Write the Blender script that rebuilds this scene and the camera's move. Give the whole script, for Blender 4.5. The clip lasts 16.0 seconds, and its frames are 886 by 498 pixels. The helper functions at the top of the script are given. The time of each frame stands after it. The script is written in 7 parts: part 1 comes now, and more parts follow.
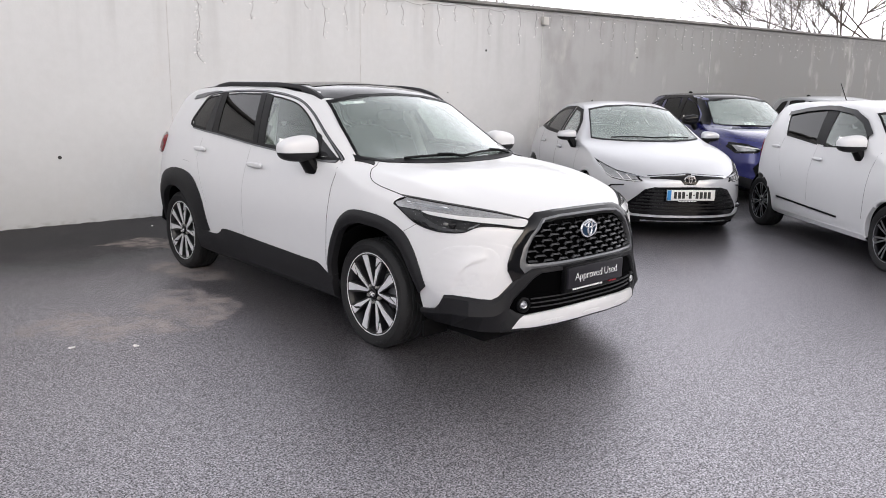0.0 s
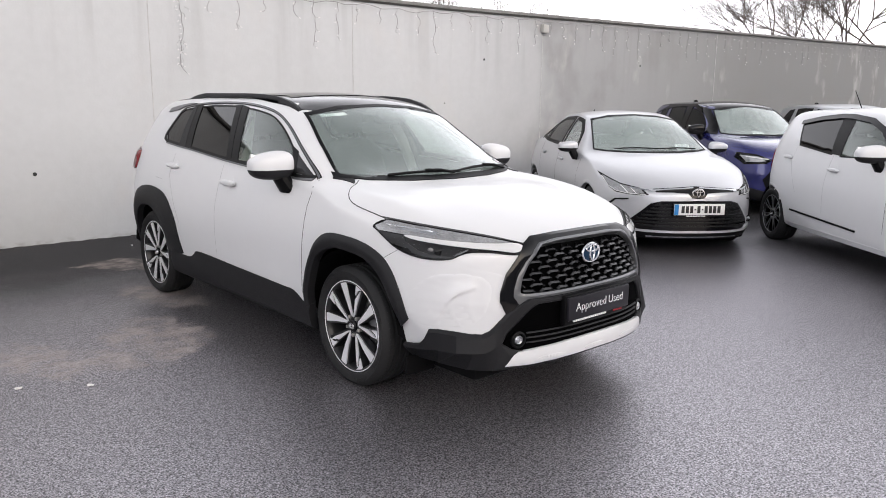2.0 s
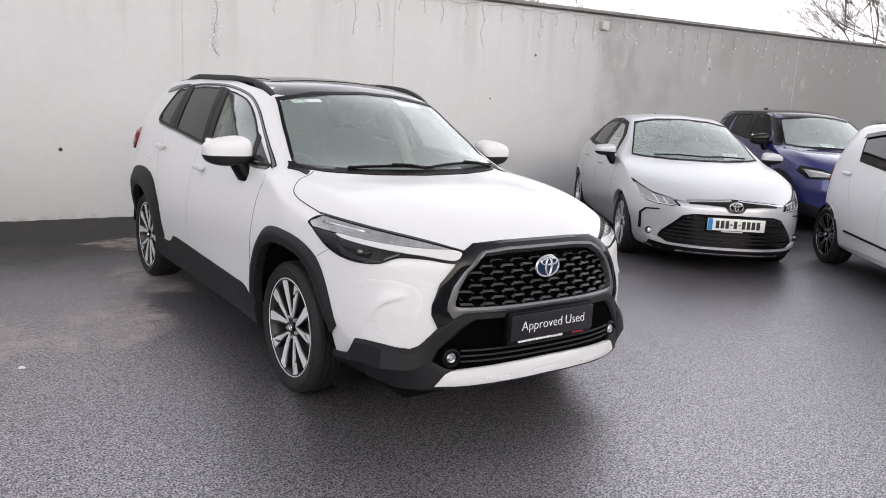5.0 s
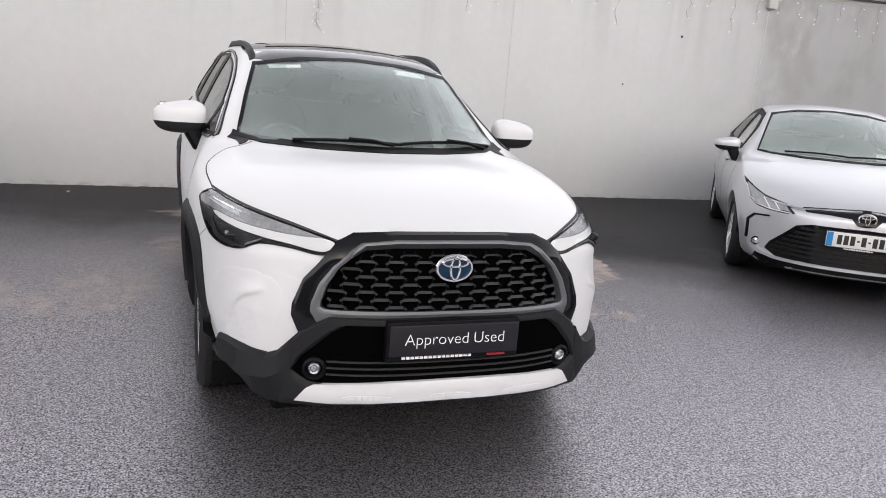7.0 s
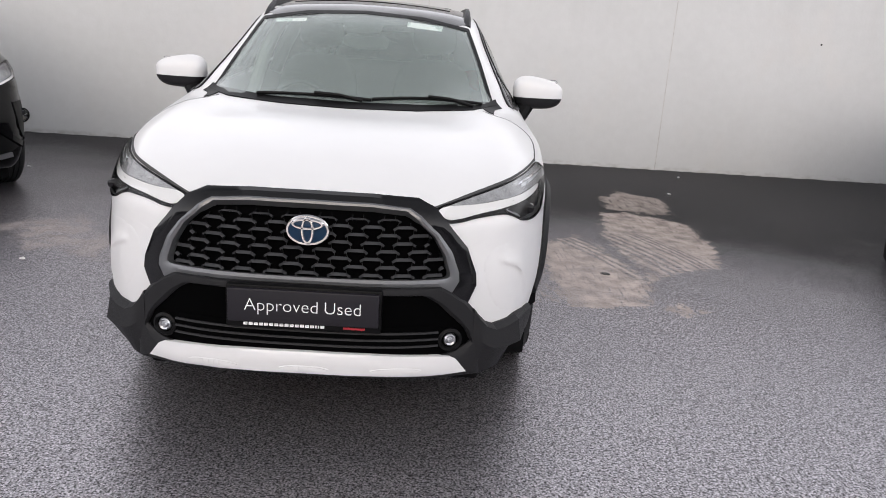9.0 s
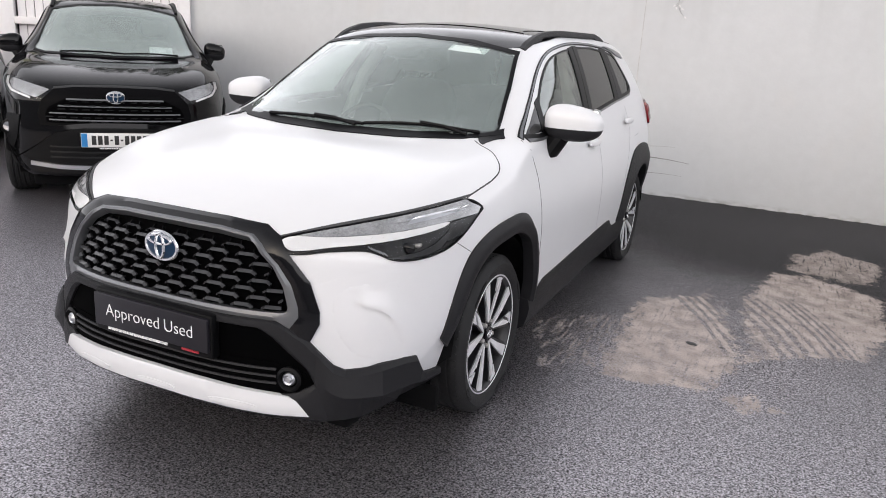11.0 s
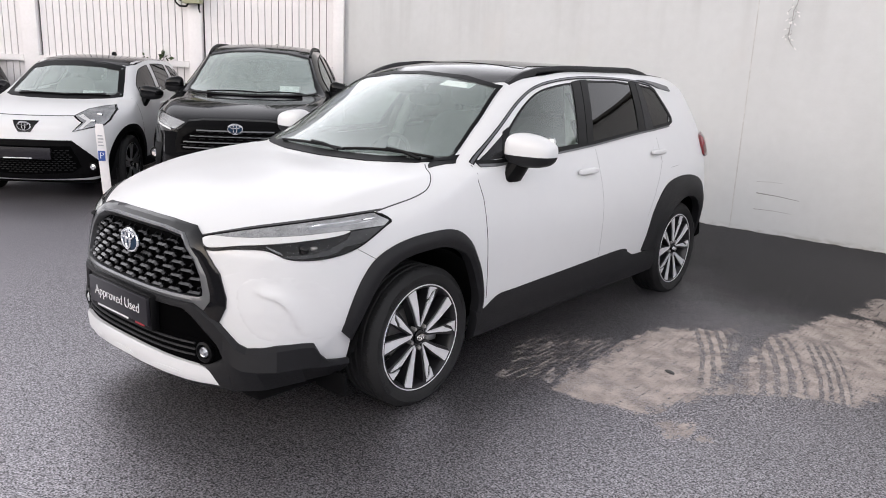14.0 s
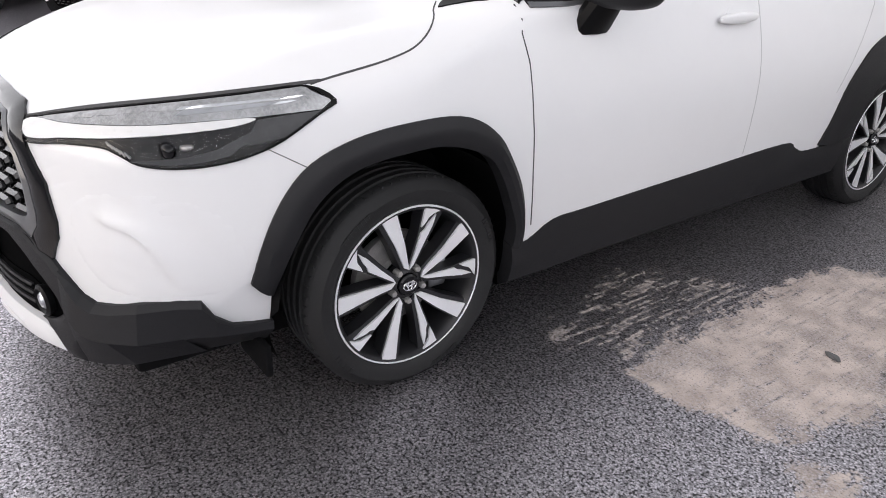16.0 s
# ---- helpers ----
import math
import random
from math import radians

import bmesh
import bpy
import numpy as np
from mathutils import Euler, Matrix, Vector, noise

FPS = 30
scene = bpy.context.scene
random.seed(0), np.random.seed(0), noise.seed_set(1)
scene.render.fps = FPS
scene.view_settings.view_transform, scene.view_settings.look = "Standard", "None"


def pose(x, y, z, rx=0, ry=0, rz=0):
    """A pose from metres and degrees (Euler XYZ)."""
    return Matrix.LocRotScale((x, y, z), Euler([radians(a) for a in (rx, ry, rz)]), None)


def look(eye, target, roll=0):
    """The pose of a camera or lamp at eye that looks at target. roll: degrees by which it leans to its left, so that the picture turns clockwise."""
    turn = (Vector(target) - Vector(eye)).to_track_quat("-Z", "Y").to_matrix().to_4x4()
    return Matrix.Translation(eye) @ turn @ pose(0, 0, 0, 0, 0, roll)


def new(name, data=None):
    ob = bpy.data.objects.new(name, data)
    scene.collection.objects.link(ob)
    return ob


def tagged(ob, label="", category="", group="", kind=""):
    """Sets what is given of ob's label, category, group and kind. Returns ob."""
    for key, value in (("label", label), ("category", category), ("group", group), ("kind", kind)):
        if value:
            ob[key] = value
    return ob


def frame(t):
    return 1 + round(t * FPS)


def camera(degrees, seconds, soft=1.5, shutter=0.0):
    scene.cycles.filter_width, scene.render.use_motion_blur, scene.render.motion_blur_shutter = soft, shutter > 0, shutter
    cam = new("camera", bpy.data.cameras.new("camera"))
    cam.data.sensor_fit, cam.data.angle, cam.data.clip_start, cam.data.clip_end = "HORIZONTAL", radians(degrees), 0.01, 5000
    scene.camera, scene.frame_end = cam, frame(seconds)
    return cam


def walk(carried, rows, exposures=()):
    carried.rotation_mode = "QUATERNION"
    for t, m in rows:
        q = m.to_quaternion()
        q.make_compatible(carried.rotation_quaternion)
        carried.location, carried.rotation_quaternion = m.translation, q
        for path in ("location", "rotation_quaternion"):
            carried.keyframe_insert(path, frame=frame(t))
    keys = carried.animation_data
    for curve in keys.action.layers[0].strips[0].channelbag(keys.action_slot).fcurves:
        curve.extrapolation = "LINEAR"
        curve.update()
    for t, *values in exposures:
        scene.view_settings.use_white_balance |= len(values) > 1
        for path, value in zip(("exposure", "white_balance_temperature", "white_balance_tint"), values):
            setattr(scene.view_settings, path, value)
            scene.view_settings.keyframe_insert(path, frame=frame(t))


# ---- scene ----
EXPOSURE = 1.13
cam = camera(61.04, 16.0, 0.95)
# seconds, eye in metres, turn in degrees
ROWS = [
    (0.0, -3.369, -3.416, 1.448, 78.49, -0.98, -41.99),
    (0.5, -3.318, -3.313, 1.456, 78.75, -0.87, -41.82),
    (1.0, -3.246, -3.244, 1.448, 78.96, -0.72, -41.76),
    (1.5, -3.104, -3.197, 1.450, 79.15, -0.61, -41.73),
    (2.0, -3.015, -3.158, 1.450, 79.27, -0.56, -41.78),
    (2.5, -3.037, -3.123, 1.451, 79.38, -0.69, -41.93),
    (3.0, -3.046, -3.095, 1.452, 79.40, -0.90, -41.94),
    (3.5, -2.986, -3.095, 1.437, 79.33, -1.17, -41.50),
    (4.0, -2.771, -3.190, 1.438, 79.43, -1.57, -40.22),
    (4.2, -2.691, -3.221, 1.441, 79.42, -1.70, -39.49),
    (6.3, -1.460, -3.314, 1.409, 77.48, -4.70, -25.59),
    (6.5, -1.320, -3.303, 1.393, 77.60, -4.48, -24.02),
    (7.0, -0.961, -3.327, 1.402, 77.14, -4.48, -19.58),
    (7.5, -0.627, -3.382, 1.406, 76.54, -3.88, -15.25),
    (8.0, -0.318, -3.337, 1.379, 75.53, -3.72, -10.71),
    (8.5, 0.032, -3.313, 1.387, 74.54, -3.51, -5.52),
    (8.7, 0.174, -3.297, 1.385, 74.16, -3.49, -3.47),
    (10.8, 1.672, -2.731, 1.415, 73.95, -3.49, 22.77),
    (11.0, 1.802, -2.666, 1.438, 74.47, -3.30, 25.25),
    (11.5, 2.180, -2.560, 1.456, 76.06, -2.68, 30.77),
    (12.0, 2.503, -2.624, 1.471, 77.51, -2.00, 35.17),
    (12.5, 2.777, -2.698, 1.493, 78.38, -1.64, 37.64),
    (13.0, 3.035, -2.698, 1.496, 78.58, -1.65, 38.82),
    (13.5, 3.068, -2.603, 1.491, 78.01, -2.01, 39.73),
    (14.0, 2.947, -2.361, 1.487, 76.40, -2.29, 41.01),
    (14.5, 2.844, -2.064, 1.440, 73.72, -2.49, 42.94),
    (15.0, 2.722, -1.708, 1.404, 70.35, -2.29, 45.81),
    (15.5, 2.527, -1.358, 1.359, 67.12, -1.73, 49.47),
    (16.0, 2.386, -1.051, 1.320, 64.61, -1.36, 53.95),
]
walk(cam, [(t, pose(*m)) for t, *m in ROWS], [(0.0, EXPOSURE - 0.03), (3.0, EXPOSURE - 0.05), (8.5, EXPOSURE - 0.06), (11.0, EXPOSURE + 0.03), (13.5, EXPOSURE + 0.02), (14.8, EXPOSURE + 0.10), (16.0, EXPOSURE + 0.20)])
from mathutils.bvhtree import BVHTree
from mathutils.geometry import delaunay_2d_cdt

# ---- sky and sun: a flat overcast day ----
world = bpy.data.worlds.new("overcast_sky")
scene.world = world
world.use_nodes = True
wn, wl = world.node_tree.nodes, world.node_tree.links
sky = wn.new("ShaderNodeTexSky")
sky.sky_type, sky.sun_disc = "NISHITA", False
sky.sun_elevation, sky.sun_rotation = radians(23), radians(188)
sky.air_density, sky.dust_density = 1.0, 6.0
sky_level = wn.new("ShaderNodeMixRGB")
sky_level.blend_type, sky_level.inputs[0].default_value = "MULTIPLY", 1.0
sky_level.inputs[2].default_value = (0.1, 0.1, 0.1, 1)
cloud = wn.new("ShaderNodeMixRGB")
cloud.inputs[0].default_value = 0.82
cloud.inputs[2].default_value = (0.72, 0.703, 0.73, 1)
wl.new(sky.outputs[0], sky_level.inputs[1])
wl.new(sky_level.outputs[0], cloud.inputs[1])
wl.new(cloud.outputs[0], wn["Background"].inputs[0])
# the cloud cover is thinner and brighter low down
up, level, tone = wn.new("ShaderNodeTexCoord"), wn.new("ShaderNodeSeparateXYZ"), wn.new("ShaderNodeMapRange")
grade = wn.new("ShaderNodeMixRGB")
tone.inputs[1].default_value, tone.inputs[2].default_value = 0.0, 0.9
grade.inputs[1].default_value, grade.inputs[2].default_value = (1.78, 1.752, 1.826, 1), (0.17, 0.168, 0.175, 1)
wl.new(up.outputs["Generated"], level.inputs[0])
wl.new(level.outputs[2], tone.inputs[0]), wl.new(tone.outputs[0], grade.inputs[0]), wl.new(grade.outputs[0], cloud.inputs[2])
wn["Background"].inputs[1].default_value = 1.0
sun = new("sun", bpy.data.lights.new("sun", "SUN"))
sun.data.energy, sun.data.angle, sun.data.color = 0.32, radians(150), (0.985, 0.98, 0.99)
sun.matrix_world = look((2, -14, 6), (0, 0, 0))
scene.view_settings.exposure = EXPOSURE


# ---- materials ----
def mat(name, base, rough=0.5, metal=0.0, vary=0.0, scale=8.0, bump=0.0, bump_scale=60.0, coat=0.0, rough_vary=0.0, tint=None, spec=0.5, detail=6.0):
    """A node material: base colour broken up by two scales of noise, with fine relief."""
    m = bpy.data.materials.new(name)
    m.use_nodes = True
    n, l = m.node_tree.nodes, m.node_tree.links
    p = n["Principled BSDF"]
    p.inputs["Base Color"].default_value = (*base, 1)
    p.inputs["Roughness"].default_value, p.inputs["Metallic"].default_value = rough, metal
    p.inputs["Coat Weight"].default_value, p.inputs["Coat Roughness"].default_value = coat, 0.03
    p.inputs["Specular IOR Level"].default_value = spec
    co = n.new("ShaderNodeTexCoord")
    if vary or rough_vary:
        a, b, mix = n.new("ShaderNodeTexNoise"), n.new("ShaderNodeTexNoise"), n.new("ShaderNodeMath")
        a.inputs["Scale"].default_value, b.inputs["Scale"].default_value = scale, scale * 9
        a.inputs["Detail"].default_value = b.inputs["Detail"].default_value = detail
        mix.operation = "ADD"
        l.new(co.outputs["Object"], a.inputs["Vector"]), l.new(co.outputs["Object"], b.inputs["Vector"])
        l.new(a.outputs["Fac"], mix.inputs[0]), l.new(b.outputs["Fac"], mix.inputs[1])
        if vary:
            ramp = n.new("ShaderNodeMapRange")
            ramp.inputs[1].default_value, ramp.inputs[2].default_value = 0.6, 1.4
            c = n.new("ShaderNodeMixRGB")
            lo = tuple(v * (1 - vary) for v in (tint or base))
            c.inputs[1].default_value = (*lo, 1)
            c.inputs[2].default_value = (*[min(1, v * (1 + vary)) for v in base], 1)
            l.new(mix.outputs[0], ramp.inputs[0]), l.new(ramp.outputs[0], c.inputs[0]), l.new(c.outputs[0], p.inputs["Base Color"])
        if rough_vary:
            r = n.new("ShaderNodeMapRange")
            r.inputs[1].default_value, r.inputs[2].default_value = 0.6, 1.4
            r.inputs[3].default_value, r.inputs[4].default_value = max(0.02, rough - rough_vary), min(1, rough + rough_vary)
            l.new(mix.outputs[0], r.inputs[0]), l.new(r.outputs[0], p.inputs["Roughness"])
    if bump:
        t, bn = n.new("ShaderNodeTexNoise"), n.new("ShaderNodeBump")
        t.inputs["Scale"].default_value, t.inputs["Detail"].default_value = bump_scale, 4
        bn.inputs["Strength"].default_value, bn.inputs["Distance"].default_value = bump, 0.01
        l.new(co.outputs["Object"], t.inputs["Vector"]), l.new(t.outputs["Fac"], bn.inputs["Height"]), l.new(bn.outputs[0], p.inputs["Normal"])
    return m


def glass_mat(name, tint, gloss=1.0, ior=1.5, sky_film=0.0):
    """A window pane: clear by its tint, with reflected sky painted in as a thin pale layer and a Fresnel gloss on top.
    """
    m = bpy.data.materials.new(name)
    m.use_nodes = True
    n, l = m.node_tree.nodes, m.node_tree.links
    n.remove(n["Principled BSDF"])
    tr, gl, mx, fr = n.new("ShaderNodeBsdfTransparent"), n.new("ShaderNodeBsdfGlossy"), n.new("ShaderNodeMixShader"), n.new("ShaderNodeLayerWeight")
    tr.inputs[0].default_value = (*tint, 1)
    gl.inputs[0].default_value, gl.inputs["Roughness"].default_value = (gloss, gloss, gloss, 1), 0.01
    fr.inputs[0].default_value = 0.5
    f0 = ((ior - 1) / (ior + 1)) ** 2
    pw, rise = n.new("ShaderNodeMath"), n.new("ShaderNodeMath")
    pw.operation, pw.inputs[1].default_value = "POWER", 4.0
    rise.operation, rise.inputs[1].default_value, rise.inputs[2].default_value = "MULTIPLY_ADD", 1 - f0, f0
    l.new(fr.outputs["Facing"], pw.inputs[0]), l.new(pw.outputs[0], rise.inputs[0])
    base = tr.outputs[0]
    if sky_film:
        df, fm, co, tx, rg = n.new("ShaderNodeBsdfDiffuse"), n.new("ShaderNodeMixShader"), n.new("ShaderNodeTexCoord"), n.new("ShaderNodeTexNoise"), n.new("ShaderNodeMapRange")
        df.inputs[0].default_value = (0.58, 0.66, 0.635, 1)
        tx.inputs["Scale"].default_value, tx.inputs["Detail"].default_value = 9, 8
        rg.inputs[1].default_value, rg.inputs[2].default_value, rg.inputs[3].default_value, rg.inputs[4].default_value = 0.3, 0.7, sky_film * 0.9, sky_film * 1.1
        l.new(co.outputs["Object"], tx.inputs[0]), l.new(tx.outputs[0], rg.inputs[0]), l.new(rg.outputs[0], fm.inputs[0])
        l.new(tr.outputs[0], fm.inputs[1]), l.new(df.outputs[0], fm.inputs[2])
        base = fm.outputs[0]
    l.new(rise.outputs[0], mx.inputs[0]), l.new(base, mx.inputs[1]), l.new(gl.outputs[0], mx.inputs[2])
    l.new(mx.outputs[0], n["Material Output"].inputs[0])
    return m


WHITE = mat("white_paint", (0.665, 0.665, 0.675), 0.30, coat=0.15, vary=0.015, scale=1.2)
SILVER = mat("silver_paint", (0.56, 0.565, 0.59), 0.34, 0.45, coat=0.6, vary=0.03, scale=1.5)
BLACK_PAINT = mat("black_paint", (0.003, 0.003, 0.0035), 0.07, rough_vary=0.02, spec=0.22)
BLUE = mat("blue_paint", (0.018, 0.020, 0.135), 0.25, 0.3, coat=1.0, vary=0.1, scale=2)
GREY_PAINT = mat("grey_paint", (0.42, 0.43, 0.45), 0.3, 0.4, coat=0.6, vary=0.03)
CLAD = mat("black_cladding", (0.0135, 0.0135, 0.0152), 0.52, spec=0.22, vary=0.12, scale=20, bump=0.12, bump_scale=900)
GLOSS = mat("gloss_black", (0.004, 0.004, 0.005), 0.10, spec=0.3)
CLAD_DARK = mat("deep_black_plastic", (0.0022, 0.0022, 0.0026), 0.5, spec=0.05, bump=0.1, bump_scale=700)
GRILLE_DARK = mat("deep_black_grille", (0.0045, 0.0045, 0.005), 0.4, spec=0.12)
SATIN_MID = mat("satin_grey", (0.13, 0.133, 0.14), 0.3, 0.5)
GRILLE = mat("grille_black", (0.030, 0.030, 0.032), 0.26, spec=0.7)
SEAM_PALE = mat("pale_shut_line", (0.46, 0.46, 0.465), 0.7)
TRIM = mat("dark_trim", (0.0035, 0.0035, 0.004), 0.45, spec=0.13)
# near-black: the shade of deep grille openings put into the colour
RECESS_SHADE = mat("painted_recess_shade", (0.0012, 0.0012, 0.0014), 0.8, spec=0.02)
SEAM = mat("shut_line", (0.05, 0.05, 0.052), 0.8)
LINER = mat("wheel_liner", (0.004, 0.004, 0.0045), 0.85, spec=0.1, bump=0.2, bump_scale=200)
CABIN = mat("cabin_plastic", (0.10, 0.10, 0.102), 0.7, vary=0.15, scale=6)
SEAT = mat("seat_cloth", (0.06, 0.06, 0.063), 0.85, vary=0.2, scale=30, bump=0.2, bump_scale=500)
CABIN_GREY = mat("shade_grey", (0.05, 0.048, 0.05), 0.8)
HEADLINER = mat("headliner", (0.50, 0.49, 0.47), 0.9)
RUBBER = mat("tyre_rubber", (0.015, 0.015, 0.0158), 0.62, spec=0.3, vary=0.15, scale=15, bump=0.15, bump_scale=300)
ALLOY = mat("machined_alloy", (0.84, 0.84, 0.86), 0.36, 0.35, vary=0.05, scale=30)
ALLOY_DARK = mat("dark_alloy", (0.018, 0.018, 0.020), 0.35, 0.2)
STEEL = mat("brake_steel", (0.42, 0.41, 0.40), 0.45, 0.7, vary=0.2, scale=40)
CHROME = mat("chrome", (0.80, 0.81, 0.82), 0.08, 1.0)
SATIN = mat("satin_chrome", (0.42, 0.43, 0.45), 0.28, 0.9)
BADGE = mat("blue_badge", (0.004, 0.024, 0.058), 0.3, spec=0.3)
LAMP_CASE = mat("lamp_case", (0.006, 0.006, 0.007), 0.25, spec=0.25)
LAMP_GREY = mat("lamp_reflector", (0.36, 0.365, 0.375), 0.22, 0.35, vary=0.4, scale=14)
LAMP_DIM = mat("lamp_dark_reflector", (0.020, 0.021, 0.023), 0.3, 0.3, vary=0.3, scale=60)
DRL = mat("light_guide", (0.66, 0.66, 0.665), 0.25)
RED_LENS = mat("red_lens", (0.15, 0.006, 0.010), 0.12, coat=1.0)
LENS = glass_mat("clear_lens", (0.98, 0.98, 0.98), gloss=0.12, ior=1.3)
GLASS = glass_mat("clear_glass", (0.90, 0.95, 0.935), ior=1.85, sky_film=0.15)
SIDE_GLASS = glass_mat("side_glass", (0.72, 0.78, 0.75), gloss=0.8, ior=1.6, sky_film=0.02)
# screens of the other cars, with more sky reflection mixed in as colour
PALE_GLASS = glass_mat("pale_glass", (0.90, 0.94, 0.93), ior=1.85, sky_film=0.27)
PRIVACY = glass_mat("privacy_glass", (0.06, 0.06, 0.065), gloss=0.6, ior=1.5)
PLATE_DARK = mat("plate_charcoal", (0.013, 0.012, 0.016), 0.35, spec=0.3)
PLATE_WHITE = mat("plate_white", (0.72, 0.72, 0.70), 0.35)
PLATE_BLUE = mat("plate_blue", (0.02, 0.20, 0.50), 0.4)
INK = mat("black_ink", (0.015, 0.015, 0.015), 0.5)
LETTER = mat("white_letter", (0.88, 0.88, 0.88), 0.5)
RED_INK = mat("red_ink", (0.35, 0.02, 0.03), 0.5)
PAPER = mat("paper", (0.90, 0.91, 0.89), 0.7)


# ---- building blocks ----
def part(name, bm, material, parent=None, label="", smooth=True, sharp=35):
    """Links a bmesh as one mesh object under a thing or a part."""
    me = bpy.data.meshes.new(name)
    bmesh.ops.recalc_face_normals(bm, faces=bm.faces)
    bm.to_mesh(me)
    bm.free()
    me.materials.append(material)
    if smooth:
        me.shade_smooth()
        me.set_sharp_from_angle(angle=radians(sharp))
    ob = new(name, me)
    if parent:
        ob.parent = parent
    return tagged(ob, label)


def thing(name, m, label, category, group="", kind=""):
    ob = new(name)
    ob.empty_display_size = 0.2
    ob.matrix_world = m
    return tagged(ob, label, category, group, kind)


def box(bm, x0, x1, y0, y1, z0, z1, bevel=0.0, m=None):
    t = Matrix.Translation(((x0 + x1) / 2, (y0 + y1) / 2, (z0 + z1) / 2)) @ Matrix.Diagonal((x1 - x0, y1 - y0, z1 - z0, 1))
    r = bmesh.ops.create_cube(bm, size=1, matrix=(m @ t) if m else t)
    if bevel:
        bmesh.ops.bevel(bm, geom=list({e for v in r["verts"] for e in v.link_edges}), offset=bevel, segments=2, affect="EDGES", profile=0.5)
    return bm


def tube(bm, pts, r, sides=6, taper=1.0):
    """A round rod along the points; its radius runs from r to r * taper."""
    rings = []
    for i, p in enumerate(pts):
        p = Vector(p)
        d = (Vector(pts[min(i + 1, len(pts) - 1)]) - Vector(pts[max(i - 1, 0)])).normalized()
        a = d.orthogonal().normalized() if abs(d.z) > 0.95 else d.cross(Vector((0, 0, 1))).normalized()
        b = d.cross(a)
        k = r * (1 + (taper - 1) * i / (len(pts) - 1))
        rings.append([bm.verts.new(p + k * (math.cos(2 * math.pi * j / sides) * a + math.sin(2 * math.pi * j / sides) * b)) for j in range(sides)])
    for u, v in zip(rings, rings[1:]):
        for j in range(sides):
            bm.faces.new((u[j], u[(j + 1) % sides], v[(j + 1) % sides], v[j]))
    bm.faces.new(rings[0][::-1]), bm.faces.new(rings[-1])
    return bm


def lathe(bm, profile, sides=48, axis="x", at=(0, 0, 0)):
    """Turns (radius, along) points round the x, y or z axis."""
    rings = []
    for r, h in profile:
        ring = []
        for j in range(sides):
            c, s = r * math.cos(2 * math.pi * j / sides), r * math.sin(2 * math.pi * j / sides)
            p = {"x": (h, c, s), "y": (c, h, s), "z": (c, s, h)}[axis]
            ring.append(bm.verts.new(Vector(p) + Vector(at)))
        rings.append(ring)
    for u, v in zip(rings, rings[1:]):
        for j in range(sides):
            bm.faces.new((u[j], u[(j + 1) % sides], v[(j + 1) % sides], v[j]))
    return bm


def blob(bm, c, r, power=2.6, nu=20, nv=12, keep=None):
    """A superellipsoid at c with half sizes r."""
    def f(v, e):
        return math.copysign(abs(v) ** (2 / e), v)
    rows = []
    for i in range(nv + 1):
        b = -math.pi / 2 + math.pi * i / nv
        rows.append([bm.verts.new((c[0] + r[0] * f(math.cos(b), power) * f(math.cos(a), power), c[1] + r[1] * f(math.cos(b), power) * f(math.sin(a), power),
                                   c[2] + r[2] * f(math.sin(b), power))) for a in (2 * math.pi * j / nu for j in range(nu))])
    for u, v in zip(rows, rows[1:]):
        for j in range(nu):
            bm.faces.new((u[j], u[(j + 1) % nu], v[(j + 1) % nu], v[j]))
    bmesh.ops.remove_doubles(bm, verts=[v for row in (rows[0], rows[-1]) for v in row], dist=0.02 * min(r))
    return bm


def curve(*knots):
    """A smooth monotone curve through (at, value) knots."""
    x, y = np.array([k[0] for k in knots], float), np.array([k[1] for k in knots], float)
    h = np.diff(x)
    d = np.diff(y) / h
    m = np.zeros(len(x))
    m[0], m[-1] = d[0], d[-1]
    for i in range(1, len(x) - 1):
        if d[i - 1] * d[i] > 0:
            a, b = 2 * h[i] + h[i - 1], h[i] + 2 * h[i - 1]
            m[i] = (a + b) / (a / d[i - 1] + b / d[i])

    def f(t):
        t = min(max(t, x[0]), x[-1])
        i = min(max(int(np.searchsorted(x, t)) - 1, 0), len(h) - 1)
        s = (t - x[i]) / h[i]
        return float((2 * s**3 - 3 * s**2 + 1) * y[i] + (s**3 - 2 * s**2 + s) * h[i] * m[i] + (3 * s**2 - 2 * s**3) * y[i + 1] + (s**3 - s**2) * h[i] * m[i + 1])
    return f


def rounded(pts, n=5, closed=True):
    """The outline through the points, smoothed by a Catmull-Rom spline with n steps a side."""
    out, k = [], len(pts)
    for i in range(k if closed else k - 1):
        p = [np.array(pts[(i + j) % k] if closed else pts[min(max(i + j, 0), k - 1)], float) for j in (-1, 0, 1, 2)]
        for s in range(n):
            t = s / n
            out.append(tuple(0.5 * (2 * p[1] + (p[2] - p[0]) * t + (2 * p[0] - 5 * p[1] + 4 * p[2] - p[3]) * t * t + (3 * p[1] - p[0] - 3 * p[2] + p[3]) * t**3)))
    if not closed:
        out.append(tuple(float(v) for v in pts[-1]))
    return out


def inside(p, poly):
    hit = False
    for (x0, y0), (x1, y1) in zip(poly, poly[1:] + poly[:1]):
        if (y0 > p[1]) != (y1 > p[1]) and p[0] < (x1 - x0) * (p[1] - y0) / (y1 - y0) + x0:
            hit = not hit
    return hit


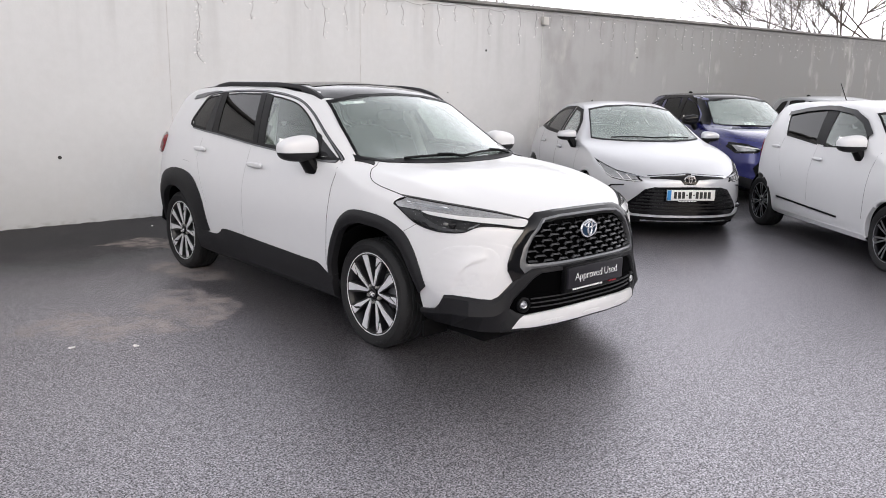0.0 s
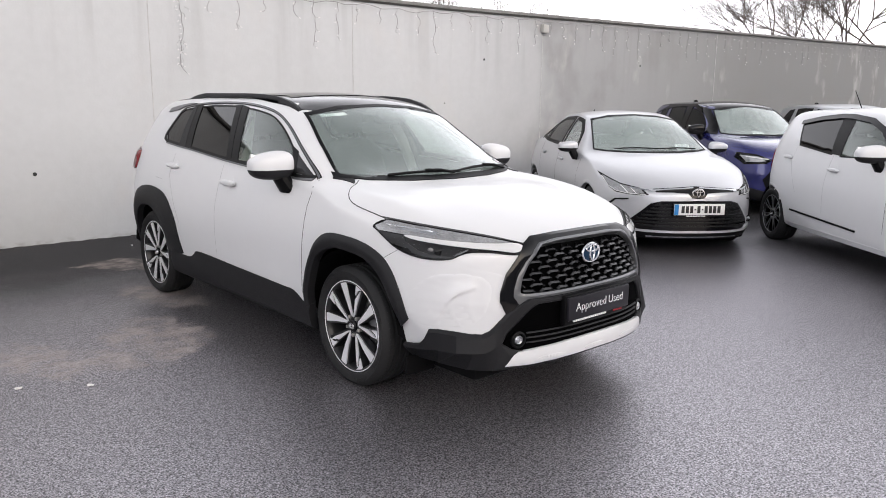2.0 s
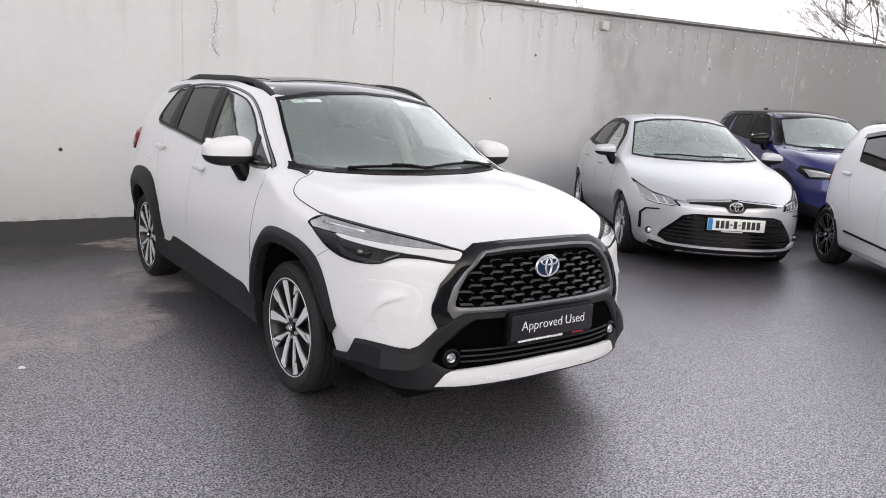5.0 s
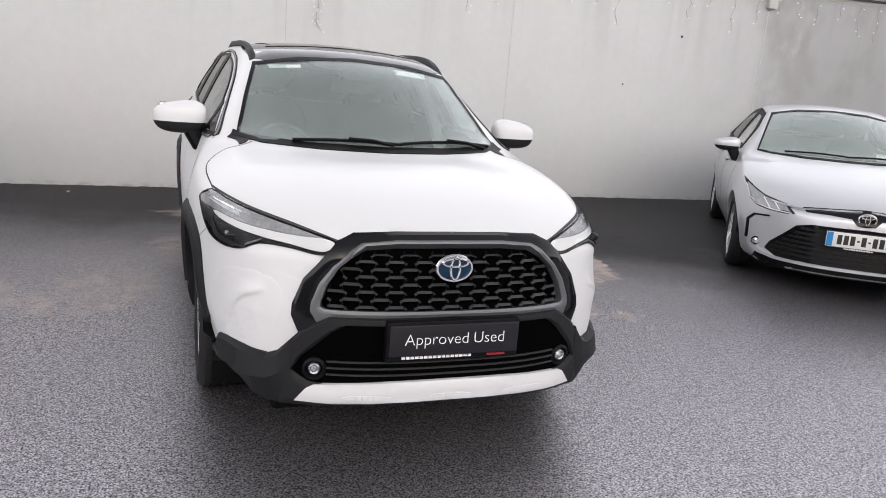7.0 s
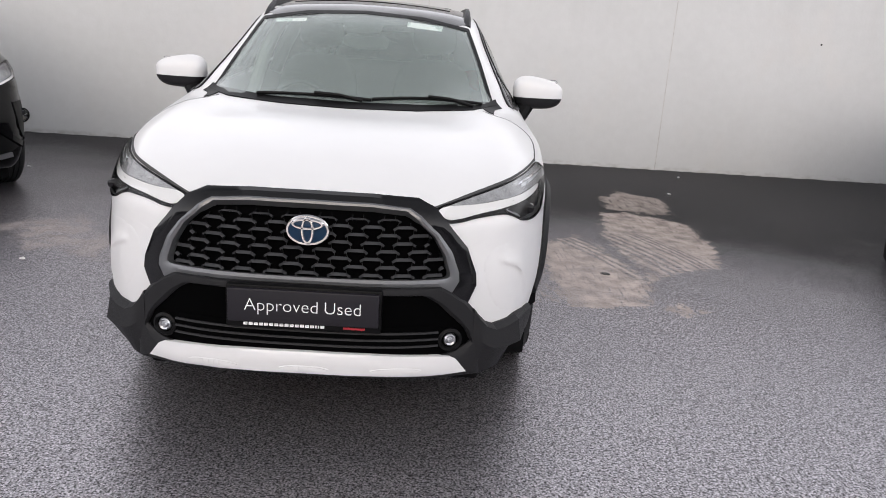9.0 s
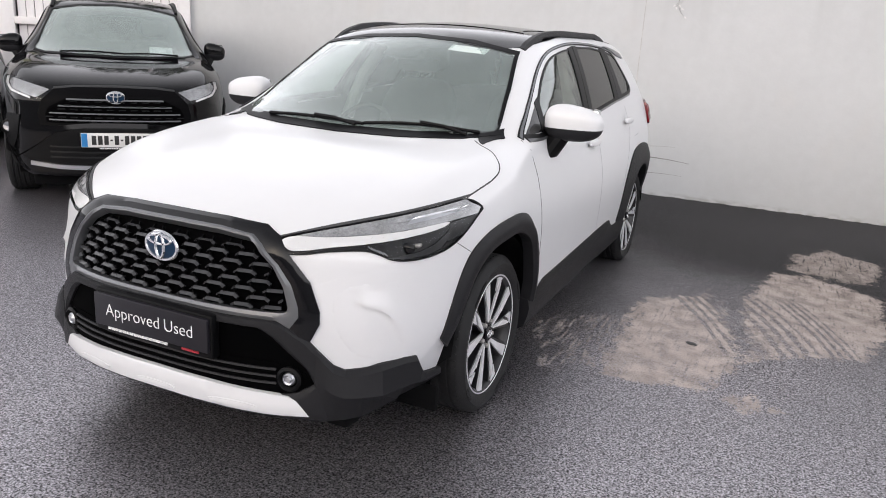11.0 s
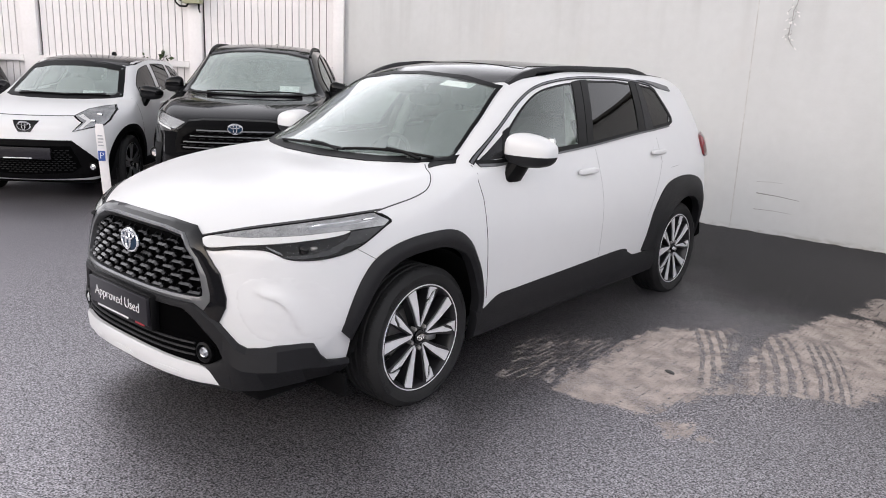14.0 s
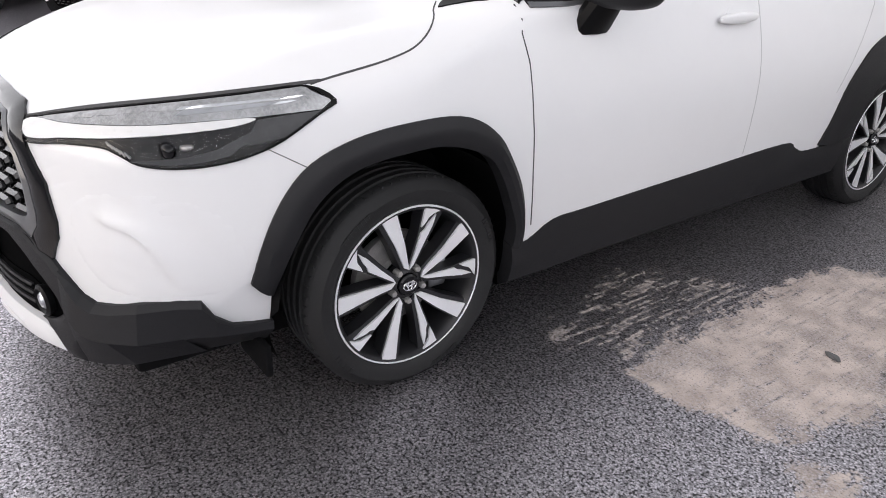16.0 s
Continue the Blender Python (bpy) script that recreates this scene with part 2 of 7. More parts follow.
def dense(pts, step, closed=True):
    out = []
    for a, b in zip(pts, pts[1:] + pts[:1] if closed else pts[1:]):
        n = max(1, round(math.dist(a, b) / step))
        out += [tuple(a[i] + (b[i] - a[i]) * j / n for i in range(2)) for j in range(n)]
    return out if closed else out + [tuple(pts[-1])]


def shrunk(pts, w):
    """The outline moved inwards by w."""
    area = sum(a[0] * b[1] - b[0] * a[1] for a, b in zip(pts, pts[1:] + pts[:1]))
    out = []
    for i, p in enumerate(pts):
        a, b = Vector(pts[i - 1]), Vector(pts[(i + 1) % len(pts)])
        u, v = (Vector(p) - a).normalized(), (b - Vector(p)).normalized()
        n = Vector((-(u + v).y, (u + v).x))
        n = n.normalized() if n.length > 1e-6 else Vector((-u.y, u.x))
        k = min(1.6, 1 / max(0.4, n.dot(Vector((-u.y, u.x)))))
        out.append(tuple(Vector(p) + n * w * k * (1 if area > 0 else -1)))
    return out


class Skin:
    """The outside of a body, on which panels, lamps and panes are laid."""

    def __init__(self, verts, faces):
        self.tree = BVHTree.FromPolygons(verts, faces)

    def on(self, p, way, side, start):
        """The skin's point and normal at the 2D point p, seen from the side, the front, the back or above."""
        if way == "side":
            o, d = Vector((side * 2, p[0], p[1])), Vector((-side, 0, 0))
        elif way == "front":
            o, d = Vector((side * p[0], start, p[1])), Vector((0, 1, 0))
        elif way == "back":
            o, d = Vector((side * p[0], 6, p[1])), Vector((0, -1, 0))
        else:
            o, d = Vector((side * p[0], p[1], 3)), Vector((0, 0, -1))
        q, n, *_ = self.tree.ray_cast(o, d)
        if q is None:
            q, n, *_ = self.tree.find_nearest(o + d * (1.2 if way == "side" else 2.2))
        return q, n if n.dot(d) < 0 else -n

    def shell(self, flat, tris, rim, way, side, start, off, depth, drop):
        """A solid panel over the flat mesh, off proud of the skin and depth thick."""
        bm = bmesh.new()
        hits = [self.on(p, way, side, start) for p in flat]
        top = [bm.verts.new(q + n * (off - (drop if i in rim else 0))) for i, (q, n) in enumerate(hits)]
        low = [bm.verts.new(q + n * (off - depth)) for q, n in hits]
        edges = {}
        for f in tris:
            if len(set(f)) < 3:
                continue
            bm.faces.new([top[i] for i in f])
            bm.faces.new([low[i] for i in reversed(f)])
            for a, b in zip(f, f[1:] + f[:1]):
                edges[(a, b)] = edges.get((a, b), 0) + 1
        for a, b in edges:
            if (b, a) not in edges:
                bm.faces.new((top[b], top[a], low[a], low[b]))
        return bm

    def patch(self, outline, way="side", side=1, off=0.004, depth=0.012, step=0.03, start=-3.0, drop=0.0):
        """A panel with the given outline."""
        rim = dense(list(outline), step)
        xs, ys = [p[0] for p in rim], [p[1] for p in rim]
        core = shrunk(rim, step * 0.3)
        grid = [(x, y) for x in np.arange(min(xs) + step / 2, max(xs), step) for y in np.arange(min(ys) + step / 2, max(ys), step)]
        grid = [p for p in grid if inside(p, core)]
        n = len(rim)
        v, _, f, ov, *_ = delaunay_2d_cdt([Vector(p) for p in rim + grid], [(i, (i + 1) % n) for i in range(n)], [list(range(n))], 1, 1e-5)
        edge = {i for i, o in enumerate(ov) if any(j < n for j in o)}
        return self.shell([tuple(p) for p in v], [list(t) for t in f], edge, way, side, start, off, depth, drop)

    def strip(self, a, b, way="side", side=1, off=0.004, depth=0.012, rows=2, start=-3.0, drop=0.0, closed=False):
        """A band between two outlines of as many points."""
        n = len(a)
        flat = [tuple(np.array(p) + (np.array(q) - np.array(p)) * r / rows) for r in range(rows + 1) for p, q in zip(a, b)]
        faces = [[r * n + i, r * n + (i + 1) % n, (r + 1) * n + (i + 1) % n, (r + 1) * n + i] for r in range(rows) for i in range(n if closed else n - 1)]
        rim = {r * n + i for r in (0, rows) for i in range(n)}
        return self.shell(flat, faces, rim, way, side, start, off, depth, drop)

    def ring(self, outline, width, step=0.03, **k):
        """A band of that width inside the outline."""
        rim = dense(list(outline), step)
        return self.strip(rim, shrunk(rim, width), closed=True, **k)

    def line(self, pts, width=0.006, step=0.03, off=0.0008, depth=0.004, **k):
        """A thin shut line along the points."""
        p = dense(list(pts), step, False)
        a, b = [], []
        for i, q in enumerate(p):
            d = Vector(p[min(i + 1, len(p) - 1)]) - Vector(p[max(i - 1, 0)])
            n = Vector((-d.y, d.x)).normalized() * width / 2
            a.append(tuple(Vector(q) + n)), b.append(tuple(Vector(q) - n))
        return self.strip(a, b, off=off, depth=depth, rows=1, **k)


def body_mesh(c, ny=110, inset=0.0):
    """The closed skin of a car: sections along its length, warped to its nose and tail in plan."""
    y0, y1, r = c["nose"], c["tail"], 0.07
    us = [y0 + r * (1 - math.cos(a)) for a in np.linspace(0, math.pi / 2, 6)] + list(np.linspace(y0 + r, y1 - r, ny))[1:-1] + [y1 - r * (1 - math.sin(a)) for a in np.linspace(0, math.pi / 2, 6)]

    def section(s):
        g = {k: c[k](s) for k in ("zl", "xs", "xm", "zm", "xb", "zb", "xr", "zr", "zc")}
        a = rounded([(g["xs"] - 0.09, g["zl"]), (g["xs"], g["zl"] + 0.06), (g["xm"], g["zm"]), (g["xb"], g["zb"])], 6, False)
        pts = [(k * (g["xs"] - 0.09) / 4, g["zl"]) for k in range(4)] + a
        bulge = c.get("bulge", 0.02)
        for k in range(1, 15):
            t = k / 14
            pts.append((g["xb"] + (g["xr"] - g["xb"]) * t + bulge * 4 * t * (1 - t), g["zb"] + (g["zr"] - g["zb"]) * t + 0.3 * bulge * 4 * t * (1 - t)))
        for k in range(1, 13):
            x = g["xr"] * (1 - k / 12)
            pts.append((x, g["zr"] + (g["zc"] - g["zr"]) * (1 - (x / g["xr"]) ** 2) + (c["hood"](x, s) if "hood" in c else 0)))
        p = np.array(pts)
        for _ in range(c.get("soft", 2)):
            p[5:-1] = 0.5 * p[5:-1] + 0.25 * (p[4:-2] + p[6:])
        d = 0.0
        for e in (s - y0, y1 - s):
            if e < r:
                d = r - math.sqrt(max(0, r * r - (r - e) ** 2))
        mid = (g["zl"] + g["zc"]) / 2
        k = 1 - (0.6 * d + inset) / g["xm"]
        kz = 1 - (0.6 * d + inset) / max(0.25, (g["zc"] - g["zl"]) / 2)
        return [(x * k, mid + (z - mid) * kz) for x, z in p]

    def warp(x, s, z):
        f, b = max(0.0, (y0 + 1.3 - s) / 1.3), max(0.0, (s - y1 + 1.0) / 1.0)
        return s + c["front"](abs(x), z) * f**2 - c["rear"](abs(x), z) * b**2

    verts, faces, n = [], [], 0
    rings = []

    def add(sec, s):
        loop = [(x, z) for x, z in sec] + [(-x, z) for x, z in sec[-2:0:-1]]
        base = len(verts)
        verts.extend(Vector((x, warp(x, s, z), z)) for x, z in loop)
        rings.append((base, len(loop)))

    def cap(sec, s, ks):
        mid = (sec[0][1] + sec[-1][1]) / 2
        for k in ks:
            add([(x * k, mid + (z - mid) * k) for x, z in sec], s)

    ks = [i / 14 for i in range(1, 14)]
    cap(section(us[0]), us[0] + inset, ks)
    for s in us:
        add(section(s), min(max(s, y0 + inset), y1 - inset))
    cap(section(us[-1]), us[-1] - inset, ks[::-1])
    for (a, n), (b, _) in zip(rings, rings[1:]):
        faces += [(a + i, b + i, b + (i + 1) % n, a + (i + 1) % n) for i in range(n)]
    faces.append(tuple(rings[0][0] + i for i in range(n)))
    faces.append(tuple(rings[-1][0] + i for i in reversed(range(n))))
    return verts, faces


def nearest(p, poly):
    best = None
    for a, b in zip(poly, poly[1:] + poly[:1]):
        ab = (b[0] - a[0], b[1] - a[1])
        k = ab[0] ** 2 + ab[1] ** 2
        t = 0 if k == 0 else min(1, max(0, ((p[0] - a[0]) * ab[0] + (p[1] - a[1]) * ab[1]) / k))
        q = (a[0] + ab[0] * t, a[1] + ab[1] * t)
        d = math.dist(p, q)
        if best is None or d < best[0]:
            best = (d, q)
    return best


def cut_body(verts, faces, windows, screens, arches, arch_r, zh, openings=(), skin=None):
    """The body's faces less those behind panes, over wheels and underneath; the cut edges follow the outlines."""
    bm = bmesh.new()
    vs = {}
    for f in faces:
        m = sum((verts[i] for i in f), Vector()) / len(f)
        ax = abs(m.x)
        if ax > 0.45 and any(inside((m.y, m.z), w) for w in windows):
            continue
        if any(inside((ax, m.z), w) and a < m.y < b for w, a, b in screens):
            continue
        if ax > 0.5 and openings and any(inside((m.y, m.z), w) for w in openings):
            continue
        if ax > 0.5 and not openings and any((m.y - y) ** 2 + (m.z - zh) ** 2 < arch_r**2 for y in arches):
            continue
        if m.z < zh - 0.02 and ax > 0.5 and any(abs(m.y - y) < arch_r - (0.05 if openings else 0) for y in arches):
            continue
        if skin and openings and ax > 0.55 and m.z < 0.31:
            continue
        if skin and m.z < 0.33 and max(verts[i].z for i in f) - min(verts[i].z for i in f) < 0.004:
            continue
        for i in f:
            if i not in vs:
                vs[i] = bm.verts.new(verts[i])
        bm.faces.new([vs[i] for i in f])
    if skin:
        rings = [[(y + arch_r * math.cos(t), zh + arch_r * math.sin(t)) for t in np.linspace(0, 2 * math.pi, 60)][:-1] for y in arches]
        for v in {v for e in bm.edges if e.is_boundary for v in e.verts}:
            s = 1 if v.co.x > 0 else -1
            done = False
            if abs(v.co.x) > 0.45:
                c = [nearest((v.co.y, v.co.z), w) for w in list(windows) + list(openings or rings)]
                d, q = min(c)
                if d < 0.035:
                    h, n = skin.on(q, "side", s, 0)
                    if abs(h.x - v.co.x) < 0.08:
                        v.co, done = h, True
            if not done:
                for w, a, b in screens:
                    if a < v.co.y < b:
                        d, q = nearest((abs(v.co.x), v.co.z), w)
                        if d < 0.035:
                            h, n = skin.on(q, "front" if b < 3 else "back", s, v.co.y - 0.25 if b < 3 else 0)
                            if abs(h.y - v.co.y) < 0.10:
                                v.co = h
    return bm
def resample(pts, n, closed=True):
    p = [Vector(q) for q in pts] + ([Vector(pts[0])] if closed else [])
    d = np.concatenate([[0], np.cumsum([(b - a).length for a, b in zip(p, p[1:])])])
    t = np.linspace(0, d[-1], n + 1)[:-1] if closed else np.linspace(0, d[-1], n)
    return [(float(np.interp(u, d, [q.x for q in p])), float(np.interp(u, d, [q.y for q in p]))) for u in t]


def full(half):
    """A half outline, from the middle above to the middle below, with its mirror image."""
    return list(half) + [(-x, z) for x, z in reversed(half) if abs(x) > 1e-4]


def bar_on(skin, bm, p, q, w, off, depth, way="front", start=-3.0, side=1, lean=0.0):
    """A small bar laid on the skin from p to q, w wide."""
    p, q = Vector(p), Vector(q)
    n = (q - p).normalized()
    n = Vector((-n.y, n.x)) * w / 2
    top, low = [], []
    for i, u in enumerate((p + n, q + n, q - n, p - n)):
        h, k = skin.on(u, way, side, start)
        top.append(bm.verts.new(h + k * (off - (lean if i < 2 else 0)))), low.append(bm.verts.new(h + k * (off - depth)))
    bm.faces.new(top), bm.faces.new(low[::-1])
    for i in range(4):
        bm.faces.new((top[i], low[i], low[(i + 1) % 4], top[(i + 1) % 4]))


def text_on(s, size, m, material, parent, name="lettering", label="", depth=0.001):
    """Lettering in the built-in font as a mesh part."""
    cu = bpy.data.curves.new(name, "FONT")
    cu.offset = -0.018 * size
    cu.body, cu.size, cu.align_x, cu.align_y, cu.extrude = s, size, "CENTER", "CENTER", depth
    tmp = bpy.data.objects.new(name, cu)
    scene.collection.objects.link(tmp)
    me = bpy.data.meshes.new_from_object(tmp.evaluated_get(bpy.context.evaluated_depsgraph_get()))
    bpy.data.objects.remove(tmp)
    me.materials.clear()
    me.materials.append(material)
    ob = new(name, me)
    ob.parent, ob.matrix_basis = parent, m
    return tagged(ob, label)


SPOKES = {}


# arms of a V, in shares of the rim's radius: across and outward
VEE_FACES = {0: [[(0.012, 0.19), (-0.072, 0.56), (-0.195, 0.975), (-0.29, 0.955), (-0.395, 0.912), (-0.190, 0.535), (-0.062, 0.235)]],
             1: [[(0.012, 0.19), (0.150, 0.645), (0.205, 0.680), (0.240, 0.735), (0.355, 0.845), (0.300, 0.700), (0.180, 0.48), (0.066, 0.245)],
                 [(0.150, 0.722), (0.205, 0.975), (0.34, 0.94), (0.470, 0.880), (0.412, 0.880), (0.322, 0.862), (0.252, 0.830), (0.200, 0.765)]]}
VEE_BACKS = {0: [[(0.03, 0.17), (-0.050, 0.56), (-0.175, 0.985), (-0.31, 0.96), (-0.450, 0.90), (-0.240, 0.52), (-0.090, 0.20)]],
             1: [[(-0.02, 0.17), (0.125, 0.66), (0.180, 0.985), (0.34, 0.95), (0.490, 0.875), (0.425, 0.80), (0.350, 0.680), (0.225, 0.46), (0.095, 0.21)]]}


def vee_spoke(st, r, hooked):
    """One arm of a V of two spokes: a machined face on a dark back; the hooked arm has a stepped gap near the rim."""
    key = ("vee", r, hooked)
    if key not in SPOKES:
        out = []
        for outlines, mt, drop, d in ((VEE_FACES[hooked], st["face"], 0.0, 0.007), (VEE_BACKS[hooked], st["barrel"], 0.006, 0.045)):
            bm = bmesh.new()
            for pts in outlines:
                top, low = [], []
                for u, v in pts:
                    rho = math.hypot(u, v)
                    x = 0.076 + 0.017 * math.sin(min(rho, 1) * math.pi / 2) - drop
                    top.append(bm.verts.new((x, u * r, v * r)))
                    low.append(bm.verts.new((x - d, u * r, v * r)))
                n = len(pts)
                caps = [bm.faces.new(top), bm.faces.new(low[::-1])]
                for a in range(n):
                    bm.faces.new((top[a], low[a], low[(a + 1) % n], top[(a + 1) % n]))
                bmesh.ops.triangulate(bm, faces=caps)
            me = bpy.data.meshes.new("spoke")
            bmesh.ops.recalc_face_normals(bm, faces=bm.faces)
            bm.to_mesh(me)
            bm.free()
            me.materials.append(mt)
            out.append(me)
        SPOKES[key] = out
    return SPOKES[key]


def wheel(root, y, side, c):
    """Alloy wheel with tyre, spokes, hub cap, nuts and brake disc."""
    R, r, st = c["tyre"], c["rim"], c["wheel"]
    bm = bmesh.new()
    lathe(bm, [(r + 0.006, 0.088), (r + 0.008, 0.094), (r - 0.004, 0.096), (r - 0.012, 0.086), (r - 0.018, 0.06), (r - 0.03, 0.0), (r - 0.03, -0.09), (r + 0.004, -0.095)], 56)
    base = part("wheel", bm, st["barrel"], root)
    base.matrix_basis = pose(side * c["hub_x"], y, c["hub_z"], st.get("turn", 0), 0, 0 if side > 0 else 180)
    lathe_tyre = [(r, 0.08), (r + 0.012, 0.098), (r + 0.03, 0.106), ((R + r) / 2 + 0.01, 0.110), (R - 0.028, 0.105), (R - 0.010, 0.092), (R - 0.001, 0.078)]
    for g in (0.052, 0.018, -0.018, -0.052):
        lathe_tyre += [(R, g + 0.007), (R - 0.007, g + 0.004), (R - 0.007, g - 0.004), (R, g - 0.007)]
    lathe_tyre += [(R - 0.001, -0.078), (R - 0.010, -0.095), (R - 0.04, -0.108), (r + 0.012, -0.10), (r, -0.085)]
    bm = bmesh.new()
    lathe(bm, lathe_tyre, 72)
    for k in range(72):
        a = 2 * math.pi * k / 72
        box(bm, 0.060, 0.083, -0.0022, 0.0022, R - 0.012, R + 0.0006, m=Matrix.Rotation(a, 4, "X"))
    for a0, n in ((0.5, 9), (2.1, 6), (3.4, 8), (5.0, 7)):
        for k in range(n):
            box(bm, 0.107, 0.1115, -0.005, 0.005, (R + r) / 2 - 0.002, (R + r) / 2 + 0.014, m=Matrix.Rotation(a0 + k * 0.045, 4, "X"))
    t = part("tyre", bm, RUBBER, base, "black rubber tyre with worn tread")
    lip = bmesh.new()
    lathe(lip, [(r + 0.006, 0.094), (r + 0.0045, 0.0970), (r + 0.001, 0.0970), (r - 0.001, 0.093)], 56)
    part("rim_edge", lip, st["face"], base)
    key = (st["n"], r, st["w0"], st["w1"], st.get("pair", 0))
    if key not in SPOKES:
        out = []
        for deep in (0, 1):
            bm = bmesh.new()
            ring = []
            for u in np.linspace(0, 1, 6):
                rad = 0.045 + (r - 0.055) * u
                hw = (st["w0"] + (st["w1"] - st["w0"]) * u**1.3) / 2 * (1.25 if deep else 1)
                x = 0.078 + 0.012 * math.sin(u * math.pi / 2) - (0.004 if deep else 0)
                d = 0.05 if deep else 0.004
                z = -st.get("sweep", 0.0) * (u - 0.5)
                ring.append([bm.verts.new(v) for v in ((x, z - hw, rad), (x, z + hw, rad), (x - d, z + hw * 0.8, rad), (x - d, z - hw * 0.8, rad))])
            for a, b in zip(ring, ring[1:]):
                for i in range(4):
                    bm.faces.new((a[i], a[(i + 1) % 4], b[(i + 1) % 4], b[i]))
            bm.faces.new(ring[0][::-1]), bm.faces.new(ring[-1])
            me = bpy.data.meshes.new("spoke")
            bmesh.ops.recalc_face_normals(bm, faces=bm.faces)
            bm.to_mesh(me)
            bm.free()
            me.materials.append(st["barrel"] if deep else st["face"])
            out.append(me)
        SPOKES[key] = out
    n, pair = st["n"], st.get("pair", 0)
    for k in range(n if st.get("vee") else 0):
        for me, nm in zip(vee_spoke(st, r, k % 2), ("spoke", "spoke_back")):
            sp = new(nm, me)
            sp.parent, sp.matrix_basis = base, pose(0, 0, 0, 360 * (k // 2) / (n // 2), 0, 0)
    for k in range(0 if st.get("vee") else n):
        a = 360 * k / n
        if pair:
            a = 360 * (k // 2) / (n // 2) + (pair if k % 2 else -pair)
        sp = new("spoke", SPOKES[key][0])
        sp.parent, sp.matrix_basis = base, pose(0, 0, 0, a, 0, 0)
        sb = new("spoke_back", SPOKES[key][1])
        sb.parent, sb.matrix_basis = base, pose(0, 0, 0, a, 0, 0)
    bm = bmesh.new()
    k = 0.048 if st.get("vee") else 0.070
    lathe(bm, [(k, 0.03), (k, 0.070), (k - 0.008, 0.076), (0.036, 0.077), (0.034, 0.074)], 32)
    part("hub", bm, st["barrel"] if st.get("vee") else st["face"], base)
    bm = bmesh.new()
    lathe(bm, [(0.033, 0.070), (0.033, 0.084), (0.028, 0.088), (0.0005, 0.089)], 28)
    part("hub_cap", bm, GLOSS, base, "black wheel centre cap with a chrome oval")
    bm = bmesh.new()
    for rx, rz, o in ((0.021, 0.014, 0), (0.007, 0.013, 0.0), (0.014, 0.006, 0.005)):
        oval(bm, rx, rz, 0.0022, at=(0.0895, 0, o), axis="x")
    part("cap_emblem", bm, CHROME, base)
    for k in range(5):
        a = 2 * math.pi * (k + 0.5) / 5 + math.pi / 2
        nut = bmesh.new()
        lathe(nut, [(0.010, 0.06), (0.010, 0.082), (0.008, 0.087), (0.0004, 0.088)], 6, at=(0, 0.052 * math.cos(a), 0.052 * math.sin(a)))
        part("wheel_nut", nut, STEEL, base)
    bm = bmesh.new()
    lathe(bm, [(0.06, 0.035), (0.065, 0.02), (0.14, 0.02), (0.142, 0.005), (0.14, -0.005), (0.05, -0.005)], 40)
    part("brake_disc", bm, STEEL, base, "worn grey brake disc")
    bm = bmesh.new()
    box(bm, -0.03, 0.045, 0.095, 0.16, -0.06, 0.06, 0.01)
    part("brake_caliper", bm, SATIN, base)
    return base


def oval(bm, rx, rz, r, at=(0, 0, 0), axis="y", n=28):
    """An oval ring of round section."""
    rows = []
    for j in range(n):
        a = 2 * math.pi * j / n
        c, s = math.cos(a), math.sin(a)
        row = []
        for k in range(6):
            b = 2 * math.pi * k / 6
            u, v, d = (rx + r * math.cos(b)) * c, (rz + r * math.cos(b)) * s, r * math.sin(b)
            row.append(bm.verts.new(Vector((u, d, v) if axis == "y" else (d, u, v)) + Vector(at)))
        rows.append(row)
    for j in range(n):
        for k in range(6):
            bm.faces.new((rows[j][k], rows[(j + 1) % n][k], rows[(j + 1) % n][(k + 1) % 6], rows[j][(k + 1) % 6]))
    return bm


def emblem(root, y, z, k=1.0, back=None, tilt=0):
    """Oval badge: a backing disc with chrome ovals."""
    bm = bmesh.new()
    lathe(bm, [(0.0005, -0.012), (0.05, -0.011), (0.062, -0.006), (0.066, 0.004)], 32, "y")
    bmesh.ops.scale(bm, vec=(k, k, 0.70 * k), verts=bm.verts)
    e = part("badge", bm, back or BADGE, root, "oval badge with chrome rings")
    e.matrix_basis = pose(0, y, z, tilt, 0, 0)
    for rx, rz, r, at in ((0.066, 0.046, 0.0060, (0, -0.004, 0)), (0.017, 0.040, 0.0052, (0, -0.013, 0.001)), (0.047, 0.015, 0.0052, (0, -0.013, 0.022 * k))):
        bm = bmesh.new()
        oval(bm, rx * k, rz * k, r * k, at=at)
        part("chrome_ring", bm, CHROME, e)


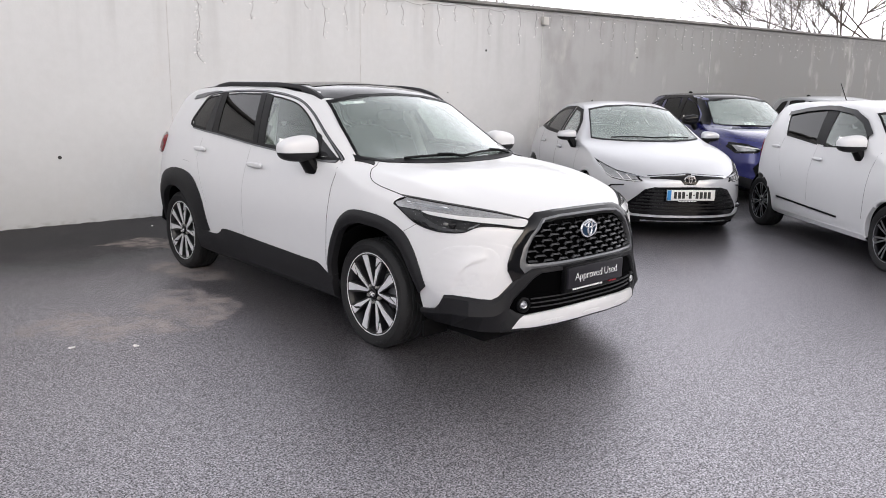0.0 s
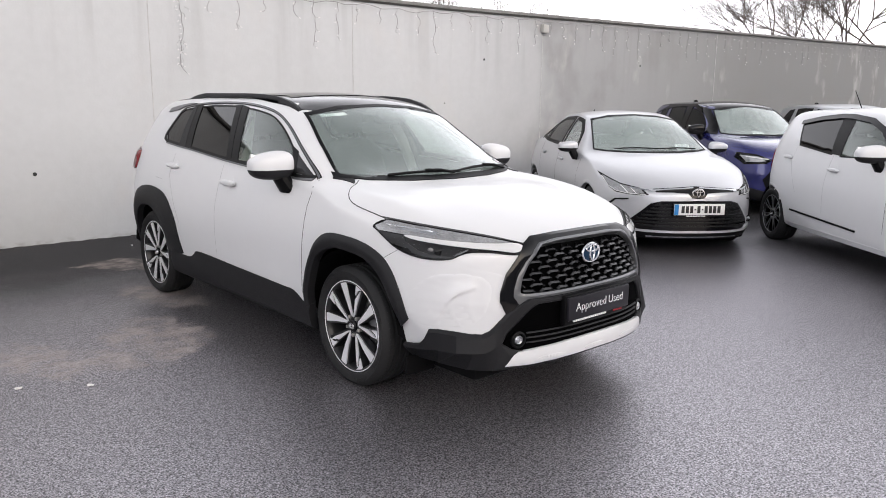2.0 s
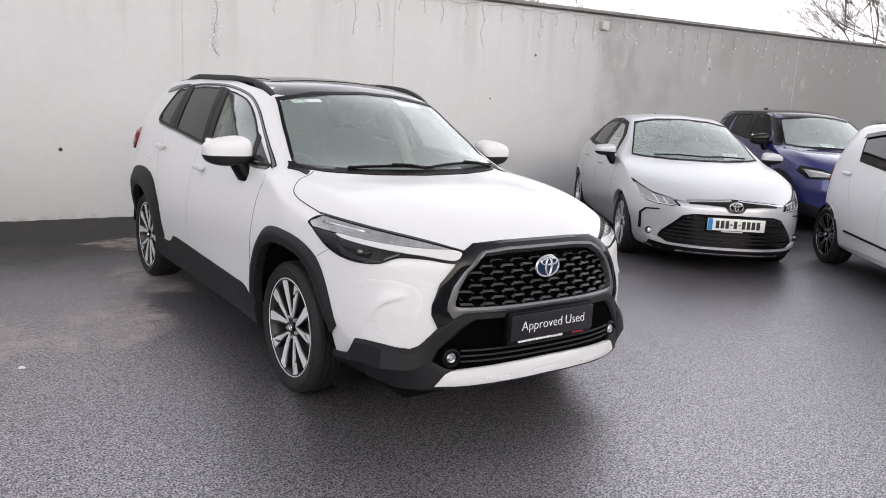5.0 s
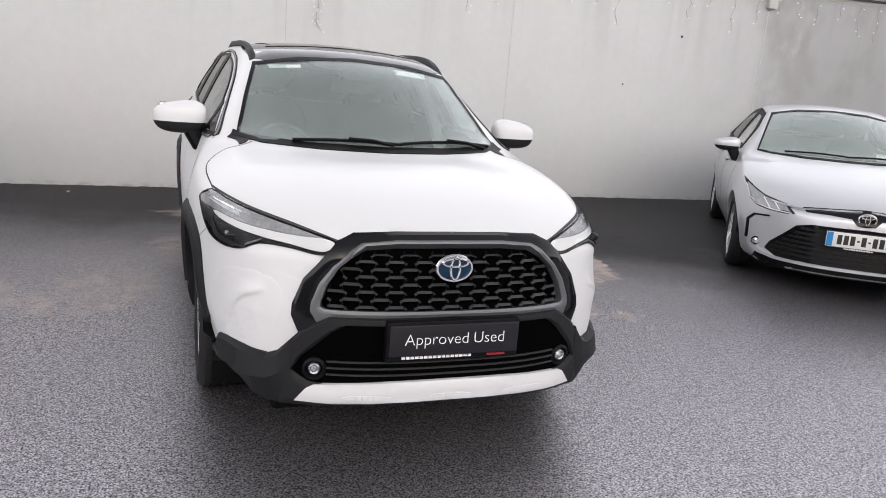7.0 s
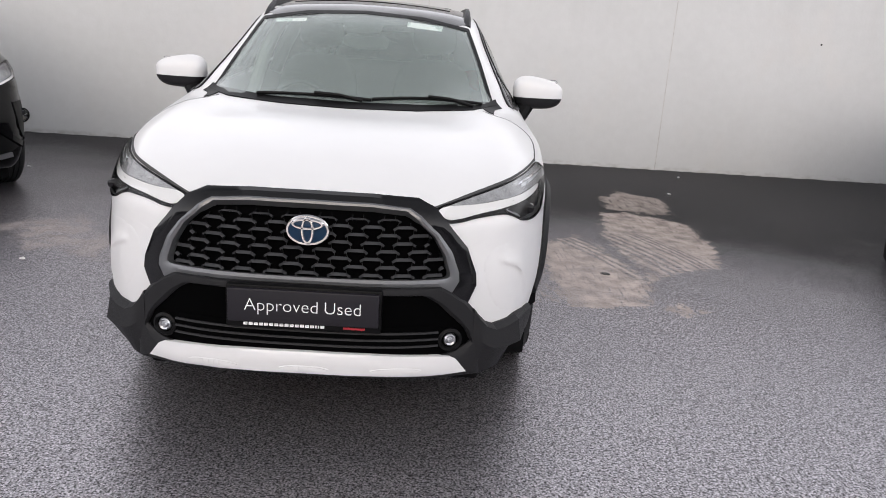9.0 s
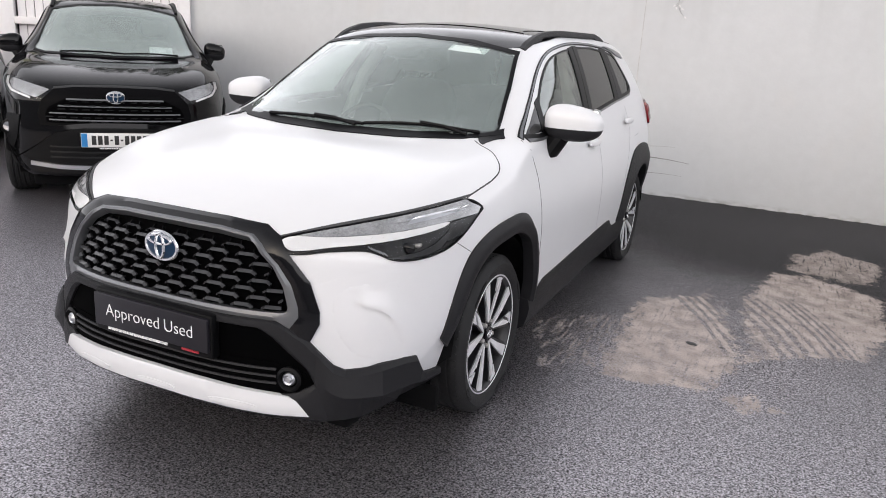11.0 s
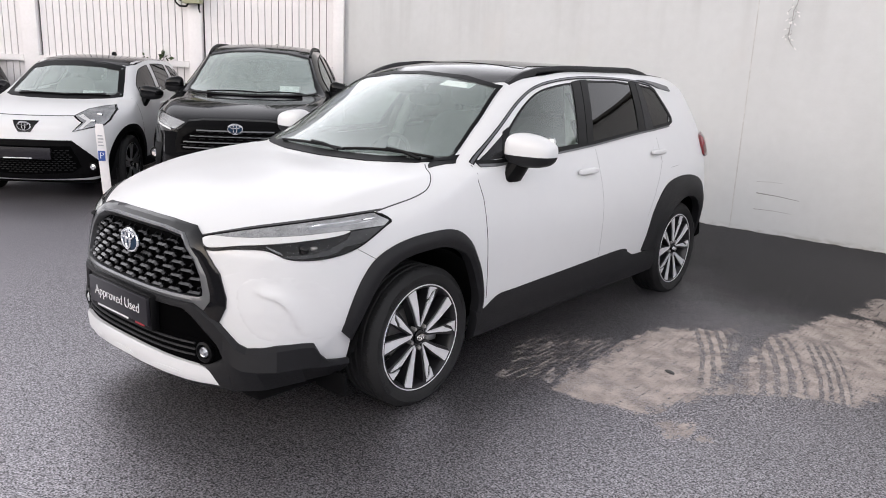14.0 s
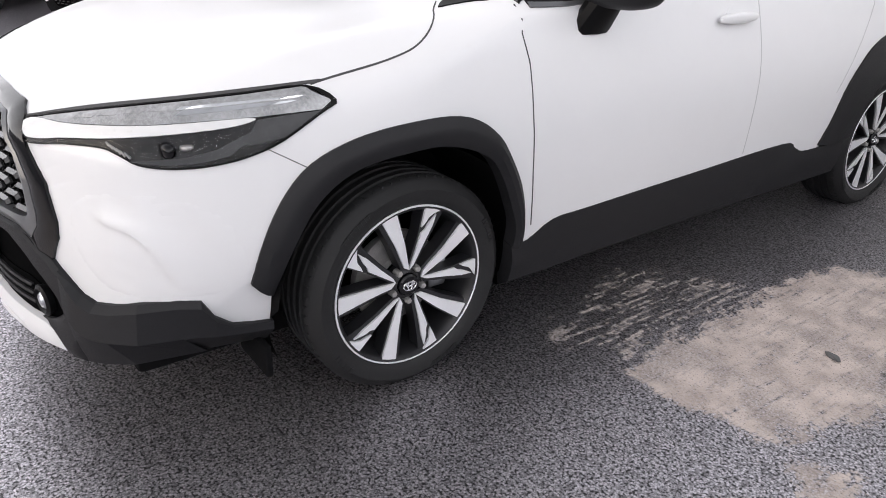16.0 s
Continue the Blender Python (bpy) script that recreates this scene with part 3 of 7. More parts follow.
def number_plate(root, y, z, w=0.52, h=0.11, tilt=0):
    """White plate with a blue band; its characters are plain bars."""
    bm = bmesh.new()
    box(bm, -w / 2, w / 2, -0.004, 0.004, -h / 2, h / 2, 0.002)
    p = part("number_plate", bm, PLATE_WHITE, root, "white number plate with a blue band and dark bars")
    p.matrix_basis = pose(0, y, z, tilt, 0, 0)
    bm = bmesh.new()
    box(bm, -w / 2 + 0.003, -w / 2 + 0.045, -0.0055, 0.0, -h / 2 + 0.003, h / 2 - 0.003)
    part("blue_band", bm, PLATE_BLUE, p)
    x = -w / 2 + 0.075
    k = 0
    while x < w / 2 - 0.05:
        bm = bmesh.new()
        if k in (3, 5):
            box(bm, x, x + 0.018, -0.0055, 0, -0.006, 0.006)
            step = 0.03
        else:
            box(bm, x, x + 0.032, -0.0055, 0, -0.035, 0.035, 0.001)
            step = 0.044
        part("bar", bm, INK, p)
        x += step
        k += 1
    bm = bmesh.new()
    box(bm, -w / 2 - 0.008, w / 2 + 0.008, 0.0, 0.014, -h / 2 - 0.018, h / 2 + 0.006, 0.003)
    part("plate_holder", bm, TRIM, p)
    bm = bmesh.new()
    for i in range(12):
        box(bm, -0.13 + i * 0.0165, -0.13 + i * 0.0165 + 0.012, -0.002, 0.001, -h / 2 - 0.014, -h / 2 - 0.005)
    part("dealer_bars", bm, LETTER, p)
    return p


def seat(root, x, y, z, w=0.50):
    """Front seat: base, backrest and headrest."""
    bm = bmesh.new()
    blob(bm, (x, y, z + 0.02), (w / 2, 0.26, 0.10), 3.2)
    s = part("seat", bm, SEAT, root, "dark cloth car seat")
    bm = bmesh.new()
    blob(bm, (0, 0, 0.31), (w / 2, 0.09, 0.33), 3.4)
    for v in bm.verts:
        v.co.y += 0.30 * v.co.z
    part("backrest", bm, SEAT, s).matrix_basis = pose(x, y + 0.20, z + 0.02)
    bm = bmesh.new()
    blob(bm, (x, y + 0.44, z + 0.78), (0.14, 0.05, 0.095), 3)
    for u in (-0.05, 0.05):
        tube(bm, [(x + u, y + 0.42, z + 0.60), (x + u, y + 0.44, z + 0.72)], 0.007)
    part("headrest", bm, SEAT, s)


def door_mirror(root, c, side):
    """Door mirror: painted shell, black base and arm, glass."""
    x, y, z = c["mirror"]
    w, d, h = c.get("mirror_size", (0.13, 0.085, 0.078))
    bm = bmesh.new()
    blob(bm, (0, 0, 0), (w, d, h), 2.9, 36, 22)
    for v in bm.verts:
        v.co.z *= 1 - 0.42 * min(1, max(0, (v.co.x / w + 1) / 2)) ** 1.4 * (1 if v.co.z > 0 else 0.15)
        v.co.y += 0.10 * v.co.x
        if v.co.y > 0.45 * d:
            v.co.y = 0.45 * d
    low = bm.copy()
    cutz = -0.30 * h
    bmesh.ops.bisect_plane(bm, geom=list(bm.verts) + list(bm.edges) + list(bm.faces), plane_co=(0, 0, cutz), plane_no=(0, 0, -1), clear_outer=True)
    bmesh.ops.bisect_plane(low, geom=list(low.verts) + list(low.edges) + list(low.faces), plane_co=(0, 0, cutz), plane_no=(0, 0, 1), clear_outer=True)
    for b in (bm, low):
        bmesh.ops.scale(b, vec=(side, 1, 1), verts=b.verts)
    shell = part("door_mirror", bm, c.get("mirror_paint", c["paint"]), root, "door mirror with a black lower shell", sharp=60)
    shell.matrix_basis = pose(side * x, y, z)
    part("lower_shell", low, CLAD, shell, sharp=60)
    bm = bmesh.new()
    box(bm, -0.8 * w, 0.8 * w, 0.45 * d, 0.45 * d + 0.004, -0.7 * h, 0.72 * h, 0.012)
    part("mirror_glass", bm, CHROME, shell)
    bm = bmesh.new()
    rings = []
    for t in np.linspace(0, 1, 5):
        cx, cz = -0.34 * w * side - side * 0.065 * t, -0.4 * h - 0.125 * t
        a, b = 0.056 - 0.008 * t, 0.060 + 0.020 * t
        rings.append([bm.verts.new((cx + a * math.cos(u), 0.0 - 0.02 * t + b * math.sin(u), cz)) for u in (2 * math.pi * j / 12 for j in range(12))])
    for u, v in zip(rings, rings[1:]):
        for j in range(12):
            bm.faces.new((u[j], u[(j + 1) % 12], v[(j + 1) % 12], v[j]))
    bm.faces.new(rings[0]), bm.faces.new(rings[-1])
    part("mirror_arm", bm, TRIM, shell)


def car(c, name, m, label, group="parked cars"):
    """A car from its curves: shell, lining, panes, wheels, seats, mirrors and shut lines. Returns it and its skin."""
    root = thing(name, m, label, "car", group)
    ny = c.get("ny", 100)
    verts, faces = body_mesh(c, ny)
    skin = Skin(verts, faces)
    panes = [o for o, _ in c["panes"]]
    screens = [(shrunk(c["screen"], 0.006), -0.2, 1.6), (shrunk(c["back"], 0.02), 2.0, 9)] + c.get("cuts", [])
    arches = (0.0, c["base"])
    part("body_shell", cut_body(verts, faces, [shrunk(p, 0.006) for p in panes], screens, arches, c["arch"], c["hub_z"], c.get("openings", ()), skin), c["paint"], root, c["paint_label"], sharp=50)
    v2, f2 = body_mesh(c, 60, 0.035)
    wide = [(shrunk(c["screen"], -0.03), -0.2, 1.6), (shrunk(c["back"], -0.02), 2.0, 9)] + c.get("cuts", [])
    part("cabin_lining", cut_body(v2, f2, [shrunk(p, -0.025) for p in panes], wide, arches, c["arch"] + 0.03, c["hub_z"]), CABIN, root)
    # unseen tray, set low to stop light leaking under the car
    bm = bmesh.new()
    k = c["hub_x"] - 0.13
    box(bm, -k, k, c["nose"] + 0.22, c["tail"] - 0.30, 0.150, 0.260, 0.02)
    part("underbody", bm, LINER, root, "black tray under the car, added to block light")
    for s in (1, -1):
        for o, g in c["panes"]:
            part("side_window", skin.patch(o, side=s, off=0.003, depth=0.005, step=0.06), g, root, "dark privacy glass" if g is PRIVACY else "clear side window")
            k = shrunk(o, -c.get("frame", 0.03))
            part("window_frame", skin.ring(k, c.get("frame", 0.03) + c.get("lap", 0.014), side=s, off=0.006, depth=0.014, rows=1), c.get("frame_mat", TRIM), root)
        for y in arches:
            wheel(root, y, s, c)
            bm = bmesh.new()
            r, x0, x1 = c["arch"] - 0.004, 0.45, c["half"] - 0.05
            a = [(math.cos(t), math.sin(t)) for t in np.linspace(-0.35, math.pi + 0.35, 25)]
            rows = [[bm.verts.new((s * (x if v > 0.05 else min(x, 0.76)), y + r * u, c["hub_z"] + r * v)) for u, v in a] for x in (x0, x1)]
            for i in range(24):
                bm.faces.new((rows[0][i], rows[0][i + 1], rows[1][i + 1], rows[1][i]))
            bm.faces.new(rows[0])
            part("wheel_liner", bm, LINER, root)
        door_mirror(root, c, s)
        for i, p in enumerate(c["seams"]):
            part("shut_line", skin.line(p, 0.004, side=s), SEAM_PALE if i in c.get("faint", ()) else SEAM, root)
        for y, z, w in c["handles"]:
            bm = bmesh.new()
            q, n = skin.on((y, z), "side", s, 0)
            blob(bm, (q.x + s * 0.022, y, z), (0.016, w / 2, 0.018), 2.8)
            part("door_handle", bm, c.get("handle_paint", c["paint"]), root)
            part("handle_cup", skin.patch(rounded([(y - 0.045, z), (y - 0.02, z + 0.035), (y + 0.02, z + 0.035), (y + 0.045, z), (y, z - 0.02)], 4), side=s, off=0.0015, depth=0.004, step=0.02), c["paint"], root)
    part("windscreen", skin.patch(c["screen"], "front", off=0.003, depth=0.005, step=0.06, start=c.get("screen_from", 0.03)), c.get("glass", GLASS), root, "clear windscreen reflecting the sky")
    part("windscreen_edge", skin.ring(shrunk(c["screen"], -c.get("edge", 0.012)), c.get("frit", 0.03), way="front", start=c.get("screen_from", 0.03), off=0.005, depth=0.010, rows=1), TRIM, root)
    part("rear_window", skin.patch(c["back"], "back", off=0.003, depth=0.005, step=0.06), PRIVACY, root)
    ys, zs = c["seat"]
    for x in (-0.36, 0.36):
        seat(root, x, ys, zs)
    bm = bmesh.new()
    blob(bm, (0, ys + 1.15, zs + 0.28), (0.62, 0.10, 0.33), 4)
    blob(bm, (0, ys + 0.85, zs + 0.02), (0.62, 0.28, 0.10), 4)
    part("rear_bench", bm, SEAT, root)
    bm = bmesh.new()
    yd, zd = c["dash"]
    blob(bm, (0, yd, zd - 0.13), (0.68, 0.26, 0.15), 3.5, 28, 14)
    part("dashboard", bm, CABIN, root)
    bm = bmesh.new()
    oval(bm, 0.175, 0.175, 0.014)
    box(bm, -0.16, 0.16, -0.006, 0.012, -0.025, 0.025, 0.006)
    blob(bm, (0, 0, 0), (0.06, 0.03, 0.05))
    part("steering_wheel", bm, CABIN, root).matrix_basis = pose(-0.36, yd + 0.32, zd - 0.08, -25, 0, 0)
    return root, skin
# ---- ground ----
def tarmac():
    """Wet, coarse tarmac with pale worn patches of their own shape."""
    m = bpy.data.materials.new("wet_tarmac")
    m.use_nodes = True
    n, l = m.node_tree.nodes, m.node_tree.links
    p = n["Principled BSDF"]
    co = n.new("ShaderNodeTexCoord").outputs["Object"]

    def noise_at(scale, detail=5, src=co):
        t = n.new("ShaderNodeTexNoise")
        t.inputs["Scale"].default_value, t.inputs["Detail"].default_value = scale, detail
        l.new(src, t.inputs["Vector"])
        return t.outputs["Fac"]

    def calc(op, a, b=None, c=None):
        t = n.new("ShaderNodeMath")
        t.operation = op
        for i, v in enumerate((a, b, c)):
            if v is None:
                continue
            if isinstance(v, (int, float)):
                t.inputs[i].default_value = v
            else:
                l.new(v, t.inputs[i])
        return t.outputs[0]

    def ramp(v, a, b, c=0.0, d=1.0):
        t = n.new("ShaderNodeMapRange")
        t.interpolation_type = "SMOOTHSTEP"
        for i, k in zip((1, 2, 3, 4), (a, b, c, d)):
            t.inputs[i].default_value = k
        l.new(v, t.inputs[0])
        return t.outputs[0]

    def mix(f, a, b):
        t = n.new("ShaderNodeMixRGB")
        for i, v in enumerate((f, a, b)):
            if isinstance(v, tuple):
                t.inputs[i].default_value = (*v, 1)
            elif isinstance(v, (int, float)):
                t.inputs[i].default_value = v
            else:
                l.new(v, t.inputs[i])
        return t.outputs[0]

    rough_edge = calc("ADD", calc("MULTIPLY", noise_at(2.3, 8), 0.75), calc("ADD", calc("MULTIPLY", noise_at(11, 8), 0.65), calc("MULTIPLY", noise_at(75, 5), 0.54)))
    # scraped streaks run along the patches
    mp = n.new("ShaderNodeMapping")
    mp.inputs["Rotation"].default_value, mp.inputs["Scale"].default_value = (0, 0, radians(8)), (55, 5, 1)
    l.new(co, mp.inputs["Vector"])
    streak = calc("ADD", calc("MULTIPLY", noise_at(1.0, 4, mp.outputs[0]), 0.6), calc("MULTIPLY", noise_at(45, 6), 0.4))
    # worn patches: corners anticlockwise, how dense the scrapes are, how far worn through
    worn = None
    for corners, k, depth in (
            (((1.21, 0.58), (1.60, 0.60), (1.70, 0.90), (1.72, 1.30), (1.60, 1.93), (1.46, 2.15), (1.18, 1.84), (1.16, 1.40), (1.17, 0.80)), 1.0, 0.90),
            (((1.80, 1.15), (2.25, 1.45), (2.50, 2.00), (2.48, 2.70), (2.05, 2.95), (1.86, 2.88), (1.70, 2.31), (1.68, 1.90)), 1.0, 0.80),
            (((1.95, 3.10), (2.45, 2.90), (2.55, 3.60), (2.20, 3.92), (1.95, 3.50)), 0.9, 0.60),
            (((0.88, 0.46), (1.12, 0.62), (1.18, 0.95), (1.12, 1.36), (0.76, 1.25), (0.68, 1.00)), 0.60, 0.62),
            (((1.72, 0.66), (1.80, 0.53), (1.90, 0.60), (1.82, 0.74)), 0.8, 0.9),
            (((-1.62, 1.60), (-1.50, 0.90), (-1.20, 1.05), (-0.98, 1.35), (-1.10, 1.85), (-1.24, 1.98)), 0.8, 0.50),
            (((-2.40, 1.50), (-1.98, 1.03), (-1.55, 0.95), (-1.52, 1.25), (-2.02, 1.86)), 0.8, 0.50),
            (((-1.15, 2.70), (-0.95, 2.05), (-0.70, 2.00), (-0.62, 2.60), (-0.95, 3.00)), 0.7, 0.44),
            (((-1.10, 3.95), (-0.62, 3.40), (-0.45, 3.80), (-0.63, 4.18)), 0.7, 0.46)):
        d = None
        for (x0, y0), (x1, y1) in zip(corners, corners[1:] + corners[:1]):
            ln = math.hypot(x1 - x0, y1 - y0)
            nx, ny = (y1 - y0) / ln, (x0 - x1) / ln
            dot = n.new("ShaderNodeVectorMath")
            dot.operation = "DOT_PRODUCT"
            dot.inputs[1].default_value = (nx, ny, 0)
            l.new(co, dot.inputs[0])
            e = calc("SUBTRACT", dot.outputs["Value"], nx * x0 + ny * y0)
            d = e if d is None else calc("MAXIMUM", d, e)
        d = calc("ADD", d, calc("MULTIPLY", calc("SUBTRACT", rough_edge, 0.97), 0.34))
        f = calc("MULTIPLY", ramp(d, 0.018, -0.018), ramp(streak, 0.74 - 0.42 * k, 0.84 - 0.42 * k)) if depth > 0.59 else calc("MULTIPLY", ramp(d, 0.035, -0.035), ramp(noise_at(7, 9), 0.40, 0.56, 0.30, 1.0))
        f = calc("MULTIPLY", f, depth)
        worn = f if worn is None else calc("MAXIMUM", worn, f)
    worn = calc("MULTIPLY", worn, ramp(noise_at(150, 4), 0.33, 0.43, 0.25, 1.0))
    worn = calc("MULTIPLY", worn, calc("MULTIPLY", ramp(noise_at(4.5, 7), 0.36, 0.52, 0.75, 1.0), ramp(streak, 0.40, 0.50, 0.72, 1.0)))
    # wet tyre tracks across the pale patches
    for x, y, a, b, turn in ((1.55, 1.63, 0.10, 0.52, 24.5), (1.67, 1.66, 0.055, 0.52, 20.5), (1.86, 1.72, 0.12, 0.56, 22), (2.10, 1.80, 0.08, 0.50, 20)):
        mp = n.new("ShaderNodeMapping")
        mp.vector_type = "TEXTURE"
        mp.inputs["Location"].default_value, mp.inputs["Rotation"].default_value, mp.inputs["Scale"].default_value = (x, y, 0), (0, 0, radians(turn)), (a, b, 1)
        l.new(co, mp.inputs["Vector"])
        uv = n.new("ShaderNodeSeparateXYZ")
        l.new(mp.outputs[0], uv.inputs[0])
        across = calc("ADD", uv.outputs[0], calc("ADD", calc("MULTIPLY", calc("MULTIPLY", uv.outputs[1], uv.outputs[1]), 0.35), calc("MULTIPLY", noise_at(14, 3), 0.35)))
        band = calc("MULTIPLY", ramp(calc("ABSOLUTE", calc("SUBTRACT", across, 0.3)), 1.15, 0.90), ramp(calc("ABSOLUTE", uv.outputs[1]), 1.15, 0.75))
        groove = ramp(calc("SINE", calc("MULTIPLY", across, 11.0)), -0.25, 0.35, 0.0 if a > 0.06 else 0.8)
        cut = calc("MULTIPLY", calc("MULTIPLY", band, groove), ramp(noise_at(22, 5), 0.36, 0.56, 0.25, 0.80))
        worn = calc("MULTIPLY", worn, calc("SUBTRACT", 1.0, cut))
    v = n.new("ShaderNodeTexVoronoi")
    v.inputs["Scale"].default_value = 165
    v.inputs["Randomness"].default_value = 1.0
    l.new(co, v.inputs["Vector"])
    chip = n.new("ShaderNodeSeparateColor")
    l.new(v.outputs["Color"], chip.inputs[0])
    pos = n.new("ShaderNodeSeparateXYZ")
    l.new(co, pos.inputs[0])
    # painted sky sheen: stones greyer, wetter in the open yard, darker towards the wall
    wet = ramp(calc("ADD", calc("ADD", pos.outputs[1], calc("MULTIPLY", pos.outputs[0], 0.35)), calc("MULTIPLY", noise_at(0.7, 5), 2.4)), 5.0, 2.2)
    low_sheen_stone = mix(ramp(chip.outputs[0], 0.2, 1.0), (0.018, 0.0176, 0.0188), (0.085, 0.082, 0.087))
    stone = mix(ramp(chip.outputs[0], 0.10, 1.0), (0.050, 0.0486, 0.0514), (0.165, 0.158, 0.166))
    broad = mix(ramp(noise_at(0.5, 4), 0.3, 0.7), (0.62, 0.62, 0.63), (1.15, 1.13, 1.13))
    t = n.new("ShaderNodeMixRGB")
    t.blend_type, t.inputs[0].default_value = "MULTIPLY", 1.0
    # dark hollows between the stones, in crooked runs
    hollow = calc("MULTIPLY", ramp(noise_at(118, 3), 0.39, 0.50, 0.24, 1.0), ramp(noise_at(38, 4), 0.34, 0.50, 0.64, 1.0))
    gap = calc("MULTIPLY", ramp(v.outputs["Distance"], 0.66, 0.30, 0.50, 1.2), hollow)
    stones = n.new("ShaderNodeVectorMath")
    stones.operation = "SCALE"
    l.new(mix(wet, low_sheen_stone, stone), stones.inputs[0]), l.new(gap, stones.inputs["Scale"])
    l.new(stones.outputs[0], t.inputs[1]), l.new(broad, t.inputs[2])
    pale = mix(ramp(noise_at(9, 8), 0.3, 0.7), (0.43, 0.365, 0.330), (0.60, 0.52, 0.475))
    base = mix(worn, t.outputs[0], pale)
    fleck = calc("GREATER_THAN", calc("MULTIPLY", chip.outputs[1], chip.outputs[2]), 0.955)
    base = mix(calc("MULTIPLY", fleck, 0.5), base, (0.5, 0.5, 0.5))
    l.new(base, p.inputs["Base Color"])
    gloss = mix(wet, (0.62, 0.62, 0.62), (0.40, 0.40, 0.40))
    p.inputs["IOR"].default_value = 3.8
    wet_film = calc("MULTIPLY", ramp(hollow, 0.2, 1.0, 0.10, 0.98), calc("MULTIPLY", ramp(v.outputs["Distance"], 0.75, 0.25, 0.45, 1.0), ramp(chip.outputs[1], 0.0, 0.8, 0.55, 1.0)))
    wet_film = calc("MULTIPLY", wet_film, calc("SUBTRACT", 1.0, calc("MULTIPLY", worn, 0.85)))
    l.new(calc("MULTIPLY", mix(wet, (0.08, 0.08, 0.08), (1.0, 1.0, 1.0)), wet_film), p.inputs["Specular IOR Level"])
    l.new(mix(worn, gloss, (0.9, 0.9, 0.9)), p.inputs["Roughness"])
    p.inputs["Specular Tint"].default_value = (1.0, 0.965, 1.03, 1)
    b = n.new("ShaderNodeBump")
    b.inputs["Strength"].default_value, b.inputs["Distance"].default_value = 0.30, 0.0016
    h = calc("ADD", calc("MULTIPLY", v.outputs["Distance"], -1.2), calc("MULTIPLY", hollow, 0.6))
    l.new(calc("ADD", h, calc("MULTIPLY", worn, 0.3)), b.inputs["Height"])
    l.new(b.outputs[0], p.inputs["Normal"])
    return m


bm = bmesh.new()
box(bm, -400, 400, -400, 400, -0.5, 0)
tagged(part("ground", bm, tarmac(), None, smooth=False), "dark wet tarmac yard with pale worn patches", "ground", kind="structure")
litter_mat = mat("litter", (0.80, 0.79, 0.78), 0.8, vary=0.1)
rnd = random.Random(4)
for x, y in ((-2.19, 1.02), (-1.90, 0.83), (-1.9, 4.9), (-2.5, 4.6), (-0.3, 4.7), (2.7, 3.9), (1.5, 1.18), (0.3, 3.3), (3.1, 4.9), (-3.2, 3.4)):
    bm = bmesh.new()
    dark = (x, y) == (1.5, 1.18)
    blob(bm, (0, 0, 0.006), (0.030, 0.014, 0.006) if dark else (0.017, 0.010, 0.006), 2.2, 9, 5)
    for v in bm.verts:
        v.co += Vector((rnd.uniform(-1, 1), rnd.uniform(-1, 1), 0)) * 0.006
    o = part("fallen_leaf" if dark else "litter", bm, CABIN if dark else litter_mat, None, "", False)
    o.matrix_world = pose(x, y, 0, 0, 0, rnd.uniform(0, 180))
    tagged(o, "dead brown leaf on a pale patch" if dark else "small pale scrap of litter on the tarmac", "litter", "litter on the yard")


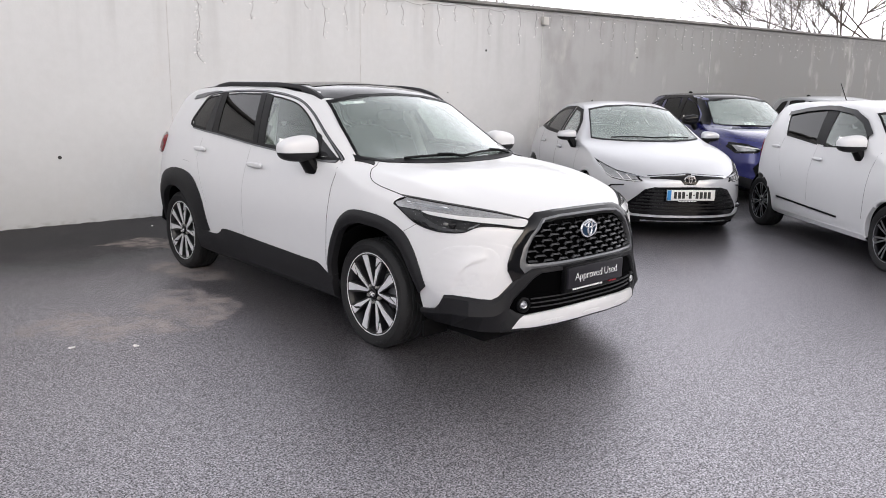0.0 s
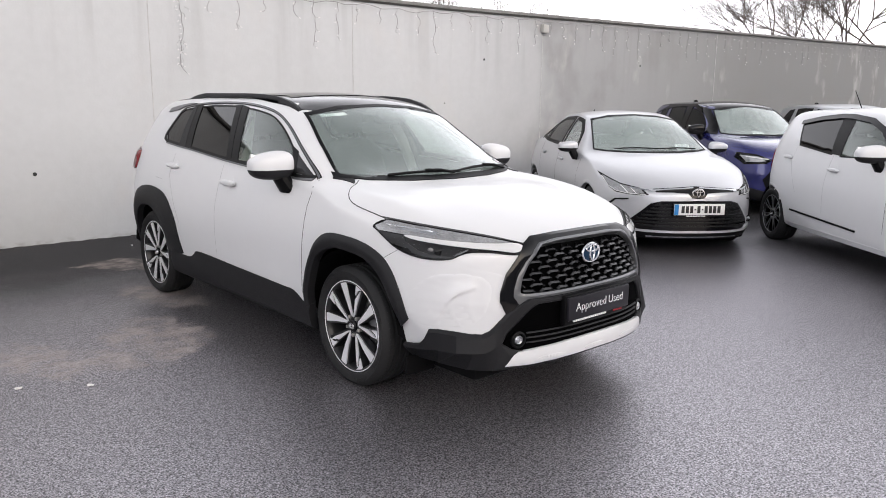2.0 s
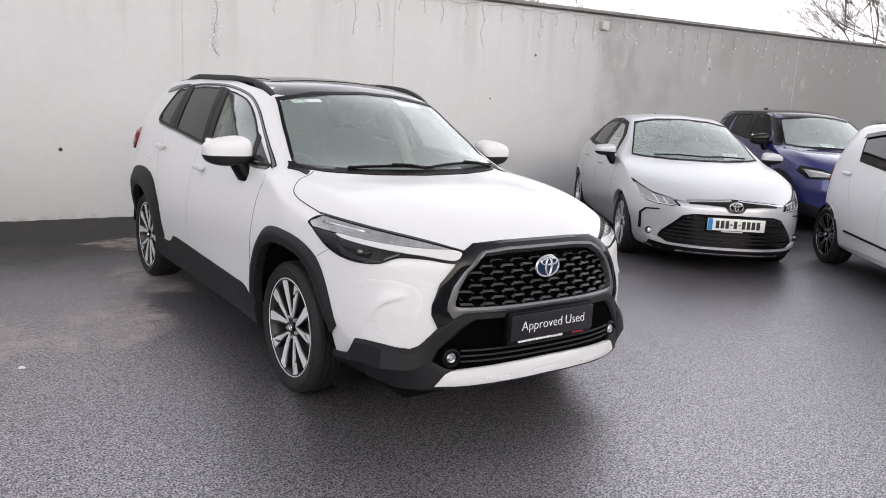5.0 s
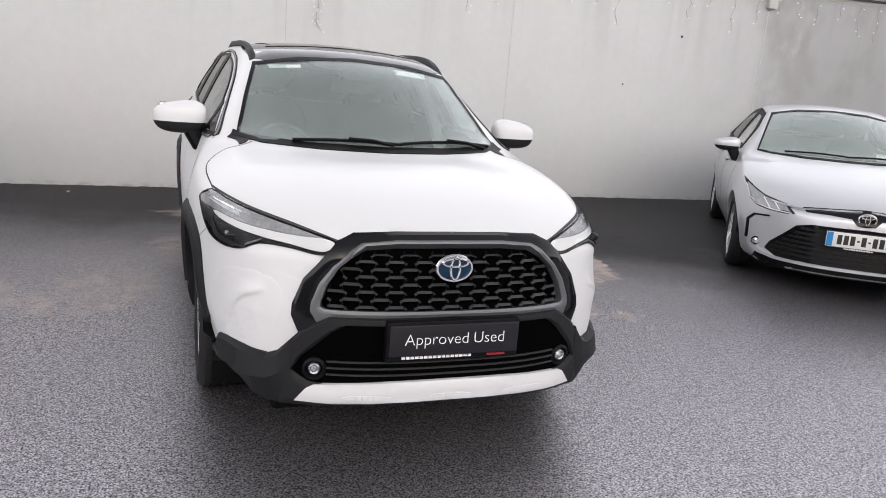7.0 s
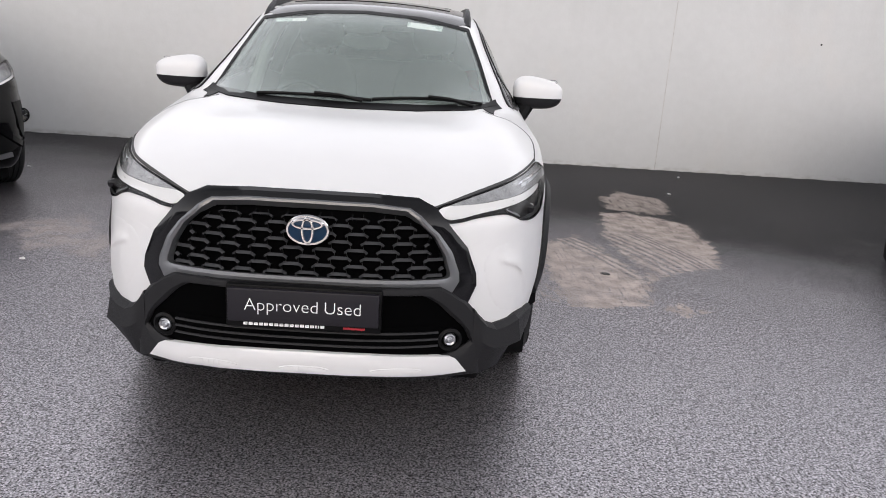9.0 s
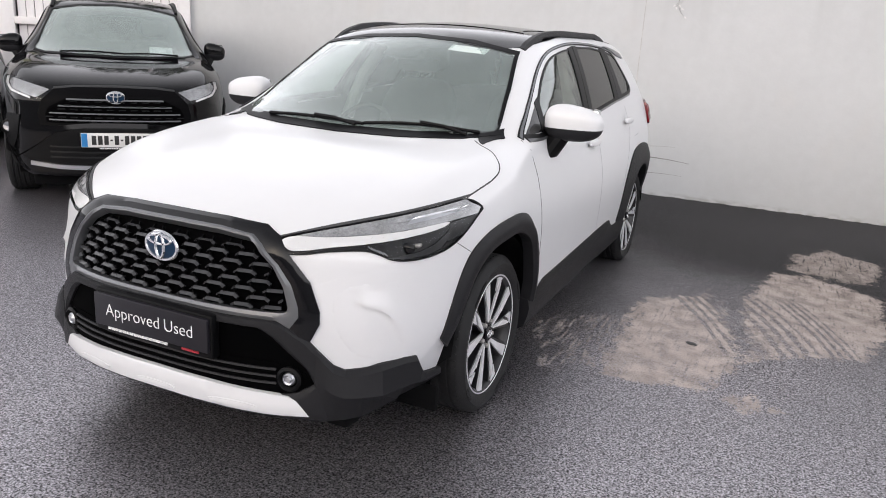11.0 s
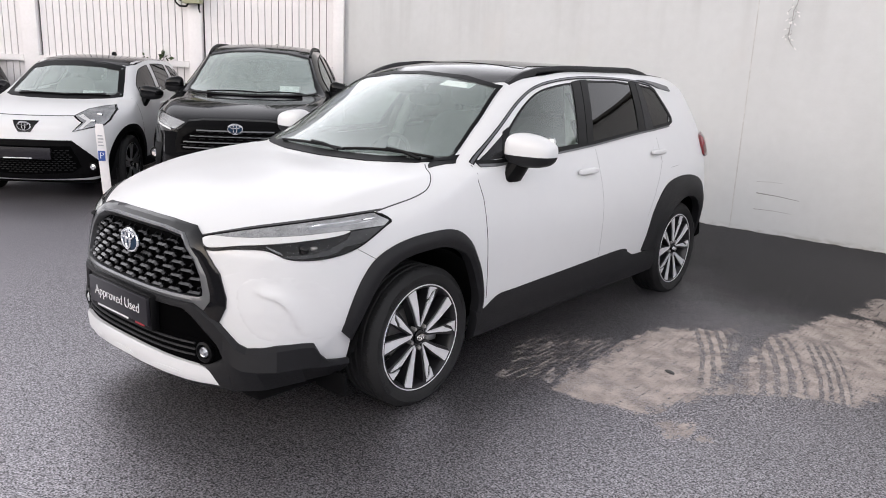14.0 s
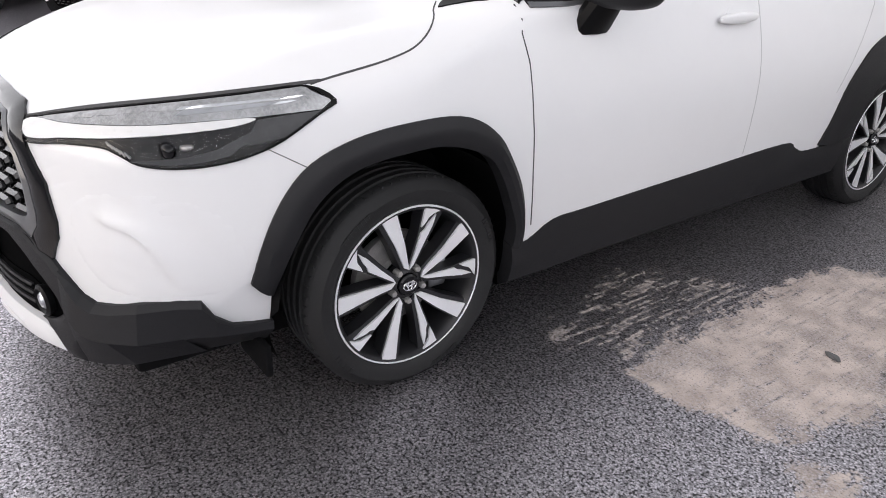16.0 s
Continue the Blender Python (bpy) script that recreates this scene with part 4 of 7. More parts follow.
# ---- the rendered boundary wall ----
def wall_mat():
    m = mat("painted_render", (0.535, 0.542, 0.550), 0.78, vary=0.04, scale=1.3, bump=0.12, bump_scale=40)
    n, l = m.node_tree.nodes, m.node_tree.links
    p = n["Principled BSDF"]
    src = p.inputs["Base Color"].links[0].from_socket
    co = n.new("ShaderNodeTexCoord").outputs["Object"]

    def tex(scale, vec, detail=6):
        mp = n.new("ShaderNodeMapping")
        mp.inputs["Scale"].default_value = vec
        l.new(co, mp.inputs["Vector"])
        t = n.new("ShaderNodeTexNoise")
        t.inputs["Scale"].default_value, t.inputs["Detail"].default_value = scale, detail
        l.new(mp.outputs[0], t.inputs["Vector"])
        return t.outputs["Fac"]

    def ramp(v, a, b, c=0.0, d=1.0):
        t = n.new("ShaderNodeMapRange")
        t.interpolation_type = "SMOOTHSTEP"
        for i, k in zip((1, 2, 3, 4), (a, b, c, d)):
            t.inputs[i].default_value = k
        l.new(v, t.inputs[0])
        return t.outputs[0]

    def mul(a, b):
        t = n.new("ShaderNodeMath")
        t.operation = "MULTIPLY"
        l.new(a, t.inputs[0]), l.new(b, t.inputs[1])
        return t.outputs[0]

    xyz = n.new("ShaderNodeSeparateXYZ")
    l.new(co, xyz.inputs[0])

    def over(f, base, colour, k):
        t = n.new("ShaderNodeMixRGB")
        t.inputs[2].default_value = (*colour, 1)
        g = n.new("ShaderNodeMath")
        g.operation, g.inputs[1].default_value = "MULTIPLY", k
        l.new(f, g.inputs[0]), l.new(g.outputs[0], t.inputs[0]), l.new(base, t.inputs[1])
        return t.outputs[0]

    # old unpainted render further along the wall, rain streaks from the coping, splash dirt at the foot
    out = over(ramp(xyz.outputs[0], 3.8, 8.0), src, (0.25, 0.25, 0.252), 0.50)
    out = over(ramp(xyz.outputs[0], 6.60, 6.90), out, (0.25, 0.25, 0.252), 0.38)
    out = over(ramp(xyz.outputs[0], 6.8, 15.0), out, (0.15, 0.15, 0.152), 0.75)
    out = over(mul(ramp(tex(1.0, (5.0, 1, 0.30)), 0.46, 0.70), ramp(xyz.outputs[2], 1.2, 2.8)), out, (0.19, 0.185, 0.18), 0.20)
    out = over(mul(ramp(tex(0.9, (1, 1, 1), 9), 0.48, 0.66), ramp(xyz.outputs[0], 5.5, 7.0)), out, (0.20, 0.195, 0.19), 0.40)
    out = over(ramp(tex(1.8, (1, 1, 0.6), 10), 0.58, 0.75), out, (0.55, 0.535, 0.525), 0.4)
    out = over(mul(ramp(xyz.outputs[2], 0.07, 0.0), ramp(tex(9, (1, 1, 2)), 0.40, 0.7)), out, (0.20, 0.18, 0.16), 0.5)
    l.new(out, p.inputs["Base Color"])
    return m


WALL_Y = 5.33
WIRE = mat("lights_wire", (0.24, 0.235, 0.23), 0.6)
coping_shadow_mat = mat("coping_shadow", (0.06, 0.058, 0.055), 0.9, vary=0.4, scale=5, bump=0.4, bump_scale=60)
RENDER = wall_mat()


def wall_top(x):
    return 2.80 + 0.027 * max(0, x - 3.5)


def strip_wall(name, x0, x1, y0, y1, zlow, ztop, material, label):
    bm = bmesh.new()
    n = max(2, int((x1 - x0) / 2.0))
    rows = []
    for i in range(n + 1):
        x = x0 + (x1 - x0) * i / n
        rows.append([bm.verts.new((x, y, z)) for y, z in ((y0, zlow(x)), (y0, ztop(x)), (y1, ztop(x)), (y1, zlow(x)))])
    for a, b in zip(rows, rows[1:]):
        for i in range(4):
            bm.faces.new((a[i], a[(i + 1) % 4], b[(i + 1) % 4], b[i]))
    bm.faces.new(rows[0]), bm.faces.new(rows[-1])
    return tagged(part(name, bm, material, None, smooth=False), label, "wall", kind="structure")


strip_wall("wall_north", -5.70, 60, WALL_Y, WALL_Y + 0.25, lambda x: -0.05, wall_top, RENDER, "tall white rendered wall, grey and streaked further along")
strip_wall("wall_coping", -5.70, 60, WALL_Y - 0.045, WALL_Y + 0.29, lambda x: wall_top(x) + 0.022, lambda x: wall_top(x) + 0.065, mat("coping_slab", (0.20, 0.195, 0.19), 0.9, vary=0.35, scale=5, bump=0.4, bump_scale=60), "weathered grey coping slab on the wall")
# dark strip painted for the shadow line below the slab
strip_wall("wall_coping_shadow", -5.70, 60, WALL_Y - 0.030, WALL_Y + 0.27, wall_top, lambda x: wall_top(x) + 0.022, coping_shadow_mat, "dark shadow line under the coping, put in as colour")
bm = bmesh.new()
for i in range(150):
    x = -5.6 + i * 0.12 + rnd.uniform(-.1, .1)
    blob(bm, (x + rnd.uniform(-.05, .05), WALL_Y - 0.004, 0.0), (rnd.uniform(.02, .07), rnd.uniform(.005, .012), rnd.uniform(.002, .007)), 2, 7, 4)
tagged(part("wall_foot_dirt", bm, mat("silt", (0.045, 0.04, 0.036), 0.95, vary=0.4, scale=40), None), "dark silt along the foot of the wall", "dirt", kind="stuff")
for x in (0.25, 2.95, 6.76, 12.4):
    bm = bmesh.new()
    box(bm, x - 0.005, x + 0.005, WALL_Y - 0.003, WALL_Y + 0.01, 0, wall_top(x) - 0.01)
    tagged(part("wall_joint", bm, mat("joint", (0.47, 0.465, 0.46), 0.9, vary=0.3, scale=9), None), "thin vertical joint in the render", "joint", kind="structure")
for x, z, r in ((-1.003, 0.731, 0.022), (5.41, 2.17, 0.02), (8.24, 1.41, 0.02), (9.6, 2.25, 0.02), (4.6, 1.5, 0.012)):
    bm = bmesh.new()
    lathe(bm, [(r, 0.004), (r * 0.9, -0.004), (0.0005, -0.003)], 9, "y", (x, WALL_Y, z))
    tagged(part("wall_hole", bm, INK, None), "small dark hole in the wall", "hole", "holes in the wall")
for x0, z0, x1, z1, k in ((0.47, 0.394, 0.88, 0.366, 0.006), (0.46, 0.231, 0.82, 0.23, 0.003), (0.46, 0.505, 0.72, 0.516, 0.002)):
    bm = bmesh.new()
    tube(bm, [(x0, WALL_Y, z0), ((x0 + x1) / 2, WALL_Y, (z0 + z1) / 2 + 0.006), (x1, WALL_Y, z1)], k, 5, 0.4)
    tagged(part("wall_scratch", bm, WIRE, None), "dark scuff mark scraped along the wall", "scratch", "scuffs on the wall")
bm = bmesh.new()
box(bm, 6.70, 6.84, WALL_Y - 0.07, WALL_Y, 2.66, 2.79, 0.008)
lamp_box = part("junction_box", bm, mat("box_grey", (0.42, 0.41, 0.39), 0.6, vary=0.1), None)
tagged(lamp_box, "weathered grey junction box fixed to the wall", "box")

# ---- icicle lights along the wall ----
BULB = mat("clear_bulb", (0.82, 0.80, 0.80), 0.15, coat=1.0)
lights = thing("icicle_lights", pose(0, 0, 0), "white icicle lights, unlit, hung along the wall", "string lights")
bm = bmesh.new()
pts = []
for i in range(221):
    x = -2 + 0.15 * i
    pts.append((x, WALL_Y - 0.055, wall_top(x) - 0.05 + 0.02 * math.sin(i * 1.7) + 0.012 * math.sin(i * 0.6)))
tube(bm, pts, 0.004, 5)
part("cable", bm, WIRE, lights)
rnd = random.Random(9)
k = 0
x = 0.60
while x < 26:
    drop = {0: 0.93}.get(k, rnd.choice((0.20, 0.30, 0.42, 0.50, 0.36, 0.25, 0.55)))
    top = wall_top(x) - 0.05
    wig, p = rnd.uniform(0, 6), []
    n = max(4, int(drop / 0.05))
    for i in range(n + 1):
        t = i / n
        p.append((x + 0.022 * math.sin(wig + 9 * t) + 0.012 * rnd.uniform(-1, 1), WALL_Y - 0.03 - 0.012 * rnd.random(), top - drop * t))
    bm, bulbs = bmesh.new(), bmesh.new()
    tube(bm, p, 0.0032, 4)
    for i in range(1, n + 1):
        if k == 0 or i % 3 == 1 or i == n:
            a = Vector(p[i])
            b = a + Vector((rnd.choice((-1, 1)) * rnd.uniform(0.02, 0.04), -0.01, rnd.uniform(-0.03, 0.0)))
            tube(bm, [a, b], 0.0016, 4)
            tube(bulbs, [b, b + (b - a).normalized() * 0.026], 0.0078, 5, 0.6)
    if k == 0:
        for j in range(10):
            a = Vector((x + rnd.uniform(-0.04, 0.05), WALL_Y - 0.035, top - drop * rnd.uniform(0.1, 0.98)))
            b = a + Vector((rnd.uniform(-0.05, 0.05), -0.01, rnd.uniform(-0.09, -0.03)))
            tube(bm, [a, (a + b) / 2 + Vector((0.02, -0.01, 0)), b], 0.0016, 4)
            tube(bulbs, [b, b + Vector((0.012, 0, -0.02))], 0.0078, 5, 0.6)
    strand = part("strand", bm, WIRE, lights)
    tagged(part("bulbs", bulbs, BULB, strand, "clear white bulbs"), kind="stuff")
    x += rnd.uniform(0.28, 0.44) if k else 0.33
    k += 1

# ---- the white board fence in the corner ----
F0, FD = Vector((-5.70, 5.33, 0)), Vector((-0.8, -0.6, 0))
FENCE = Matrix(((FD.x, 0.6, 0, F0.x), (FD.y, -0.8, 0, F0.y), (0, 0, 1, 0), (0, 0, 0, 1)))
FPAINT = mat("fence_paint", (0.76, 0.735, 0.74), 0.6, vary=0.05, scale=3, bump=0.1, bump_scale=80)
GAP = mat("fence_gap", (0.03, 0.03, 0.03), 0.9)
fence = thing("board_fence", FENCE, "tall white painted vertical board fence", "fence")
for s0, w, h in ((-0.02, 0.16, 2.50), (2.10, 0.20, 2.58), (4.62, 0.24, 2.66), (7.6, 0.22, 2.66)):
    bm = bmesh.new()
    box(bm, s0, s0 + w, 0.0, 0.11, 0, h, 0.008)
    if h > 2.55:
        box(bm, s0 - 0.03, s0 + w + 0.03, -0.03, 0.14, h, h + 0.035, 0.008)
    part("post", bm, FPAINT, fence)
for a, b, z0, z1, y0 in ((0.14, 2.10, 2.375, 2.52, 0.03), (2.30, 4.62, 2.365, 2.53, 0.03), (4.86, 7.6, 2.375, 2.54, 0.03), (0.14, 2.10, 1.33, 1.42, 0.058), (2.30, 4.62, 1.33, 1.42, 0.058), (4.86, 7.6, 1.33, 1.42, 0.058)):
    bm = bmesh.new()
    box(bm, a, b, y0, y0 + 0.055, z0, z1, 0.006)
    part("rail", bm, FPAINT, fence)
bm = bmesh.new()
box(bm, 0.10, 7.7, 0.0, 0.012, 0.06, 2.40)
part("backing", bm, GAP, fence)
bm = bmesh.new()
box(bm, 0, 0.092, 0.022, 0.046, 0.03, 2.372, 0.003)
board_me = bpy.data.meshes.new("board")
bm.to_mesh(board_me)
bm.free()
board_me.materials.append(FPAINT)
for a, b in ((0.15, 2.08), (2.31, 4.60), (4.88, 7.58)):
    n = round((b - a) / 0.103)
    for i in range(n):
        o = new("board", board_me)
        o.parent = fence
        o.matrix_basis = pose(a + (b - a) * i / n, rnd.uniform(-0.002, 0.002), 0)
# electrical boxes and wires on the fence
OLIVE = mat("olive_box", (0.36, 0.36, 0.24), 0.6, vary=0.06)
for nm, x0, x1, z0, z1, mt, lb in (("control_box", 2.055, 2.32, 2.24, 2.54, OLIVE, "olive grey electrical control box on the fence"), ("switch_box", 2.30, 2.46, 2.34, 2.60, FPAINT, "white electrical switch box on the fence post"), ("flood_lamp", 2.50, 2.60, 2.43, 2.53, TRIM, "small black sensor lamp on the fence")):
    bm = bmesh.new()
    box(bm, x0, x1, 0.10, 0.22 if nm != "control_box" else 0.26, z0, z1, 0.008)
    o = part(nm, bm, mt, None)
    o.matrix_world = FENCE
    tagged(o, lb, "box")
    if nm == "control_box":
        for u in (x0 + 0.02, x1 - 0.02):
            for v in (z0 + 0.02, z1 - 0.02):
                bm = bmesh.new()
                lathe(bm, [(0.008, 0.258), (0.008, 0.264), (0.0005, 0.265)], 8, "y", (u, 0, v))
                part("screw", bm, STEEL, o)
for p in (((2.44, 0.16, 2.35), (2.45, 0.17, 2.26), (2.38, 0.18, 2.20), (2.28, 0.18, 2.20), (2.25, 0.18, 2.25)), ((2.38, 0.16, 2.35), (2.37, 0.18, 2.28), (2.31, 0.18, 2.26), (2.26, 0.18, 2.32)), ((2.10, 0.16, 2.25), (2.10, 0.18, 2.18), (2.08, 0.19, 2.12))):
    bm = bmesh.new()
    tube(bm, p, 0.014, 8)
    o = part("black_cable", bm, TRIM, None)
    o.matrix_world = FENCE
    tagged(o, "thick black cable looping under the boxes", "cable", "cables on the fence")
bm = bmesh.new()
tube(bm, [(2.5 + 2.1 * t, 0.10, 2.50 - 0.10 * math.sin(math.pi * min(1, 1.3 * t)) + 0.10 * t * t) for t in np.linspace(0, 1, 18)], 0.006, 5)
o = part("slack_wire", bm, WIRE, None)
o.matrix_world = FENCE
tagged(o, "thin pale wire sagging along the fence top", "cable")
bm = bmesh.new()
tube(bm, [(0.50, -0.10, 1.9), (0.50, -0.10, 3.3)], 0.03, 10)
o = part("down_pipe", bm, FPAINT, None)
o.matrix_world = FENCE
tagged(o, "white pipe rising behind the fence", "pipe")
# weeds growing through the fence
LEAF = mat("leaf_green", (0.05, 0.075, 0.03), 0.6, vary=0.35, scale=12)
LEAF_DARK = mat("leaf_dark", (0.030, 0.045, 0.022), 0.65, vary=0.4, scale=3)


def leaf(bm, c, size, rn):
    d = Vector((rn.gauss(0, 1), rn.gauss(0, 1), rn.gauss(-0.3, 1))).normalized()
    w = d.orthogonal().normalized() * size * 0.32
    w.rotate(Matrix.Rotation(rn.uniform(0, 6.3), 3, d))
    c = Vector(c)
    v = [bm.verts.new(q) for q in (c, c + d * size * 0.5 + w, c + d * size, c + d * size * 0.5 - w)]
    bm.faces.new(v)


rn = random.Random(3)
for s, count in ((2.72, 30), (2.96, 7)):
    bm = bmesh.new()
    for i in range(count):
        leaf(bm, (s + rn.gauss(0, 0.05), 0.08 + rn.random() * 0.05, 1.36 + rn.gauss(0.06, 0.06)), rn.uniform(0.05, 0.11), rn)
    o = part("weed", bm, LEAF, None, smooth=False)
    o.matrix_world = FENCE
    tagged(o, "small green weed growing out of the fence", "plant", "weeds on the fence")
# hedge, timber beams and a house behind the fence
bm = bmesh.new()
for i in range(16000):
    s = rn.uniform(-0.6, 3.6)
    top = 3.9 + 0.5 * math.sin(s * 2.3) + 0.3 * math.sin(s * 5.1)
    leaf(bm, (s, rn.uniform(-2.6, -0.9) + 0.2 * math.sin(s * 7), rn.uniform(1.6, top)), rn.uniform(0.06, 0.13), rn)
o = part("hedge", bm, LEAF_DARK, None, smooth=False)
o.matrix_world = FENCE
tagged(o, "dark overgrown evergreen hedge behind the fence", "hedge", kind="stuff")
BEAM = mat("grey_timber", (0.42, 0.41, 0.41), 0.8, vary=0.2, scale=6)
for s, ln in ((0.75, 2.4), (1.25, 2.6), (2.05, 3.0), (2.75, 3.0), (3.45, 3.0)):
    bm = bmesh.new()
    box(bm, -0.05, 0.05, -0.05, 0.05, -1.2, ln, 0.006)
    o = part("timber_beam", bm, BEAM, None, smooth=False)
    o.matrix_world = FENCE @ pose(s + 0.1, -0.70, 2.35, 0, 52, 0)
    tagged(o, "grey weathered timber beam leaning behind the fence", "beam", "beams behind the fence")
house = thing("house", FENCE @ pose(6.2, -3.2, 0), "grey house behind the fence with dark windows", "house")
bm = bmesh.new()
box(bm, -2.4, 5.0, -4, 0, 0, 6.0)
part("wall", bm, mat("house_render", (0.33, 0.33, 0.36), 0.8, vary=0.1, scale=2), house)
for u in (-2.0, 0.2, 2.4):
    bm = bmesh.new()
    box(bm, u, u + 1.3, 0.0, 0.03, 2.4, 4.2, 0.005)
    w = part("window", bm, GLOSS, house)
    for x in (u - 0.08, u + 1.3):
        bm = bmesh.new()
        box(bm, x, x + 0.08, 0.0, 0.06, 2.3, 4.3, 0.006)
        part("window_frame", bm, GREY_PAINT, w)


# ---- bare winter trees behind the wall ----
BARK = mat("bark", (0.075, 0.06, 0.052), 0.9, vary=0.3, scale=6, bump=0.4, bump_scale=30)


def bare_tree(at, height, seed, label):
    rn = random.Random(seed)
    root = thing("tree", pose(*at), label, "tree", "bare trees")
    trunk, twigs = bmesh.new(), bmesh.new()

    def grow(bm, p, d, ln, r, depth):
        pts, q, e = [p], p.copy(), d.copy()
        for i in range(4):
            e = (e + Vector((rn.gauss(0, 0.10), rn.gauss(0, 0.10), rn.gauss(0.03, 0.05)))).normalized()
            q = q + e * ln / 4
            pts.append(q.copy())
        tube(bm, pts, r, 5 if depth > 3 else 4 if depth > 1 else 3, 0.6)
        if depth == 0:
            return
        for i in range(rn.randint(3, 5)):
            j = rn.choice((2, 3, 4, 4))
            side = Vector((rn.gauss(0, 1), rn.gauss(0, 1), rn.gauss(0.1, 0.5))).normalized()
            grow(trunk if depth > 4 else twigs, pts[j], (e * 0.9 + side * 0.75).normalized(), ln * rn.uniform(0.58, 0.80), r * 0.58, depth - 1)

    grow(trunk, Vector((0, 0, 0)), Vector((0.05, 0, 1)), height * 0.34, height * 0.0085, 6)
    part("trunk", trunk, BARK, root)
    part("crown", twigs, BARK, root, "bare brown twigs")


bare_tree((28.5, 9.0, 0), 9.5, 5, "bare winter tree with fine brown twigs behind the wall")
bare_tree((33.5, 10.0, 0), 10.5, 8, "tall bare winter tree behind the wall")
bare_tree((31.0, 12.5, 0), 10.0, 12, "slim bare winter tree behind the wall")
bare_tree((38.0, 10.0, 0), 11.5, 21, "tall bare winter tree behind the wall")
bare_tree((20.5, 21.5, 0), 8.4, 31, "bare tree far behind the wall")

# ---- the showroom side of the yard, behind the camera ----
bm = bmesh.new()
box(bm, -30, 60, -20.4, -20, 0, 4.6)
tagged(part("wall_south", bm, mat("showroom_cladding", (0.2, 0.2, 0.205), 0.6, vary=0.1, scale=0.6), None), "long grey showroom wall across the yard", "wall", kind="structure")
bm = bmesh.new()
box(bm, -30.4, -30, -17.4, 12, 0, 3.0)
tagged(part("wall_west", bm, RENDER, None), "rendered wall closing the yard", "wall", kind="structure")
# ---- the white car in the middle of the yard ----
SUV_WHEEL = dict(n=10, w0=0.020, w1=0.044, vee=True, face=ALLOY, barrel=ALLOY_DARK)
def step_up(v, a, b):
    t = min(1, max(0, (v - a) / (b - a)))
    return t * t * (3 - 2 * t)


ARCH_F = resample(rounded([(-0.460, 0.447), (-0.432, 0.544), (-0.380, 0.650), (-0.300, 0.735), (-0.177, 0.785), (-0.015, 0.804), (0.135, 0.795), (0.240, 0.735), (0.297, 0.654), (0.344, 0.560), (0.371, 0.453), (0.372, 0.36)], 4, False), 44, False)
IN_F = resample(rounded([(-0.402, 0.398), (-0.390, 0.440), (-0.350, 0.542), (-0.285, 0.643), (-0.182, 0.709), (-0.016, 0.731), (0.091, 0.723), (0.208, 0.676), (0.263, 0.609), (0.308, 0.513), (0.338, 0.433), (0.338, 0.36)], 4, False), 44, False)
ARCH_R = rounded([(2.02, 0.40), (2.07, 0.50), (2.13, 0.65), (2.27, 0.785), (2.45, 0.835), (2.68, 0.835), (2.88, 0.77), (3.00, 0.62), (3.06, 0.45), (3.07, 0.36)], 4, False)
def tusk(x, z):
    """The bumper's lower edge, which stands proud."""
    return -0.010 * step_up(-z, -0.42, -0.335) * step_up(x, 0.50, 0.62)


# outlines of the side glass: the whole dark band, and the panes in it
GLASS_BAND = rounded([(0.395, 1.052), (0.531, 1.120), (0.702, 1.208), (0.928, 1.333), (1.094, 1.400), (1.312, 1.438), (1.585, 1.458), (1.946, 1.459), (2.229, 1.445), (2.414, 1.424)], 5, False)
GLASS_BAND += rounded([(2.463, 1.393), (2.532, 1.240)], 5, False) + [(2.535, 1.212), (2.520, 1.190)]
BELT = [(2.455, 1.164), (2.224, 1.146), (2.019, 1.134), (1.436, 1.088), (1.097, 1.068), (0.547, 1.040), (0.420, 1.042)]
FRONT_GLASS = rounded([(0.742, 1.190), (0.952, 1.312), (1.110, 1.377), (1.312, 1.412), (1.455, 1.424)], 5, False) + [(1.292, 1.100), (0.640, 1.070)]
REAR_GLASS = [(1.440, 1.105), (2.020, 1.148), (2.100, 1.310), (2.148, 1.428), (1.946, 1.440), (1.620, 1.438), (1.540, 1.300)]
QUARTER_GLASS = [(2.220, 1.164), (2.450, 1.182), (2.512, 1.236), (2.450, 1.380), (2.405, 1.406), (2.265, 1.420), (2.240, 1.290)]
CREASE = rounded([(0.635, 0.634), (0.68, 0.620), (0.72, 0.597), (0.745, 0.561), (0.760, 0.500), (0.772, 0.430)], 8, False)
